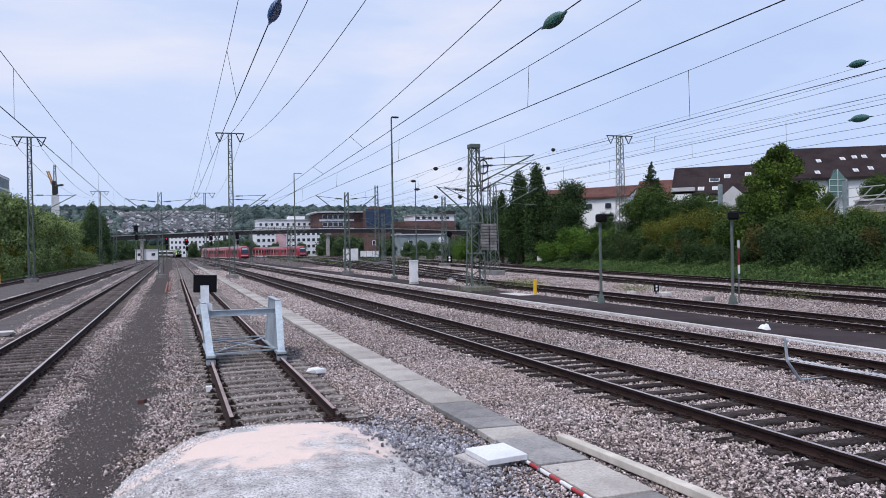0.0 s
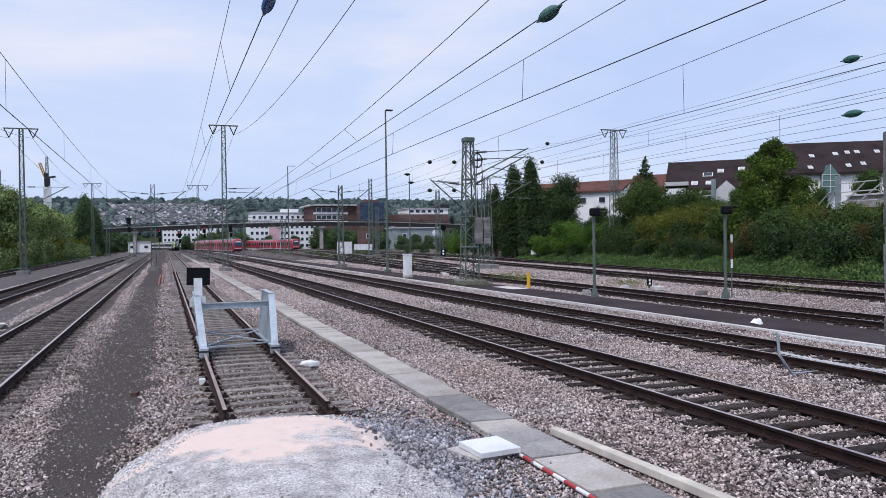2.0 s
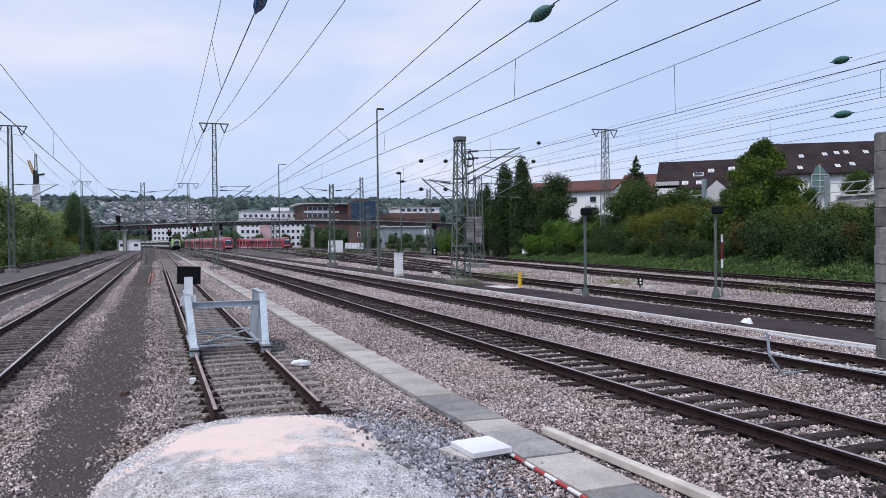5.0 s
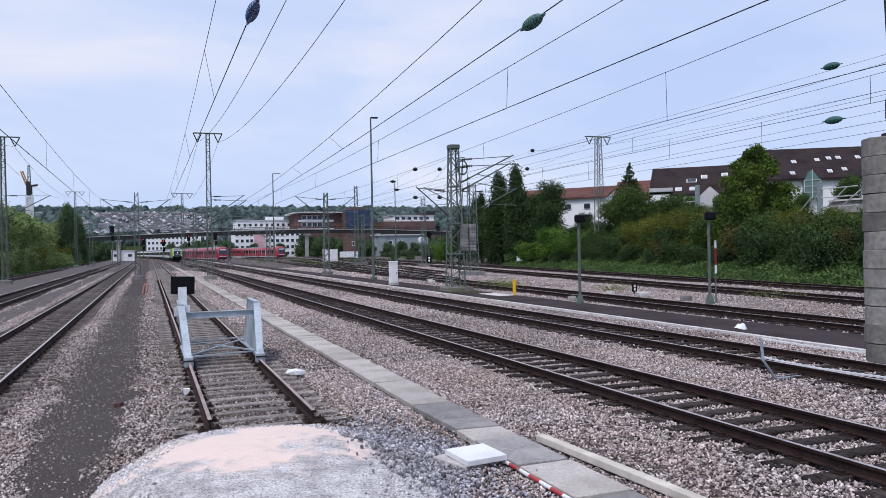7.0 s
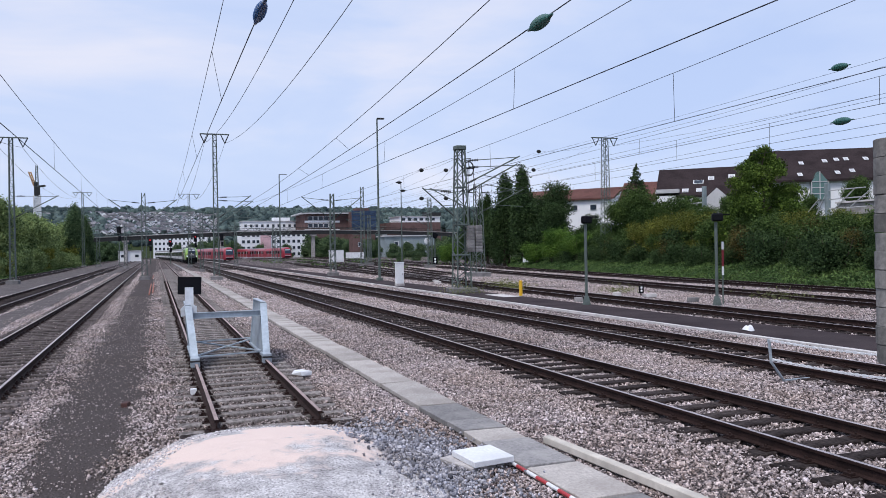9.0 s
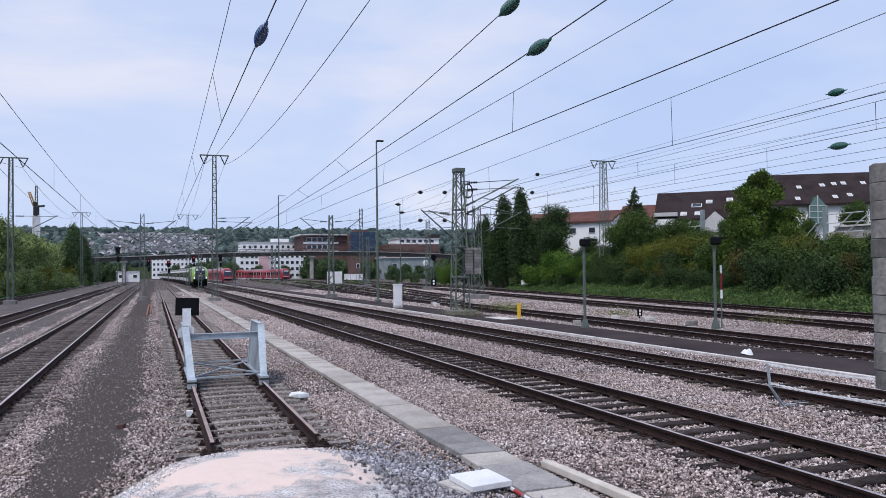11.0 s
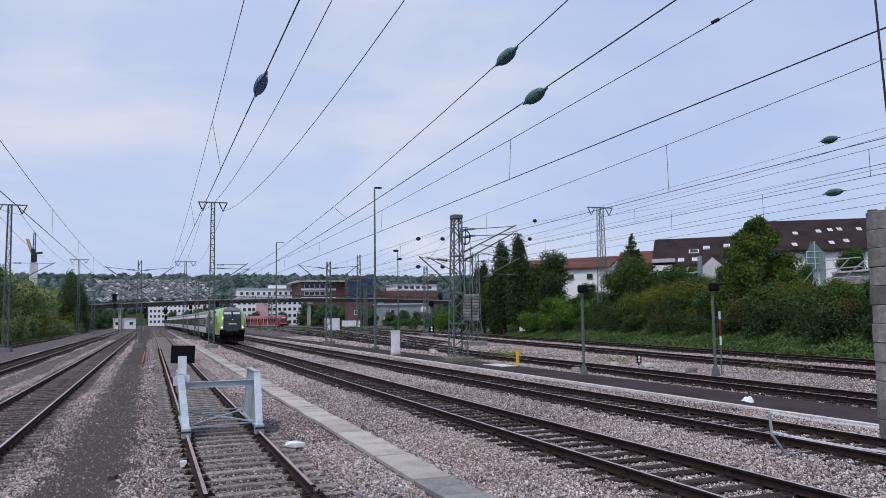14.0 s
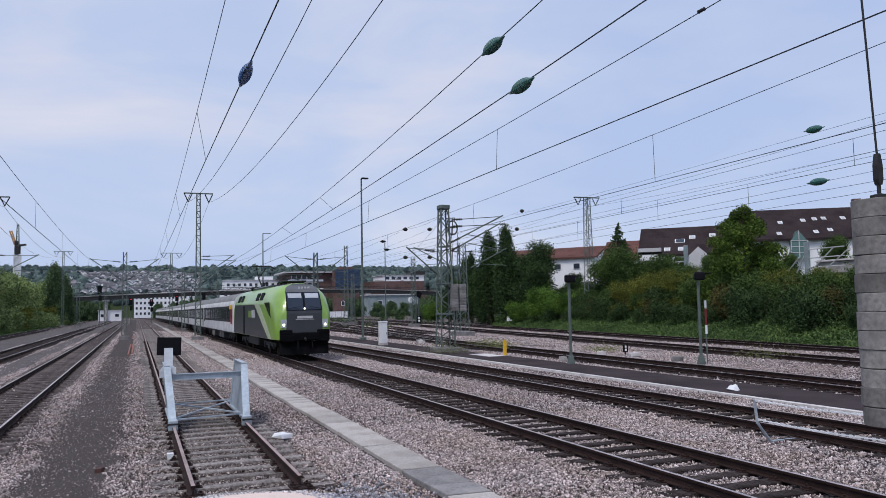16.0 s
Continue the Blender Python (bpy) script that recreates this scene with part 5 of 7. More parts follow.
def signal(x, y, h, lit=True, small=False):
    sg = thing("light_signal", "black railway light signal showing red" if lit else "dark railway light signal seen from behind", "signal", "signals of the yard", pose(x, y, 0))
    sh = Shape()
    sh.rod((0, 0.1, 0), (0, 0.1, h + 0.3), 0.09, 8)
    part("post", sh, M_MAST, sg)
    sh = Shape()
    sh.box((0, 0, h), (0.8, 0.3, 0.75) if small else (0.85, 0.25, 1.7), 0, 0.08, Matrix.Rotation(radians(28 if small else 0), 4, "Y"))
    part("signal_screen", sh, M_BLACK, sg)
    if not small:
        sh = Shape()
        sh.box((0.1, 0, h - 1.7), (0.6, 0.25, 1.1), 0, 0.08)
        part("lower_screen", sh, M_BLACK, sg)
    if lit:
        sh = Shape()
        sh.lathe([(0.13, 0.02), (0.15, 0.0), (0.1, -0.04)], (0.0, -0.14, h + 0.45), "y", 10)
        part("red_lamp", sh, M_SIGNALRED, sg)
        sh = Shape()
        sh.loft([[(0.2 * math.cos(a), y, h + 0.45 + 0.2 * math.sin(a)) for a in (-0.3, 0.5, 1.57, 2.64, 3.44)] + [(0.17 * math.cos(a), y, h + 0.45 + 0.17 * math.sin(a)) for a in (3.44, 2.64, 1.57, 0.5, -0.3)] for y in (-0.42, -0.12)])
        part("lamp_hood", sh, M_BLACK, sg)


signal(-8.7, 168, 7.6, False)
signal(-2.9, 200, 5.6)
signal(1.85, 200, 5.2)
signal(8.1, 205, 6.4)
signal(14.4, 200, 6.6, False)
signal(35.2, 95, 4.5, False, True)


# ---------- small trackside things ----------
def marker_post(x, y, h, label, mat):
    mp = thing("marker_post", label, "post", "yellow posts", pose(x, y, 0))
    sh = Shape()
    sh.box((0, 0, h / 2), (0.15, 0.15, h), 0, 0.02)
    part("post", sh, mat, mp)
    sh = Shape()
    sh.box((0, 0, 0.02), (0.3, 0.3, 0.06), 0, 0.01)
    part("foot", sh, M_CONCRETE, mp)


def track_sign(x, y, h, w, label):
    ts = thing("track_sign", label, "sign", "small track signs", pose(x, y, 0))
    sh = Shape()
    sh.rod((0, 0, 0), (0, 0, h), 0.03, 6)
    part("stake", sh, M_DARKSTEEL, ts)
    sh = Shape()
    sh.box((0, -0.03, h), (w, 0.03, w * 1.3), 0, 0.01)
    part("plate", sh, M_BLACK, ts)
    sh = Shape()
    sh.lathe([(w * 0.2, -0.006), (w * 0.22, 0.0), (w * 0.2, 0.006)], (0, -0.052, h + w * 0.3), "y", 10)
    part("white_spot", sh, M_WHITE, ts)
    sh = Shape()
    sh.lathe([(w * 0.2, -0.006), (w * 0.22, 0.0), (w * 0.2, 0.006)], (0, -0.052, h - w * 0.25), "y", 10)
    part("white_spot", sh, M_WHITE, ts)


track_sign(35.0, 94.5, 1.0, 0.7, "black dwarf signal with white spots")
track_sign(21.9, 26.3, 0.32, 0.3, "small black track sign with white spots")
marker_post(16.4, 29.1, 0.85, "short bright yellow marker post on tarmac", M_YELLOW)
marker_post(-16.0, 70.0, 0.9, "short yellow marker post beside the outer track", M_YELLOW)
slab("pavement_plate", 15.4, 16.35, 29.0, 31.5, 0.03, M_KERB, "pale concrete plate in the tarmac", "plate", 0.05)


def single(name, sh, mats, label, category, m, smooth=False, group=""):
    ob = part(name, sh, mats, None, "", smooth=smooth)
    ob.matrix_world = m
    return tagged(ob, label, category, group)


def litter():
    sh = Shape()
    sh.box((0, 0, 0), (0.54, 0.54, 0.07), 0, 0.006)
    single("concrete_slab", sh, M_WHITE, "white concrete slab lying on another slab", "slab", pose(2.07, 0.68, 0.105, 2, 0, 8))
    sh = Shape()
    sh.box((0, 0, 0), (0.54, 0.58, 0.08), 0, 0.01)
    single("concrete_slab", sh, M_CONCRETE, "grey concrete slab half under a white one", "slab", pose(1.97, 0.76, 0.03, 1, -1, 20))
    sh = Shape()
    sh.box((0, 0, 0), (0.12, 5.2, 0.10), 0, 0.012)
    single("timber_beam", sh, surface("pale_timber", (0.52, 0.48, 0.43), (0.68, 0.63, 0.57), 12.0, 1.5, 0.75, 0, 0.4, 0.003), "long pale timber beam lying on ballast", "beam", pose(3.47, -1.22, 0.03, 0, 0, 4.0))
    pole = thing("striped_pole", "red and white striped surveying pole on the ground", "pole", m=pose(2.375, 0.62, 0.03, 0, 0, 0))
    for k in range(8):
        s2 = Shape()
        s2.rod((0, -0.25 * k, 0), (0, -0.25 * (k + 1), 0), 0.022, 10)
        part("stripe", s2, M_RED if k % 2 else M_WHITE, pole)
    rnd = random.Random(8)

    def chunk(w, d, h):
        s3 = Shape()
        pts = [(x * w * rnd.uniform(0.35, 0.55), y * d * rnd.uniform(0.35, 0.55), z) for z in (0, h) for x, y in ((-1, -1), (1, -1), (1, 1), (-1, 1))]
        s3.hull(pts, [(0, 1, 2, 3), (4, 5, 6, 7), (0, 1, 5, 4), (1, 2, 6, 5), (2, 3, 7, 6), (3, 0, 4, 7)])
        return s3

    def rag():
        s5, nx = Shape(), 14
        for j in range(nx + 1):
            for i in range(nx + 1):
                u, v = i / nx - 0.5, j / nx - 0.5
                d = math.hypot(u, v) * 2
                z = 0.24 * max(0, 1 - d * d) + 0.10 * noise.noise(Vector((u * 7, v * 7, 1.5))) * max(0.0, 1.1 - d)
                s5.v.append((u * 0.62, v * 0.5, max(0.0, z)))
        for j in range(nx):
            for i in range(nx):
                a = j * (nx + 1) + i
                s5.f.append((a, a + 1, a + nx + 2, a + nx + 1))
                s5.m.append(0)
        return s5
    single("stone", chunk(0.34, 0.3, 0.08), M_WHITE, "flat pale broken slab on ballast", "stone", pose(1.27, 8.35, 0.02, 3, 4, 30))
    single("stone", chunk(0.13, 0.13, 0.1), M_WHITE, "small white stone beside the siding rail", "stone", pose(-0.94, 6.95, 0.02))
    single("stone", chunk(1.0, 0.7, 0.12), M_KERB, "flat pale slab beside the yard track", "stone", pose(-6.9, 20.4, 0.0))
    single("stone", chunk(0.36, 0.3, 0.2), M_CONCRETE, "pale lump of concrete on tarmac", "stone", pose(17.0, 24.2, 0.0))
    single("bucket", chunk(0.42, 0.4, 0.22), M_CONCRETE_DARK, "squat grey tub in ballast", "tub", pose(20.9, 20.9, 0.0))
    single("white_cloth", rag(), M_WHITE, "crumpled white cloth bundle on tarmac", "cloth", pose(14.75, 10.5, 0.02, 8, 10, 20) @ Matrix.Scale(0.7, 4))
    single("brick", chunk(0.24, 0.11, 0.07), surface("red_brown_brick", (0.06, 0.03, 0.028), (0.10, 0.05, 0.045)), "dark red brick lying on the cinder path", "brick", pose(-2.05, 6.4, 0.0, 0, 0, 75))
    for x, y0, y1 in ((-1.98, 44, 62), (-1.78, 46, 64), (-1.9, 78, 90)):
        s4 = Shape()
        s4.rod((x, y0, 0.07), (x + 0.03, y1, 0.07), 0.05, 6)
        single("pipe", s4, surface("red_brown_pipe", (0.30, 0.12, 0.09), (0.42, 0.19, 0.15)), "reddish plastic pipe lying along the path", "pipe", Matrix(), group="pipes beside the path")
    for k, (x, y, w) in enumerate(((21.5, 25.0, 0.9), (20.9, 27.0, 0.5), (18.2, 47, 0.7), (18.8, 49, 0.6))):
        single("pale_box", chunk(w * 0.7, 0.4, 0.16), M_KERB, "low pale trackside box in ballast", "box", pose(x, y, 0.0), group="low pale boxes")


litter()


def chain_barrier():
    cb = thing("chain_barrier", "bent steel post with white plastic chains along a track", "barrier", m=pose(0, 0, 0))
    sh = Shape()
    sh.rod((9.49, 3.63, -0.04), (9.17, 3.63, 0.36), 0.024, 8)
    sh.rod((9.17, 3.63, 0.35), (9.12, 3.63, 0.79), 0.028, 8)
    sh.rod((9.49, 3.63, 0.0), (10.1, 3.63, 0.0), 0.02, 8)
    part("post", sh, M_GALV, cb)
    for z0, x0, y0, x1, y1, z1 in ((0.775, 9.13, 3.62, 9.2, -7.0, 0.86), (0.42, 9.17, 3.62, 9.2, -7.0, 0.46)):
        sh = Shape()
        n = 150
        for k in range(n):
            f0, f1 = k / n, (k + 0.9) / n
            sag = lambda f: -0.03 * abs(math.sin(f * math.pi * 4))
            a = (x0 + (x1 - x0) * f0, y0 + (y1 - y0) * f0, z0 + (z1 - z0) * f0 + sag(f0))
            b = (x0 + (x1 - x0) * f1, y0 + (y1 - y0) * f1, z0 + (z1 - z0) * f1 + sag(f1))
            sh.bar(a, b, 0.042 if k % 2 else 0.018, 0.018 if k % 2 else 0.042)
        part("white_chain", sh, M_WHITE, cb)


chain_barrier()


# ---------- heap of sand and gravel ----------
def heap_height(x, y):
    d = ((x + 0.35) / 1.87) ** 2 + ((y - 0.60) / 2.75) ** 2
    h = 0.50 * max(0.0, 1 - d) ** 0.62
    n = noise.noise(Vector((x * 1.3, y * 1.3, 0.3))) * 0.05 + noise.noise(Vector((x * 5, y * 5, 2.0))) * 0.018
    return GROUND_Z + 0.01 + h + (n if h > 0.03 else 0.0)


def sand_heap():
    m, nt, p = nodes_of("sand_and_gravel")
    fine = noise_node(nt, 48.0, 8.0, 0.8)
    grain = ramp_node(nt, fine.outputs[0], [(0.40, (0.13, 0.12, 0.125)), (0.47, (0.52, 0.50, 0.51)), (0.58, (0.84, 0.81, 0.82))])
    sand = ramp_node(nt, noise_node(nt, 120.0, 4.0).outputs[0], [(0.3, (0.70, 0.54, 0.48)), (0.7, (0.88, 0.74, 0.68))])
    co = nt.nodes.new("ShaderNodeTexCoord")
    mp = nt.nodes.new("ShaderNodeMapping")
    mp.inputs["Location"].default_value = (0.10, -0.62, 0)
    mp.inputs["Scale"].default_value = (0.36, 0.44, 0.3)
    nt.links.new(co.outputs["Object"], mp.inputs[0])
    warp = noise_node(nt, 1.3, 7.0, 0.62)
    ln = nt.nodes.new("ShaderNodeVectorMath")
    ln.operation = "LENGTH"
    nt.links.new(mp.outputs[0], ln.inputs[0])
    add = nt.nodes.new("ShaderNodeMath")
    add.operation = "MULTIPLY_ADD"
    add.inputs[1].default_value = 0.55
    nt.links.new(ln.outputs["Value"], add.inputs[0])
    nt.links.new(warp.outputs[0], add.inputs[2])
    mask = ramp_node(nt, add.outputs[0], [(0.74, (1, 1, 1)), (0.85, (0, 0, 0))])
    damp = ramp_node(nt, noise_node(nt, 3.2, 6.0, 0.7).outputs[0], [(0.40, (0.62, 0.61, 0.62)), (0.58, (1, 1, 1))])
    grey = mix_node(nt, "MULTIPLY", 1.0, grain.outputs[0], damp.outputs[0])
    nt.links.new(mix_node(nt, "MIX", mask.outputs[0], grey, sand.outputs[0]), p.inputs["Base Color"])
    p.inputs["Roughness"].default_value = 0.95
    bump_to(nt, p, fine.outputs[0], 0.8, 0.02)
    sh = Shape()
    nx, ny = 110, 130
    for j in range(ny + 1):
        for i in range(nx + 1):
            x, y = -2.4 + 4.1 * i / nx, -2.2 + 5.5 * j / ny
            sh.v.append((x, y, heap_height(x, y)))
    for j in range(ny):
        for i in range(nx):
            a = j * (nx + 1) + i
            sh.f.append((a, a + 1, a + nx + 2, a + nx + 1))
            sh.m.append(0)
    ob = part("sand_heap", sh, m, None, smooth=True)
    tagged(ob, "low heap of pinkish sand on pale gravel before the siding", "heap", kind="stuff")
    rng = np.random.default_rng(77)
    n = 9000
    ang = rng.uniform(0, 2 * np.pi, n)
    rad = np.sqrt(rng.uniform(0.42, 1.15, n))
    x, y = -0.35 + 1.85 * rad * np.cos(ang), 0.55 + 2.55 * rad * np.sin(ang)
    z = np.array([max(heap_height(a, b), -0.02) for a, b in zip(x, y)])
    sel = y > -2.2
    pts = np.stack([x, y, z], 1)[sel]
    scatter("gravel", pts, rng.lognormal(-3.95, 0.35, sel.sum()), stones_material("pale_gravel", [(0.13, 0.13, 0.14), (0.56, 0.55, 0.57), (0.26, 0.255, 0.265), (0.74, 0.73, 0.75)]), "pale bluish gravel round the sand heap", "gravel", 78)
    k = 4200
    x, y = rng.normal(1.45, 0.33, k), rng.normal(1.2, 1.0, k)
    z = np.array([max(heap_height(a, b), 0.0) for a, b in zip(x, y)]) + rng.uniform(0, 0.04, k)
    scatter("gravel", np.stack([x, y, z], 1), rng.lognormal(-3.38, 0.32, k), stones_material("blue_grey_gravel", [(0.06, 0.063, 0.075), (0.33, 0.34, 0.39), (0.11, 0.115, 0.135), (0.50, 0.51, 0.57), (0.18, 0.185, 0.21)]), "loose blue-grey gravel beside the sand heap", "gravel", 79)


sand_heap()


def chips():
    """Pale chips strewn on the cinder path."""
    rng = np.random.default_rng(5)
    n = 10000
    x, y = rng.uniform(-3.24, -1.76, n), -2.5 + 46 * rng.uniform(0, 1, n) ** 1.6
    edge = rng.uniform(size=n)
    x = np.where(edge < 0.34, -3.22 + np.abs(rng.normal(0, 0.30, n)), np.where(edge < 0.48, -1.80 - np.abs(rng.normal(0, 0.22, n)), x))
    size = rng.lognormal(-3.85, 0.42, n)
    tints = [(0.05, 0.042, 0.041), (0.30, 0.262, 0.255), (0.11, 0.094, 0.09), (0.56, 0.50, 0.485), (0.18, 0.155, 0.15)]
    scatter("chips", np.stack([x, y, np.full(n, 0.006)], 1), size, stones_material("pale_chips", tints), "pale stone chips strewn on the cinder path", "chips", 6, chip="splinter")


chips()


# ---------- tension weights hung on a rope ----------
def hanging_weights():
    hw = thing("hanging_weights", "stack of round grey concrete weights hung on a steel rope", "tension weights", m=pose(3.277, -3.949, 0))
    sh = Shape()
    sh.lathe([(0.176, -0.0635), (0.18, -0.060), (0.180, 0.058), (0.177, 0.0625)], (0, 0, 0), "z", 28)
    me = sh.mesh("weight_disc", M_WEIGHT, False)
    rnd = random.Random(4)
    for k in range(12):
        part("weight_disc", me, None, hw, at=pose(rnd.uniform(-0.006, 0.006), rnd.uniform(-0.006, 0.006), 1.80 + k * 0.1285, rnd.uniform(-0.6, 0.6), rnd.uniform(-0.6, 0.6), rnd.uniform(0, 300)))
    sh = Shape()
    sh.rod((0, 0, 1.7), (0, 0, 3.45), 0.014, 8)
    part("hanger_rod", sh, M_DARKSTEEL, hw)
    sh = Shape()
    sh.lathe([(0.02, 3.28), (0.06, 3.29), (0.06, 3.31), (0.02, 3.32)], (0, 0, 0), "z", 10)
    part("nut_plate", sh, M_DARKSTEEL, hw)
    sh = Shape()
    sh.loft([[(s * w, -0.02, z) for s, w in ((-1, a), (1, a))] + [(s * a, 0.02, z) for s in (1, -1)] for z, a in ((3.38, 0.012), (3.42, 0.026), (3.52, 0.026), (3.60, 0.010))])
    part("rope_clamp", sh, M_DARKSTEEL, hw)
    sh = Shape()
    sh.rod((0, 0, 3.6), (-0.12, 0.06, 7.4), 0.0075, 8)
    part("steel_rope", sh, M_DARKSTEEL, hw)


hanging_weights()


# ---------- foliage ----------
def leaf_cloud(name, pts, sizes, mat, seed, aspect=0.6):
    """Many small bent leaves as one mesh."""
    rng = np.random.default_rng(seed)
    n = len(pts)
    u = rng.normal(size=(n, 3))
    u /= np.linalg.norm(u, axis=1)[:, None]
    w = rng.normal(size=(n, 3))
    w = np.cross(u, w)
    w /= np.linalg.norm(w, axis=1)[:, None]
    nn = np.cross(u, w)
    s = sizes[:, None]
    v = np.stack([pts - u * s, pts + w * s * aspect + nn * s * 0.25, pts + u * s, pts - w * s * aspect + nn * s * 0.25], 1)
    f = np.array([0, 1, 2, 0, 2, 3])[None] + (np.arange(n) * 4)[:, None]
    me = bpy.data.meshes.new(name)
    me.vertices.add(n * 4)
    me.vertices.foreach_set("co", v.reshape(-1))
    me.loops.add(n * 6)
    me.loops.foreach_set("vertex_index", f.reshape(-1))
    me.polygons.add(n * 2)
    me.polygons.foreach_set("loop_start", np.arange(n * 2) * 3)
    me.materials.append(mat)
    me.update(calc_edges=True)
    return me


def blob_points(rng, blobs, n, spread=0.24):
    """Points near the skin of ellipsoids (x, y, z, rx, ry, rz)."""
    b = np.array(blobs, float)
    weight = b[:, 3] * b[:, 5]
    k = rng.choice(len(b), n, p=weight / weight.sum())
    d = rng.normal(size=(n, 3))
    d /= np.linalg.norm(d, axis=1)[:, None]
    r = np.clip(rng.normal(0.80, spread, n), 0.1, 1.6)
    return b[k, :3] + d * r[:, None] * b[k, 3:]


M_LEAF = leaf_mat("green_leaves", (0.016, 0.034, 0.012), (0.072, 0.116, 0.040))
M_LEAF_DARK = leaf_mat("dark_leaves", (0.009, 0.020, 0.011), (0.054, 0.090, 0.040))
M_LEAF_BRIGHT = leaf_mat("bright_leaves", (0.032, 0.07, 0.016), (0.105, 0.19, 0.042))
M_LEAF_LIME = leaf_mat("yellow_green_leaves", (0.022, 0.042, 0.010), (0.085, 0.135, 0.030))
M_LEAF_YELLOW = leaf_mat("yellowing_leaves", (0.042, 0.056, 0.014), (0.165, 0.175, 0.042))
# Bluish distance haze over the far trees is mixed into the leaf colour.
M_LEAF_HAZE = leaf_mat("hazed_far_woods", (0.022, 0.038, 0.048), (0.086, 0.120, 0.132))
M_LEAF_SIDE = leaf_mat("trackside_leaves", (0.050, 0.080, 0.036), (0.235, 0.31, 0.14))
M_LEAF_MID = leaf_mat("middle_woods", (0.028, 0.052, 0.032), (0.095, 0.145, 0.08))


def make_crown(kind, h, w, seed):
    rng = np.random.default_rng(seed)
    blobs = []
    if kind == "round":
        for _ in range(26):
            d = rng.normal(size=3)
            d /= np.linalg.norm(d)
            r = rng.uniform(0.35, 0.8)
            q = w * rng.uniform(0.13, 0.24)
            blobs.append((d[0] * r * w * 0.42, d[1] * r * w * 0.42, h * 0.60 + d[2] * r * h * 0.36, q, q, q * 0.8))
    elif kind == "full":
        for _ in range(30):
            a, f = rng.uniform(0, 6.28), rng.uniform(0.08, 0.86)
            q = w * rng.uniform(0.14, 0.24)
            r = rng.uniform(0.2, 1.0) * w * 0.40 * math.sin(math.pi * (0.22 + 0.70 * f))
            blobs.append((r * math.cos(a), r * math.sin(a), h * f, q, q, q * 0.85))
    elif kind == "broad_cone":
        for k in range(64):
            f = (k + rng.uniform(0, 1)) / 64
            a = rng.uniform(0, 6.28)
            reach = w * 0.5 * min(1.0, 0.72 + f * 1.1) * (1.0 - f) ** 0.58
            q = w * rng.uniform(0.075, 0.125) * (1.12 - 0.62 * f)
            r = reach * rng.uniform(0.35, 0.95)
            blobs.append((r * math.cos(a), r * math.sin(a), h * (0.05 + 0.91 * f), q * 1.15, q * 1.15, q * 0.8))
    elif kind == "poplar":
        for k in range(26):
            f = rng.uniform(0.04, 1.0)
            q = w * 0.5 * (0.35 + 0.65 * math.sin(math.pi * min(1, f * 0.85 + 0.12))) * rng.uniform(0.4, 0.62)
            a = rng.uniform(0, 6.28)
            rr = w * 0.26 * (1.05 - f)
            blobs.append((rr * math.cos(a), rr * math.sin(a), h * (0.08 + 0.88 * f), q, q, q * 1.9))
    elif kind == "conifer":
        for k in range(16):
            f = k / 15
            q = w * 0.5 * (1.02 - f)
            for _ in range(4):
                a = rng.uniform(0, 6.28)
                blobs.append((q * 0.6 * math.cos(a), q * 0.6 * math.sin(a), h * (0.10 + 0.88 * f), q * 0.5 + 0.08, q * 0.5 + 0.08, h * 0.03))
    else:
        for _ in range(16):
            a, r = rng.uniform(0, 6.28), rng.uniform(0.1, 0.9)
            q = w * rng.uniform(0.16, 0.28)
            blobs.append((r * w * 0.38 * math.cos(a), r * w * 0.38 * math.sin(a), h * rng.uniform(0.15, 0.82), q, q, q * 0.85))
    return rng, blobs


def plant(name, label, category, kind, h, w, mat, n, leaf, seed, group):
    tr = thing(name, label, category, group)
    rng, blobs = make_crown(kind, h, w, seed)
    sh = Shape()
    if kind == "bush":
        for _ in range(5):
            a = rng.uniform(0, 6.28)
            sh.rod((0.15 * math.cos(a), 0.15 * math.sin(a), -0.4), (w * 0.3 * math.cos(a), w * 0.3 * math.sin(a), h * 0.7), 0.06, 5, 0, 0.015)
        part("stem", sh, M_BARK, tr)
    else:
        top = h * (0.95 if kind != "round" else 0.6)
        bends = [Vector((rng.normal() * 0.03 * w, rng.normal() * 0.03 * w, -0.5 + (top + 0.5) * k / 5)) for k in range(6)]
        r0 = 0.016 * h + 0.05
        sh.loft([[p + Vector((r0 * (1 - k / 5.6) * math.cos(a * 0.8976), r0 * (1 - k / 5.6) * math.sin(a * 0.8976), 0)) for a in range(7)] for k, p in enumerate(bends)])
        part("trunk", sh, M_BARK, tr)
        for b in blobs[::max(1, len(blobs) // 5)][:5]:
            c = Vector(b[:3])
            z = max(0.15 * h, c.z - 0.22 * h)
            s2 = Shape()
            s2.rod((0, 0, min(z, top * 0.9)), c, r0 * 0.35, 5, 0, 0.02)
            part("limb", s2, M_BARK, tr)
    pts = blob_points(rng, blobs, n)
    pts[:, 2] = np.maximum(pts[:, 2], 0.05)
    me = leaf_cloud("crown", pts, leaf * rng.uniform(0.6, 1.3, n), mat, seed)
    part("crown", me, None, tr)
    return tr


def row_of(base, places, seed):
    """Copies at (x, y, z, scale) with a turn of their own; the first place takes the model itself."""
    rnd = random.Random(seed)
    for k, (x, y, z, s) in enumerate(places):
        m = pose(x, y, z, 0, 0, rnd.uniform(0, 360)) @ Matrix.Diagonal((s, s, s * rnd.uniform(0.94, 1.06), 1))
        if k == 0:
            base.matrix_world = m
        else:
            c = copy_thing(base, m)
            c.scale = m.to_scale()


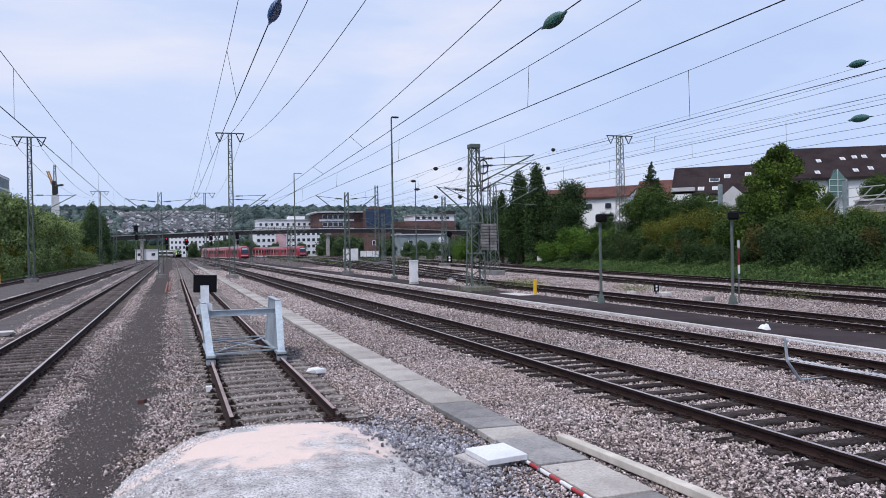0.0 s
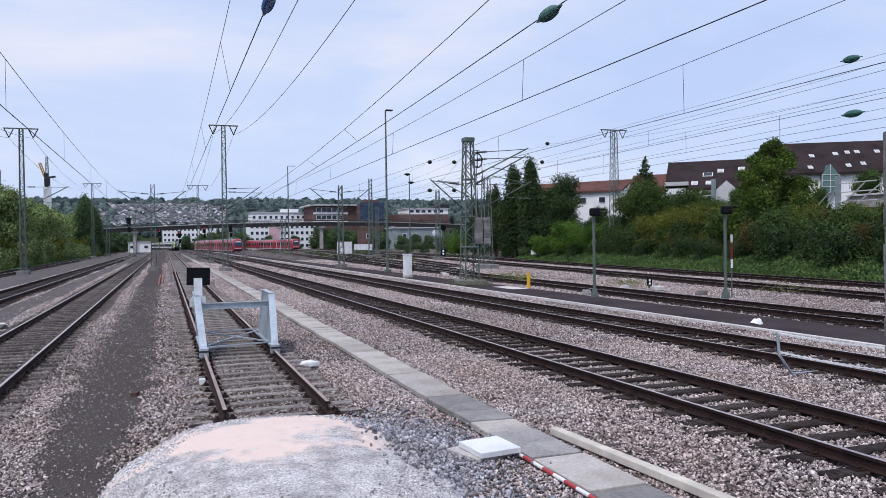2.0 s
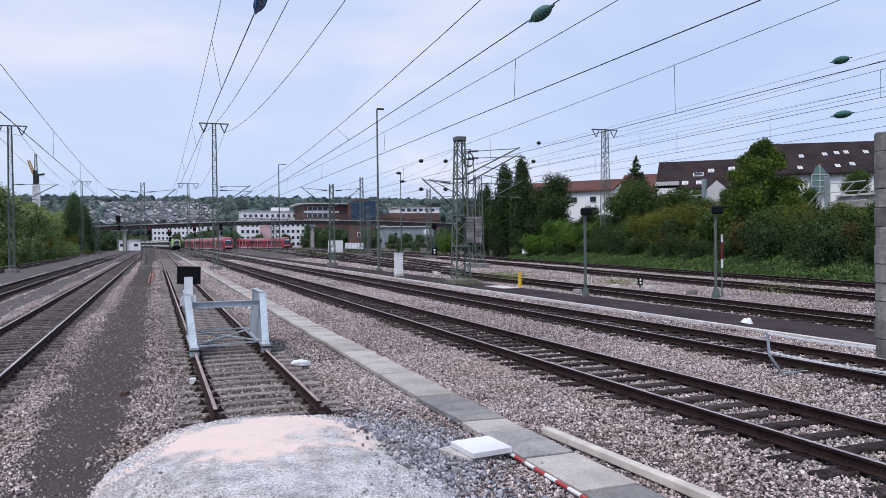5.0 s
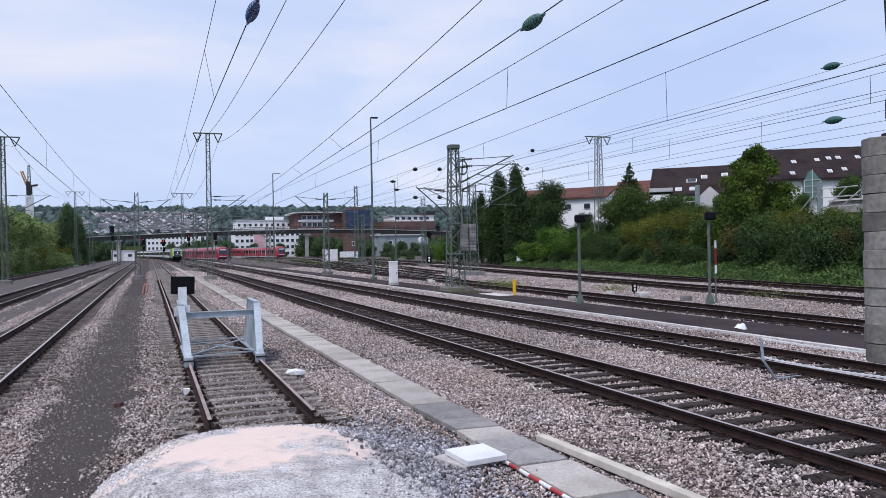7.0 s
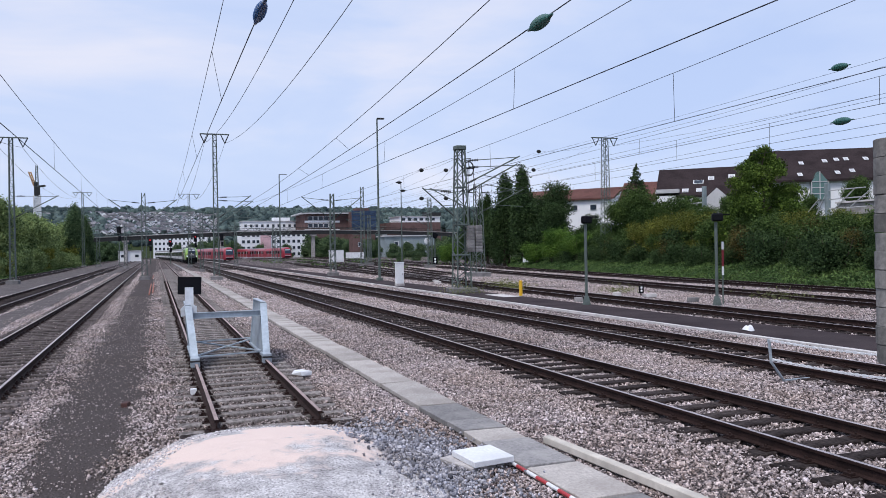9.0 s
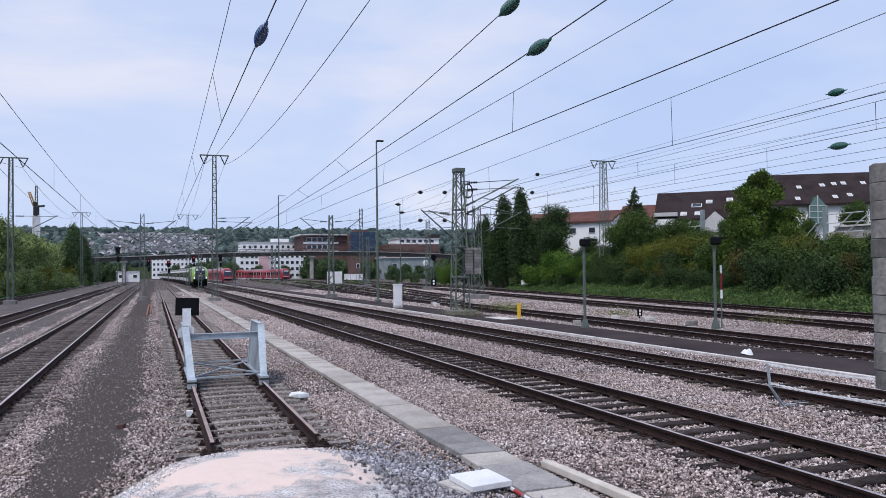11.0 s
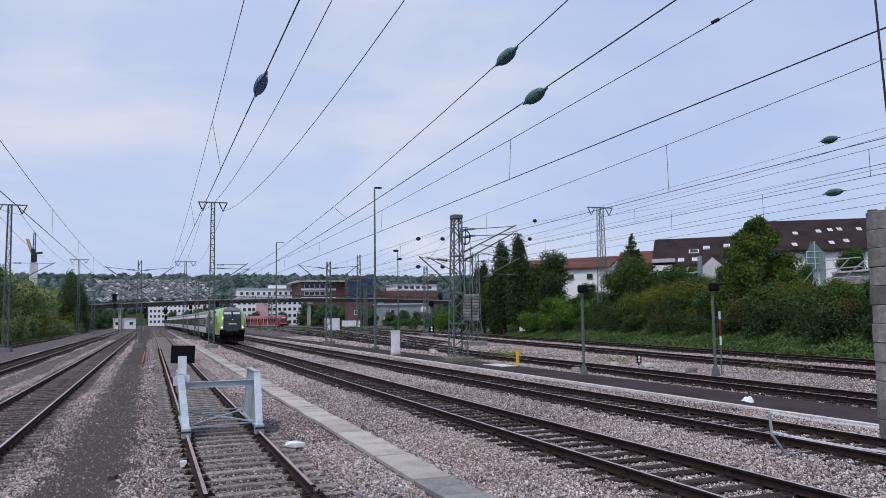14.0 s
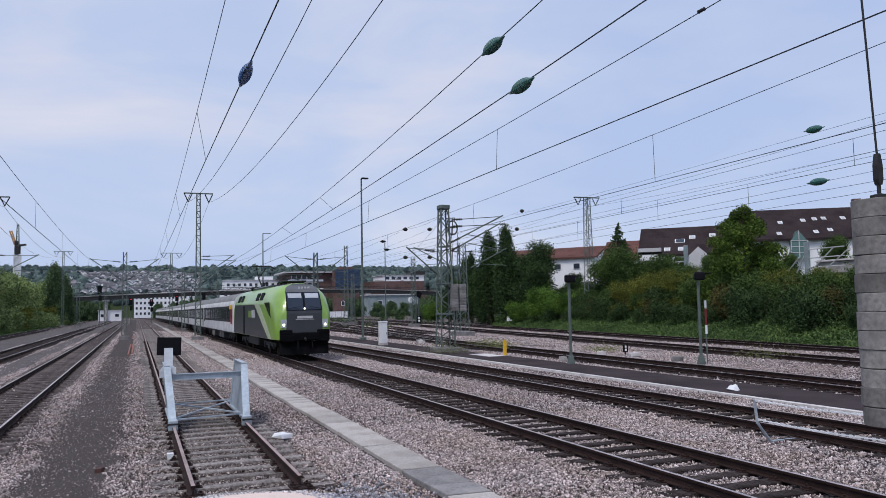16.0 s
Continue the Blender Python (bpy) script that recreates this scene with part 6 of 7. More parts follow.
def bank(x, y):
    return ground_height(x, y) - 0.15


def build_plants():
    rnd = random.Random(12)
    big = plant("tree", "large leafy green tree with an uneven crown", "tree", "broad_cone", 8.6, 9.6, M_LEAF_LIME, 42000, 0.095, 1, "trees behind the hedge")
    row_of(big, [(45.1, 42.8, bank(45.1, 42.8) - 0.15, 0.96)], 1)
    mid = plant("tree", "broad leafy tree at the back of the bank", "tree", "full", 7.5, 6.2, M_LEAF, 22000, 0.10, 2, "trees behind the hedge")
    row_of(mid, [(a, b, min(c, bank(a, b)), k) for a, b, c, k in [(46.5, 63.0, 2.0, 0.94), (47, 69, 1.6, 0.55), (48.5, 72, 1.8, 0.5), (50, 78, 2.0, 0.48), (45.5, 66, 1.8, 0.46), (52, 61, 3.4, 0.6), (50, 60.5, 2.8, 0.72), (48.8, 61.5, 2.6, 0.62), (53.5, 70, 3.8, 0.5), (50, 50, 2.6, 0.62), (49, 55, 2.4, 0.62), (51, 46.5, 2.8, 0.6), (47.5, 33, 2.4, 0.30), (52, 84, 1.6, 0.50), (54, 63, 4.3, 0.6), (56, 66, 4.3, 0.58), (55, 57.5, 4.0, 0.52), (57.5, 61, 4.2, 0.56), (59, 56, 4.3, 0.6), (60, 52.5, 4.5, 0.40), (60.6, 47.3, 4.6, 0.58), (66, 90, 4.9, 0.66), (60, 84, 4.9, 0.72), (72, 75, 4.9, 0.7)]], 2)
    dark = plant("tree", "dense dark green leafy tree", "tree", "full", 10.4, 6.6, M_LEAF_DARK, 26000, 0.11, 3, "trees behind the hedge")
    row_of(dark, [(a, b, bank(a, b), k) for a, b, c, k in [(47.0, 82.0, 1.0, 1.0), (49.0, 76.0, 0.8, 0.46), (51, 91, 1.0, 0.86), (47, 100, 0.6, 0.8), (52, 112, 0.6, 0.8), (54, 126, 0.6, 0.75)]], 3)
    pop = plant("poplar", "tall narrow dark poplar", "tree", "poplar", 13.0, 5.2, M_LEAF_DARK, 15000, 0.13, 4, "poplars along the yard")
    row_of(pop, [(46.5, 90.0, 0.4, 1.10), (48, 93.0, 0.4, 1.04), (46.5, 96.0, 0.4, 1.02), (48.5, 99, 0.4, 0.94), (46.5, 102.5, 0.5, 0.84), (47, 106, 0.5, 0.78), (47, 112, 0.5, 0.72)], 4)
    con = plant("conifer", "dark spruce rising over the hedge", "tree", "conifer", 10.0, 7.5, M_LEAF_DARK, 11000, 0.12, 5, "conifers")
    row_of(con, [(54.9, 75.0, bank(54.9, 75.0), 0.87)], 5)
    bright = plant("bush", "bright green young leafy bush", "bush", "bush", 4.6, 4.6, M_LEAF_BRIGHT, 14000, 0.09, 6, "bushes on the bank")
    row_of(bright, [(a, b, bank(a, b), k) for a, b, c, k in [(43.5, 75.5, 0.6, 1.0), (43.0, 79.5, 0.5, 0.7), (43.5, 70, 0.6, 0.8), (49, 122, 0, 0.9), (46, 118, 0, 0.8)]], 6)
    hedge = plant("bush", "dense dark green hedge bush", "bush", "bush", 2.9, 4.2, M_LEAF, 16000, 0.075, 7, "bushes on the bank")
    def along(n, y0, step, off, wander, sizes):
        """Places on the bank, off metres from its foot."""
        out = []
        for k in range(n):
            y = y0 + k * step + rnd.uniform(-0.6, 0.6)
            x = bank_foot(y) + off + rnd.uniform(-wander, wander) + (0.9 if k % 2 else -0.9)
            out.append((x, y, bank(x, y), rnd.choice(sizes)))
        return out
    row_of(hedge, along(31, 15, 1.9, 6.6, 0.8, (0.68, 0.8, 0.92, 1.02, 1.12)), 7)
    low = plant("bush", "low dark hedge bush", "bush", "bush", 2.2, 3.4, M_LEAF_DARK, 11000, 0.065, 8, "bushes on the bank")
    row_of(low, along(32, 14, 1.9, 4.7, 0.5, (0.7, 0.85, 1.0, 1.15, 1.3)), 8)
    brown = plant("bush", "dark brownish hedge bush", "bush", "bush", 2.7, 3.6, leaf_mat("brownish_leaves", (0.03, 0.028, 0.012), (0.085, 0.075, 0.03)), 10000, 0.07, 16, "bushes on the bank")
    row_of(brown, along(9, 18, 5.5, 5.8, 0.6, (0.75, 0.85, 1.0)), 16)
    yel = plant("bush", "yellowing autumn bush in the hedge", "bush", "bush", 5.0, 4.2, M_LEAF_YELLOW, 13000, 0.08, 9, "bushes on the bank")
    row_of(yel, [(x, y, bank(x, y), k) for x, y, k in ((43.3, 53.5, 0.86), (43.2, 48.5, 0.80), (42.8, 56.5, 0.76), (44.0, 34.0, 0.6), (43.6, 38.0, 0.62), (43.2, 51.0, 0.7))], 9)
    # the other side of the yard
    left = plant("tree", "leafy green tree on the edge of the yard", "tree", "full", 10.5, 8.0, M_LEAF_SIDE, 20000, 0.15, 10, "trees along the outer track")
    row_of(left, [(-25 + rnd.uniform(-1.5, 1.5), 84 + k * 8.5, -0.3, rnd.uniform(0.95, 1.22)) for k in range(18)], 10)
    lbush = plant("bush", "tangled green roadside bush", "bush", "bush", 4.6, 5.0, M_LEAF_SIDE, 10000, 0.12, 11, "bushes along the outer track")
    row_of(lbush, [(-20.8 + rnd.uniform(-0.8, 0.8), 68 + k * 4.8, -0.3, rnd.uniform(0.7, 1.05)) for k in range(34)], 11)
    lyel = plant("bush", "reddish brown thinning bush", "bush", "bush", 5.0, 4.0, M_LEAF_YELLOW, 4500, 0.17, 12, "bushes along the outer track")
    row_of(lyel, [(-20.5, 86, -0.3, 0.95), (-20.6, 104, -0.3, 0.9), (-21, 150, -0.3, 1.0), (-20.6, 190, -0.3, 1.0)], 12)
    lpop = plant("poplar", "dark dense columnar tree", "tree", "poplar", 14.5, 6.5, M_LEAF_MID, 16000, 0.18, 13, "columnar trees")
    row_of(lpop, [(-20.5, 205, -0.3, 0.98), (-21.0, 213, -0.3, 1.05), (-19.5, 222, -0.3, 0.95)], 13)
    far = plant("tree", "far round green tree beyond the bridge", "tree", "full", 9.0, 9.0, M_LEAF_MID, 6500, 0.30, 14, "trees beyond the bridge")
    row_of(far, [(x, y, -0.3, s) for x, y, s in ((24, 345, 1.0), (31, 352, 0.8), (18, 352, 0.9), (60, 318, 1.1), (66, 316, 1.0), (72, 310, 0.8), (78, 318, 0.8), (52, 335, 0.7), (-30, 330, 1), (-38, 340, 1.1), (-18, 324, 0.8), (-25, 320, 1.0), (-33, 322, 1.1), (-21, 332, 1.0), (-41, 325, 1.1), (-24, 360, 0.8), (100, 280, 0.9), (108, 270, 0.9), (112, 262, 1.0), (95, 296, 0.7), (12, 356, 0.6), (40, 330, 0.7), (8, 388, 0.8), (15, 386, 0.9), (20, 380, 1.0), (26, 372, 1.1), (-16, 385, 1.0), (29, 330, 0.9), (24, 325, 0.7), (60, 252, 0.7), (66, 256, 0.7), (71, 258, 0.6), (99, 258, 0.8), (104, 255, 0.9), (64, 326, 0.75), (69, 330, 0.8), (74, 327, 0.7), (80, 329, 0.85), (86, 326, 0.7), (92, 328, 0.8), (98, 322, 0.8), (70, 232, 0.55), (72, 280, 0.75), (75, 283, 0.8), (78.5, 281, 0.75), (64, 312, 0.8), (68, 309, 0.95), (72, 313, 0.9), (76, 310, 0.85), (79, 314, 0.95), (83, 311, 0.8), (76, 236, 0.6), (82, 240, 0.55), (90, 244, 0.6))], 14)
    wil = plant("bush", "dull green willow bushes by the shed", "bush", "bush", 5.0, 6.0, M_LEAF_MID, 6000, 0.2, 15, "bushes beyond the points")
    row_of(wil, [(60, 160, -0.2, 0.8), (64, 164, -0.2, 0.6), (68, 158, -0.2, 0.9), (56, 166, -0.2, 0.5), (72, 168, -0.2, 1.1), (66, 160, -0.2, 0.6), (70, 163, -0.2, 0.75), (58, 158, -0.2, 0.4), (62, 170, -0.2, 0.7), (75, 172, -0.2, 0.9), (54, 172, -0.2, 0.45), (65, 155, -0.2, 0.45)], 15)


build_plants()


def lumpy_crowns(name, blobs, mat, seed):
    """Uneven closed crowns, joined into one mesh."""
    bm = bmesh.new()
    bmesh.ops.create_icosphere(bm, subdivisions=2, radius=1.0)
    base = np.array([v.co[:] for v in bm.verts])
    face = np.array([[v.index for v in f.verts] for f in bm.faces])
    bm.free()
    rng = np.random.default_rng(seed)
    b = np.array(blobs, float)
    n = len(b)
    v = base[None] * rng.uniform(0.55, 1.05, (n, len(base), 1)) * b[:, None, 3:] + b[:, None, :3]
    f = (face[None] + (np.arange(n) * len(base))[:, None, None]).reshape(-1)
    me = bpy.data.meshes.new(name)
    me.vertices.add(n * len(base))
    me.vertices.foreach_set("co", v.reshape(-1))
    me.loops.add(len(f))
    me.loops.foreach_set("vertex_index", f)
    me.polygons.add(len(f) // 3)
    me.polygons.foreach_set("loop_start", np.arange(len(f) // 3) * 3)
    me.materials.append(mat)
    me.update(calc_edges=True)
    return me


def woods():
    """Woods on the far ridge and trees between the houses, in the haze-tinted leaf colour."""
    rng = np.random.default_rng(21)
    ridge, town = [], []
    for _ in range(1500):
        y = rng.uniform(1180, 1460)
        x = rng.uniform(-0.42, 0.62) * y
        q = rng.uniform(4.0, 8.5)
        ridge.append((x, y, hill(y) + rng.uniform(0, 6), q, q, q * rng.uniform(0.9, 1.4)))
    for _ in range(1500):
        y = rng.uniform(640, 1300)
        x = (0.075 + 0.55 * rng.uniform(0, 1) ** 1.2) * y
        q = rng.uniform(3.6, 7.0)
        ridge.append((x, y, hill(y) + 3 + rng.uniform(0, 6), q, q, q * rng.uniform(0.9, 1.5)))
    for _ in range(900):
        y = rng.uniform(620, 1300)
        x = rng.uniform(-0.42, -0.06) * y
        q = rng.uniform(3.0, 7.0)
        ridge.append((x, y, hill(y) + 2 + rng.uniform(0, 4), q, q, q * rng.uniform(0.9, 1.4)))
    for _ in range(1000):
        y = rng.uniform(620, 1250)
        x = rng.uniform(-0.09, 0.10) * y
        q = rng.uniform(2.0, 4.8)
        town.append((x, y, hill(y) + q * 0.7, q, q, q * 1.15))
    for label, blobs, leaves, seed in (("wooded ridge beyond the town in haze-blue leaf colour", ridge, 190000, 22), ("trees between the hillside houses in haze-blue leaf colour", town, 60000, 23)):
        me = lumpy_crowns("woods", blobs, M_LEAF_HAZE, seed)
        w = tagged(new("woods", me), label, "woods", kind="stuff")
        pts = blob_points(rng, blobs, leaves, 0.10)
        part("foliage", leaf_cloud("foliage", pts, rng.uniform(0.5, 1.2, len(pts)), M_LEAF_HAZE, seed + 10), None, w)


woods()


def grass_bank():
    rng = np.random.default_rng(31)
    n = 42000
    off = rng.uniform(0.05, 5.6, n)
    y = 8 + 76 * rng.uniform(0, 1, n)
    x = 31.4 + 0.122 * y + off
    z = GROUND_Z + off * 0.28
    me = leaf_cloud("grass", np.stack([x, y, z + rng.uniform(0, 0.18, n)], 1), rng.uniform(0.05, 0.17, n), M_GRASS, 32, 0.3)
    tagged(new("grass", me), "rough green grass and ground ivy on the bank", "grass", kind="stuff")
    n = 9000
    x = np.concatenate([rng.uniform(-20, -17.5, n // 2), rng.uniform(41.9, 57, n - n // 2)])
    y = np.concatenate([rng.uniform(55, 250, n // 2), rng.uniform(80, 135, n - n // 2)])
    x = np.where(x > 0, x + np.maximum(0, y - 85) * 0.45, x)
    z = np.array([ground_height(a, b) for a, b in zip(x, y)])
    me = leaf_cloud("grass", np.stack([x, y, z + 0.1], 1), rng.uniform(0.1, 0.3, n), M_GRASS, 33, 0.3)
    tagged(new("grass", me), "weeds and rough grass along the outer tracks", "grass", kind="stuff")
    n = 3800
    x, y = rng.uniform(22, 62, n), rng.uniform(95, 235, n)
    tuft = np.array([noise.noise(Vector((a * 0.25, b * 0.06, 4.0))) for a, b in zip(x, y)]) > 0.12
    x, y = x[tuft], y[tuft]
    me = leaf_cloud("weeds", np.stack([x, y, rng.uniform(0.05, 0.4, len(x))], 1), rng.uniform(0.12, 0.32, len(x)), M_GRASS, 36, 0.35)
    tagged(new("weeds", me), "green weeds growing among the far points", "weeds", kind="stuff")
    n = 2600
    c = rng.integers(0, 7, n)
    cx = np.array([22.8, 20.2, 19.6, 16.0, 25.6, 15.0, 21.0])[c]
    cy = np.array([29.6, 38.5, 36.5, 36.2, 20.5, 33.9, 42.0])[c]
    me = leaf_cloud("weeds", np.stack([cx + rng.normal(0, 0.55, n), cy + rng.normal(0, 0.8, n), np.abs(rng.normal(0.12, 0.16, n))], 1), rng.uniform(0.03, 0.09, n), leaf_mat("pale_weeds", (0.06, 0.09, 0.03), (0.22, 0.23, 0.12)), 34, 0.3)
    tagged(new("weeds", me), "tufts of pale weeds between the tracks", "weeds", kind="stuff")


grass_bank()


# ---------- buildings ----------
M_TILE_DARK = surface("dark_brown_roof", (0.028, 0.021, 0.023), (0.052, 0.039, 0.041), 6.0, 0.4, 0.85, 0, 0.4, 0.02)
M_TILE_RED = surface("red_brown_roof", (0.10, 0.05, 0.045), (0.16, 0.08, 0.07), 5.0, 0.4, 0.85, 0, 0.4, 0.02)
M_TILE_BROWN = surface("brown_roof", (0.10, 0.10, 0.115), (0.16, 0.156, 0.172), 5.0, 0.4, 0.85, 0, 0.4, 0.02)
M_TILE_PALE = surface("weathered_pale_roof", (0.20, 0.197, 0.215), (0.29, 0.282, 0.30), 5.0, 0.4, 0.85, 0, 0.4, 0.02)
M_RENDER = surface("white_render", (0.76, 0.77, 0.80), (0.82, 0.83, 0.86), 8.0, 0.3, 0.85, 0, 0.1, 0.004, stain=(0.70, 0.71, 0.74))
M_PINK = surface("pink_render", (0.58, 0.38, 0.42), (0.66, 0.45, 0.48), 8.0, 0.3, 0.85, 0, 0.1, 0.004)
M_BRICK = surface("red_brick", (0.115, 0.075, 0.072), (0.18, 0.115, 0.108), 9.0, 0.4, 0.85, 0, 0.3, 0.006)
M_NET = surface("blue_scaffold_net", (0.03, 0.055, 0.105), (0.06, 0.09, 0.155), 3.0, 0.6, 0.8, 0, 0.3, 0.02)
M_SHED = surface("grey_cladding", (0.22, 0.27, 0.29), (0.29, 0.34, 0.36), 4.0, 0.3, 0.7, 0, 0.1, 0.004)
M_PANE = glass_dark("window_glass", (0.03, 0.04, 0.055))
M_GREENPANE = glass_dark("green_glazing", (0.10, 0.18, 0.17), 0.06)


def block(parent, name, mat, x0, x1, y0, y1, z0, z1, label=""):
    sh = Shape()
    sh.box(((x0 + x1) / 2, (y0 + y1) / 2, (z0 + z1) / 2), (x1 - x0, y1 - y0, z1 - z0), 0)
    return part(name, sh, mat, parent, label)


def windows_front(parent, xs, zs, y, w, h, mat=None, frame_mat=None):
    """Framed panes on a wall that faces -y."""
    for z in zs:
        for x in xs:
            sh = Shape()
            for s in (-1, 1):
                sh.box((x + s * w / 2, y - 0.05, z), (0.12, 0.14, h + 0.12), 0)
                sh.box((x, y - 0.05, z + s * h / 2), (w - 0.12, 0.14, 0.12), 0)
            win = part("window", sh, frame_mat or M_WHITE, parent)
            sh = Shape()
            sh.box((x, y - 0.02, z), (w - 0.12, 0.06, h - 0.12), 0)
            part("pane", sh, mat or M_PANE, win)


def apartment_houses():
    b = thing("apartment_building", "long white flat-roofed apartment building with pink stair tower", "building", "buildings beyond the bridge")
    block(b, "wall", M_RENDER, 33, 64, 340, 354, 0, 11.8)
    block(b, "stair_tower", M_PINK, 41.5, 46, 339.6, 341, 0, 11.4, "pink stair tower")
    block(b, "roof", M_PALEGREY, 32.5, 64.5, 339.5, 354.5, 11.8, 12.2)
    windows_front(b, [34.2, 36.4, 38.6, 40.4, 47.2, 49.4, 51.6, 53.8, 56, 58.2, 60.4, 62.6], [1.6, 4.4, 7.2, 10.0], 340, 1.3, 1.4)
    b = thing("apartment_building", "higher white apartment building with a flat roof behind the lower one", "building", "buildings beyond the bridge")
    block(b, "wall", M_RENDER, 37, 72, 372, 384, 0, 17.2)
    block(b, "roof", M_PALEGREY, 36.6, 72.4, 371.6, 384.4, 17.2, 17.6)
    block(b, "roof_house", M_RENDER, 52, 60, 374, 380, 17.6, 19.2)
    windows_front(b, [38.6 + 2.6 * k for k in range(13)], [15.2], 372, 1.3, 1.4)
    b = thing("apartment_building", "white three-storey apartment building behind the signals", "building", "buildings beyond the bridge")
    block(b, "wall", M_RENDER, -3, 27, 470, 484, 0, 13.4)
    block(b, "roof", M_PALEGREY, -3.4, 27.4, 469.6, 484.4, 13.4, 13.8)
    windows_front(b, [-1.6 + 2.2 * k for k in range(13)], [2.4, 5.4, 8.4, 11.4], 470, 1.2, 1.5)
    b = thing("brick_building", "red brick commercial building with long window bands", "building", "buildings beyond the bridge")
    block(b, "wall", M_BRICK, 62, 92, 345, 370, 0, 19.5)
    block(b, "roof", M_PALEGREY, 60, 93, 343, 371, 19.5, 20.1)
    for z in (11.6, 15.6):
        block(b, "pale_band", M_RENDER, 61.9, 78, 344.8, 345.2, z, z + 0.9)
    windows_front(b, [64.5 + 2.4 * k for k in range(5)], [14.2, 17.6], 345, 2.1, 1.9)
    windows_front(b, [65.5 + 2.0 * k for k in range(4)], [6.0], 345, 1.2, 1.6)
    b = thing("scaffolded_building", "building part wrapped in blue scaffold netting", "building", "buildings beyond the bridge")
    block(b, "wall", M_BRICK, 81.8, 92.4, 336, 344, 0, 20.2)
    block(b, "top_storey", M_BRICK, 84, 90, 337, 343, 20.2, 21.8)
    for k in range(4):
        block(b, "netting", M_NET, 81.4, 92.8, 335.2 - 0.02 * k, 335.6, 11.5 + k * 2.3, 13.7 + k * 2.3)
    b = thing("depot_building", "long brown depot hall with white upper storey", "building", "buildings beyond the bridge")
    block(b, "wall", M_BRICK, 98, 122, 330, 350, 0, 15.0)
    block(b, "upper_storey", M_RENDER, 104, 124, 336, 352, 15.0, 17.8)
    block(b, "roof", M_PALEGREY, 103.5, 124.5, 335.5, 352.5, 17.8, 18.1)
    block(b, "roof_plant", M_DARKSTEEL, 120, 126, 340, 350, 18.1, 20.0)
    windows_front(b, [106 + 2.9 * k for k in range(6)], [16.6], 336, 1.9, 1.3)
    b = thing("signal_box", "pale grey clad shed with a round white clock", "building", "buildings beyond the bridge")
    block(b, "wall", M_SHED, 76, 95, 262, 272, 0, 7.4)
    block(b, "roof", M_PALEGREY, 75.5, 95.5, 261.5, 272.5, 7.4, 7.8)
    windows_front(b, [80, 84], [4.8], 262, 1.6, 1.5)
    windows_front(b, [78], [1.8], 262, 2.2, 2.6)
    sh = Shape()
    sh.lathe([(1.05, 0.0), (1.1, -0.1), (0.95, -0.2)], (91.6, 261.8, 5.6), "y", 20)
    part("clock_face", sh, M_WHITE, b)
    b = thing("white_shed", "low white shed at the end of the yard tracks", "building", "buildings beyond the bridge")
    block(b, "wall", M_RENDER, -14.4, -6.6, 300, 312, -0.1, 3.7)
    block(b, "roof", M_PALEGREY, -14.7, -6.3, 299.7, 312.3, 3.7, 4.0)
    windows_front(b, [-13.0, -8.2], [2.0], 300, 1.4, 1.1)
    b = thing("brick_hut", "small red brick hut near the points", "building", "buildings beyond the bridge")
    block(b, "wall", M_BRICK, 58.8, 61.8, 240, 246, 0, 6.6)
    windows_front(b, [60.8], [4.6], 240, 0.9, 1.4)
    b = thing("site_fence", "white panel fence in front of a brick hut", "fence")
    for k in range(3):
        block(b, "panel", M_WHITE, 54.6 + k * 2.0, 56.5 + k * 2.0, 233, 233.1, 0, 2.0)
    b = thing("office_tower", "grey office block with pale bands above the trees", "building")
    block(b, "wall", M_SHED, -72, -49.6, 250, 268, 0, 26.8)
    for z in (18.5, 22.5, 26.0):
        block(b, "band", M_WHITE, -72.1, -49.5, 249.9, 268.1, z, z + 0.5, "pale yellowish band")
    block(b, "sign_board", plain("blue_sign", (0.03, 0.04, 0.18), 0.5), -53.5, -49.8, 249.5, 249.9, 16.4, 18.4, "blue sign board")


apartment_houses()


def gabled(parent, x0, x1, y0, y1, z0, eave, ridge, wall, roof):
    """House with its ridge along y."""
    xm = (x0 + x1) / 2
    sh = Shape()
    sh.loft([[(x0, y, z0), (x1, y, z0), (x1, y, eave), (xm, y, ridge - 0.25), (x0, y, eave)] for y in (y0, y1)])
    part("wall", sh, wall, parent)
    for s in (-1, 1):
        xe = x0 - 0.5 if s < 0 else x1 + 0.5
        slope = (ridge - eave) / (xm - x0)
        ze = eave - 0.5 * slope
        sh = Shape()
        pts = [(xe, y, z) for y, z in ((y0 - 0.4, ze), (y1 + 0.4, ze), (y1 + 0.4, ze + 0.28), (y0 - 0.4, ze + 0.28))]
        pts += [(xm, y, z) for y, z in ((y0 - 0.4, ridge), (y1 + 0.4, ridge), (y1 + 0.4, ridge + 0.28), (y0 - 0.4, ridge + 0.28))]
        sh.hull(pts, [(0, 1, 2, 3), (4, 5, 6, 7), (0, 1, 5, 4), (3, 2, 6, 7), (0, 3, 7, 4), (1, 2, 6, 5)])
        part("roof", sh, roof, parent)


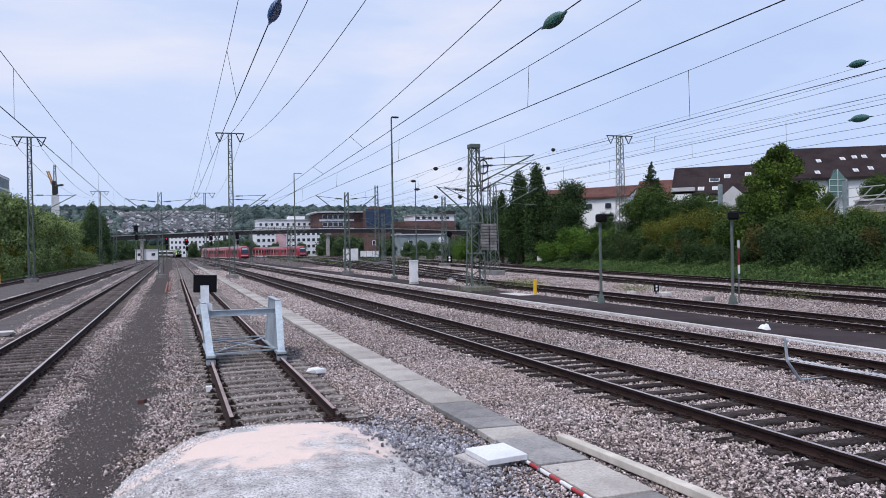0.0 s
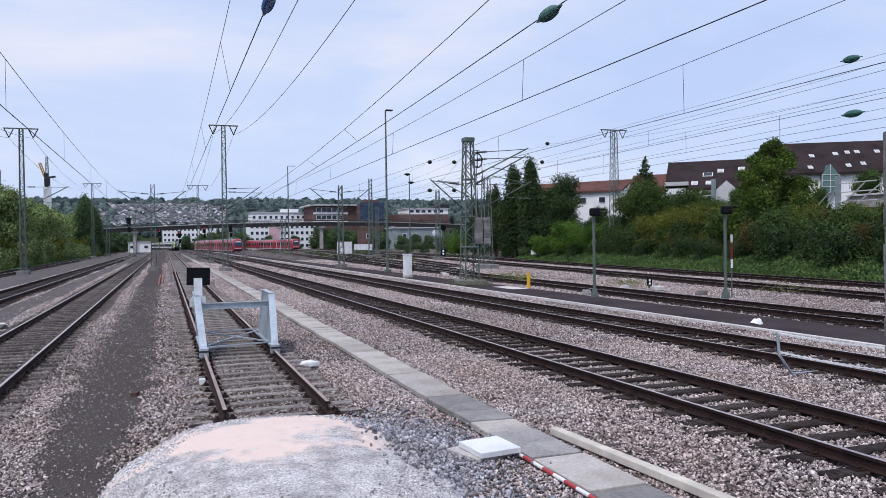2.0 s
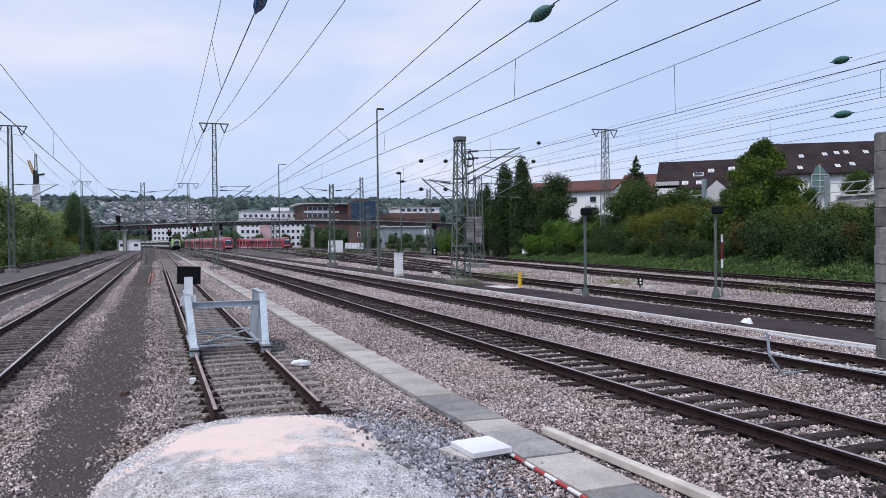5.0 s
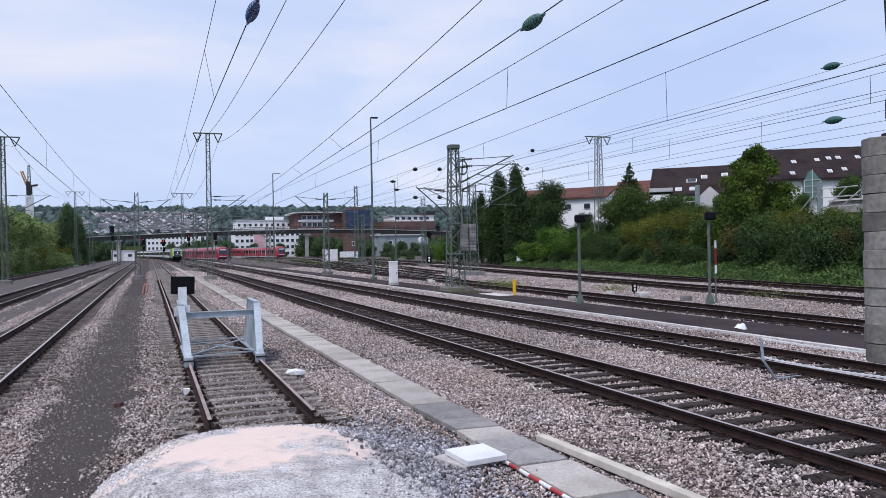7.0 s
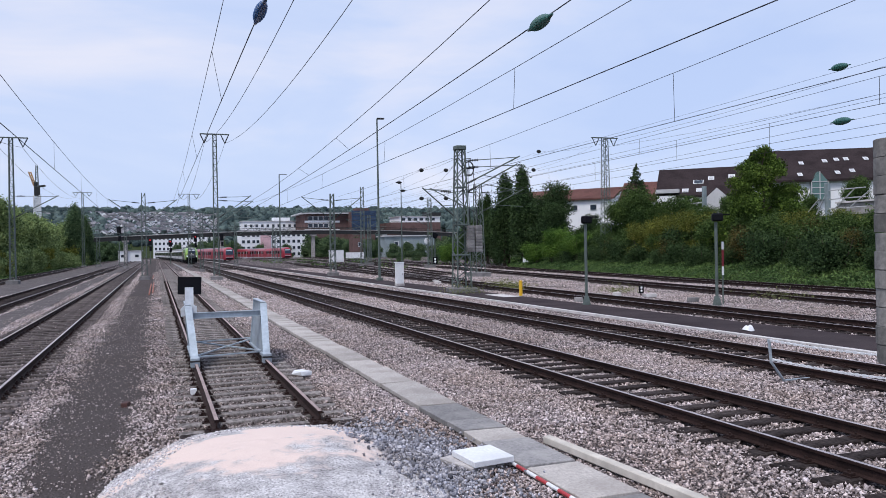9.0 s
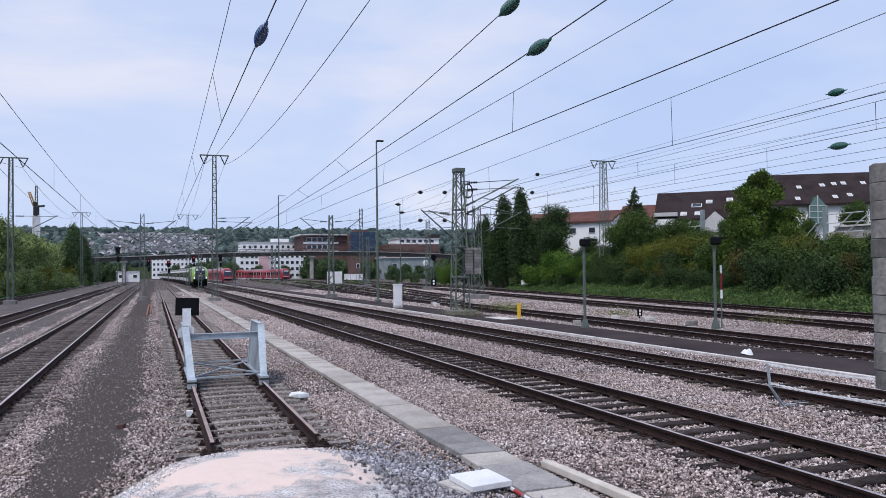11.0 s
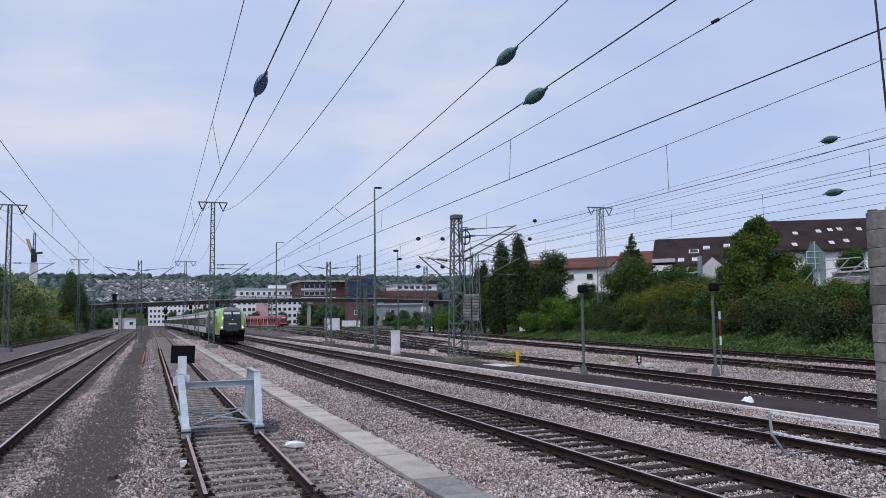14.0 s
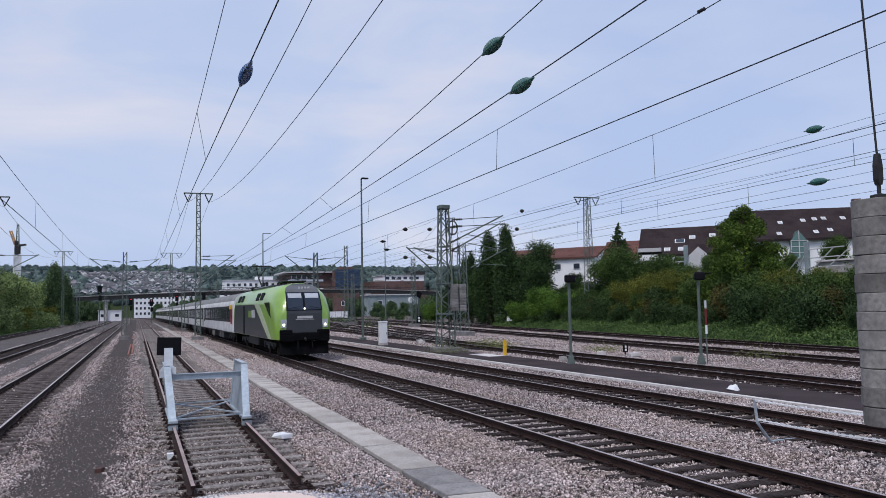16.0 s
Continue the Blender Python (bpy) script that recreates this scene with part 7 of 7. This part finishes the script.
def roof_light(parent, x0, eave, xm, ridge, y, f, w=1.1, length=0.95, mat=None):
    """Window lying in the slope that faces -x; f: share of the way up."""
    slope = math.atan2(ridge - eave, xm - x0)
    x, z = x0 + (xm - x0) * f, eave + (ridge - eave) * f + 0.30
    sh = Shape()
    sh.box((x, y, z), (length, w, 0.10), 0, 0, Matrix.Rotation(-slope, 4, "Y"))
    win = part("roof_window", sh, M_WHITE, parent)
    sh = Shape()
    sh.box((x - 0.03, y, z + 0.05), (length - 0.2, w - 0.2, 0.06), 0, 0, Matrix.Rotation(-slope, 4, "Y"))
    part("pane", sh, mat or M_PALEGREY, win)


def right_houses():
    b = thing("apartment_house", "white house with a steep dark brown roof and skylights", "house", "houses above the bank", pose(70.0, 71.3, -0.65, 0, 0, 59))
    gabled(b, -7, 7, -36, 0, 4.0, 10.6, 14.6, M_RENDER, M_TILE_DARK)
    for y, f in ((-4.75, 0.50), (-7.5, 0.55), (-8.9, 0.59), (-10.0, 0.60), (-12.2, 0.59), (-3.9, 0.10), (-8.1, 0.13), (-9.8, 0.18), (-16, 0.6), (-19, 0.6)):
        roof_light(b, -7, 10.6, 0, 14.6, y, f, 0.52, 0.8)
    sh = Shape()
    bay_ring = ((-4.8, 8.2), (-6.6, 8.2), (-6.6, 10.3), (-5.7, 11.5), (-4.8, 10.3))
    sh.loft([[(x, y, z) for y, z in bay_ring] for x in (-7.7, -5.0)])
    bay = part("glazed_bay", sh, M_GREENPANE, b, "greenish glazed bay with a pointed top")
    for y in (-4.8, -5.7, -6.6):
        s2 = Shape()
        s2.rod((-7.74, y, 8.2), (-7.74, y, 11.5 if y == -5.7 else 10.3), 0.06, 4)
        part("glazing_bar", s2, M_PALEGREY, bay)
    for z in (8.9, 9.6, 10.3):
        s2 = Shape()
        s2.rod((-7.74, -4.8, z), (-7.74, -6.6, z), 0.05, 4)
        part("glazing_bar", s2, M_PALEGREY, bay)
    s2 = Shape()
    s2.box((-0.6, -14.6, 14.9), (0.9, 0.9, 1.8), 0)
    part("chimney", s2, M_BRICK, b)
    s2 = Shape()
    s2.loft([[(-7.8, y, 7.6), (-1.5, y, 7.6), (-1.5, y, 13.0), (-7.8, y, 11.2)] for y in (-20.0, -12.7)])
    part("white_dormer", s2, M_RENDER, b)
    b = thing("apartment_house", "house with dark brown roof and small balcony beside tall trees", "house", "houses above the bank", pose(65.7, 84.5, -0.5, 0, 0, 49))
    gabled(b, -6, 6, -16, 0, 4.0, 9.6, 13.4, M_RENDER, M_TILE_DARK)
    for y, f in ((-9.2, 0.6), (-6.6, 0.55), (-3.4, 0.1), (-5.2, 0.1)):
        roof_light(b, -6, 9.6, 0, 13.4, y, f, 0.8)
    roof_light(b, -6, 9.6, 0, 13.4, -5.0, 0.42, 1.3, mat=M_PANE)
    s2 = Shape()
    s2.loft([[(-7.0, y, 6.5), (-3, y, 6.5), (-3, y, 9.6 + h), (-7.0, y, 9.6 + h)] for y, h in ((-8.6, -0.3), (-7.4, 0.8), (-6.2, -0.3))])
    part("pointed_dormer", s2, M_PALEGREY, b)
    s2 = Shape()
    s2.box((-6.5, -1.2, 10.2), (1.1, 3.0, 0.5), 0)
    part("balcony", s2, M_PALEGREY, b)
    s2 = Shape()
    s2.box((-6.4, -1.1, 7.0), (0.8, 2.4, 5.2), 0)
    part("white_annex", s2, M_RENDER, b)
    b = thing("apartment_house", "white house with a low red-brown roof behind trees", "house", "houses above the bank", pose(60.5, 118.0, -0.5, 0, 0, 39))
    gabled(b, -5, 5, -18, 0, 4.0, 10.9, 12.7, M_RENDER, M_TILE_RED)
    for y in (-2, -5, -8, -11.5, -14.8):
        s2 = Shape()
        s2.box((-5.04, y, 9.5), (0.12, 1.2, 1.0), 0)
        w = part("window", s2, M_WHITE, b)
        s2 = Shape()
        s2.box((-5.12, y, 9.5), (0.1, 1.0, 0.8), 0)
        part("pane", s2, M_PANE, w)
    b = thing("apartment_house", "house with red tiled roof between dark roofs", "house", "houses above the bank", pose(65.5, 93.0, -0.4, 0, 0, 45))
    gabled(b, -4, 4, -7, 0, 4.0, 9.6, 12.2, M_RENDER, M_TILE_RED)
    b = thing("retaining_wall", "pale rendered garden wall on the slope", "wall", kind="structure")
    block(b, "wall", M_CONCRETE, 57, 58, 30, 46.5, 3.0, 6.1)
    block(b, "coping", M_KERB, 56.8, 58.2, 30, 46.5, 6.1, 6.25)


right_houses()


def terrace_poles():
    for x, y, top, arms in ((52.0, 42.8, 7.6, (((-0.6, 5.3), (-2.7, 6.9)), ((-1.6, 5.0), (-4.2, 6.7)), ((1.2, 5.0), (0.2, 6.6)), ((2.4, 5.0), (0.9, 6.3)))),
                            (52.0, 58.6, 8.6, (((3.6, 5.4), (1.9, 7.5)), ((3.0, 5.3), (0.9, 7.0)), ((4.6, 6.6), (1.9, 7.5))))):
        m = thing("bracket_mast", "pale steel mast with slanted bracket arms behind the hedge", "mast", "pale masts behind the hedge", pose(x, y, 0))
        sh = Shape()
        sh.box((0, 0, top / 2 + 1.5), (0.36, 0.36, top - 3.0), 0, 0.03)
        part("column", sh, M_SHED, m)
        for (y0, z0), (y1, z1) in arms:
            s2 = Shape()
            s2.rod((0, y0, z0), (0, y1, z1), 0.06, 6)
            part("bracket_arm", s2, M_PALEGREY, m)
        s = 1 if arms[0][1][0] > 0 else -1
        for z in (5.4, 6.2, 6.95):
            s2 = Shape()
            s2.rod((0, 0, z), (0, s * 3.8, z), 0.045, 6)
            part("stay_tube", s2, M_PALEGREY, m)


terrace_poles()


def hill_house(walls, roof, seed):
    b = thing("hillside_house", "far white hillside house with tiled roof", "house", "houses on the hillside")
    rnd = random.Random(seed)
    w, d, e = rnd.uniform(6.5, 10), rnd.uniform(8, 12), rnd.uniform(4.5, 8.0)
    gabled(b, -w / 2, w / 2, -d / 2, d / 2, -3, e, e + w * 0.36, walls, roof)
    for x in (-w * 0.25, w * 0.25):
        for z in (1.6, e - 1.4):
            sh = Shape()
            sh.box((x, -d / 2 - 0.05, z), (1.3, 0.15, 1.3), 0)
            part("window", sh, M_PANE, b)
    return b


def hillside():
    rnd = random.Random(9)
    models = [hill_house(M_RENDER, M_TILE_BROWN, 1), hill_house(M_RENDER, M_TILE_PALE, 2), hill_house(M_RENDER, M_TILE_BROWN, 3), hill_house(M_RENDER, M_TILE_PALE, 4)]
    used = set()
    for k in range(370):
        y = rnd.uniform(680, 1190)
        x = rnd.uniform(-0.075, 0.085) * y
        if k > 352:
            x = rnd.uniform(-0.2, 0.3) * y
        m = pose(x, y, hill(y) - 0.6, 0, 0, rnd.choice((0, 8, 90, 20, -30, 165, 180, 60, 115)))
        i = k % 4
        if i not in used:
            models[i].matrix_world = m
            used.add(i)
        else:
            copy_thing(models[i], m)


hillside()


def crane():
    c = thing("tower_crane", "white tower crane with a raised orange jib", "crane", m=pose(-53.4, 400, 0))
    sh = Shape()
    lattice(sh, 31, 2.6, 2.6, 18, 0.45, 0.3)
    sh.box((0, 0, 15), (2.2, 2.2, 30), 0, 0.2)
    part("tower", sh, M_WHITE, c)
    sh = Shape()
    sh.box((0, 0, 33), (2.4, 2.4, 4.4), 0, 0.3)
    sh.box((-0.5, 0, 36.2), (1.5, 2.0, 2.4), 0, 0.3)
    part("cab", sh, M_DARKSTEEL, c)
    sh = Shape()
    for q in (-0.45, 0.45):
        sh.bar((-0.9 + q, 0, 35.5), (-3.0 + q, 0, 42.0), 0.32, 0.5)
    for k in range(6):
        f = k / 6
        sh.bar((-1.35 - 2.1 * f, 0, 35.5 + 6.5 * f), (-0.45 - 2.1 * (f + 0.16), 0, 35.5 + 6.5 * (f + 0.16)), 0.22, 0.4)
    part("jib", sh, plain("orange_paint", (0.42, 0.22, 0.06), 0.5), c)
    sh = Shape()
    lattice(sh, 10, 1.2, 0.7, 8, 0.22, 0.14, z0=35)
    part("mast_head", sh, M_MAST, c)
    sh = Shape()
    sh.bar((0.8, 0, 35.2), (3.6, 0, 35.6), 0.5, 0.9)
    part("counter_jib", sh, M_DARKSTEEL, c)


crane()


# ---------- bridge ----------
def footbridge():
    br = thing("bridge", "long dark steel footbridge across the yard on concrete piers", "bridge", kind="structure")
    spans = [((-45, 300, 7.4), (-12, 300, 8.6)), ((-12, 300, 8.6), (22, 300, 9.8)), ((22, 300, 9.8), (57, 300, 10.3)), ((57, 300, 10.3), (86, 300, 10.0)), ((86, 300, 10.0), (118, 300, 8.8))]
    for a, b in spans:
        sh = Shape()
        sh.loft([[(p[0], p[1] + y, p[2] + z) for y, z in ((-1.8, -0.9), (1.8, -0.9), (1.8, 0.5), (-1.8, 0.5))] for p in (a, b)])
        part("girder", sh, M_DARKSTEEL, br)
        sh = Shape()
        sh.loft([[(p[0], p[1] + y, p[2] + z) for y, z in ((-2.0, 0.5), (2.0, 0.5), (2.0, 0.75), (-2.0, 0.75))] for p in (a, b)])
        part("deck", sh, M_CONCRETE, br)
        va, vb = Vector(a), Vector(b)
        n = int((vb - va).length / 2.2)
        for y in (-1.9, 1.9):
            sh = Shape()
            for z in (1.25, 1.8):
                sh.bar(va + Vector((0, y, z)), vb + Vector((0, y, z)), 0.09, 0.09)
            part("railing", sh, M_DARKSTEEL, br)
        for k in range(n + 1):
            p = va.lerp(vb, k / n)
            sh = Shape()
            sh.bar(p + Vector((0, -1.9, 0.7)), p + Vector((0, -1.9, 1.8)), 0.1, 0.1)
            part("railing_post", sh, M_DARKSTEEL, br)
    for x, z in ((-12, 8), (22, 9), (57, 9.4), (86, 9.2)):
        sh = Shape()
        sh.box((x, 300, z / 2 - 0.3), (1.3, 1.6, z), 0, 0.1)
        sh.box((x, 300, z - 0.5), (2.4, 3.2, 0.8), 0, 0.1)
        part("pier", sh, M_CONCRETE, br)


footbridge()

# ---------- points and oblique tracks of the yard ----------
railway_track("curving connecting track among the points", straight(19.7, 44, 205, 35.0), 44, 60, GAP, M_SLEEPER, M_RAILTOP, 205, 101)
railway_track("connecting track among the points", straight(21.0, 50, 200, 40.5), 50, 60, GAP, M_SLEEPER, M_RAILTOP, 200, 111)
railway_track("connecting track across pale ballast", straight(26.0, 66, 230, 52.0), 66, 50, GAP, M_SLEEPER, M_RAILTOP, 200, 121)
railway_track("track of the parked red trains", straight(41.0, 200, 330), 200, 10, GAP, M_SLEEPER, M_RAILTOP, 210, 131)
railway_track("outer track beyond the points", straight(45.0, 110, 330, 60.0), 110, 10, GAP, M_SLEEPER, M_RAILTOP, 150, 141)


def motions():
    for ob, off, half in train:
        rows = []
        for k in range(17):
            s = train_front(k) + off
            x0, y0, _ = main_line(s - half)
            x1, y1, _ = main_line(s + half)
            a = math.degrees(math.atan2(-(x1 - x0), y1 - y0))
            rows.append((k, pose((x0 + x1) / 2, (y0 + y1) / 2, RAIL_TOP, 0, 0, a)))
        walk(ob, rows)


motions()
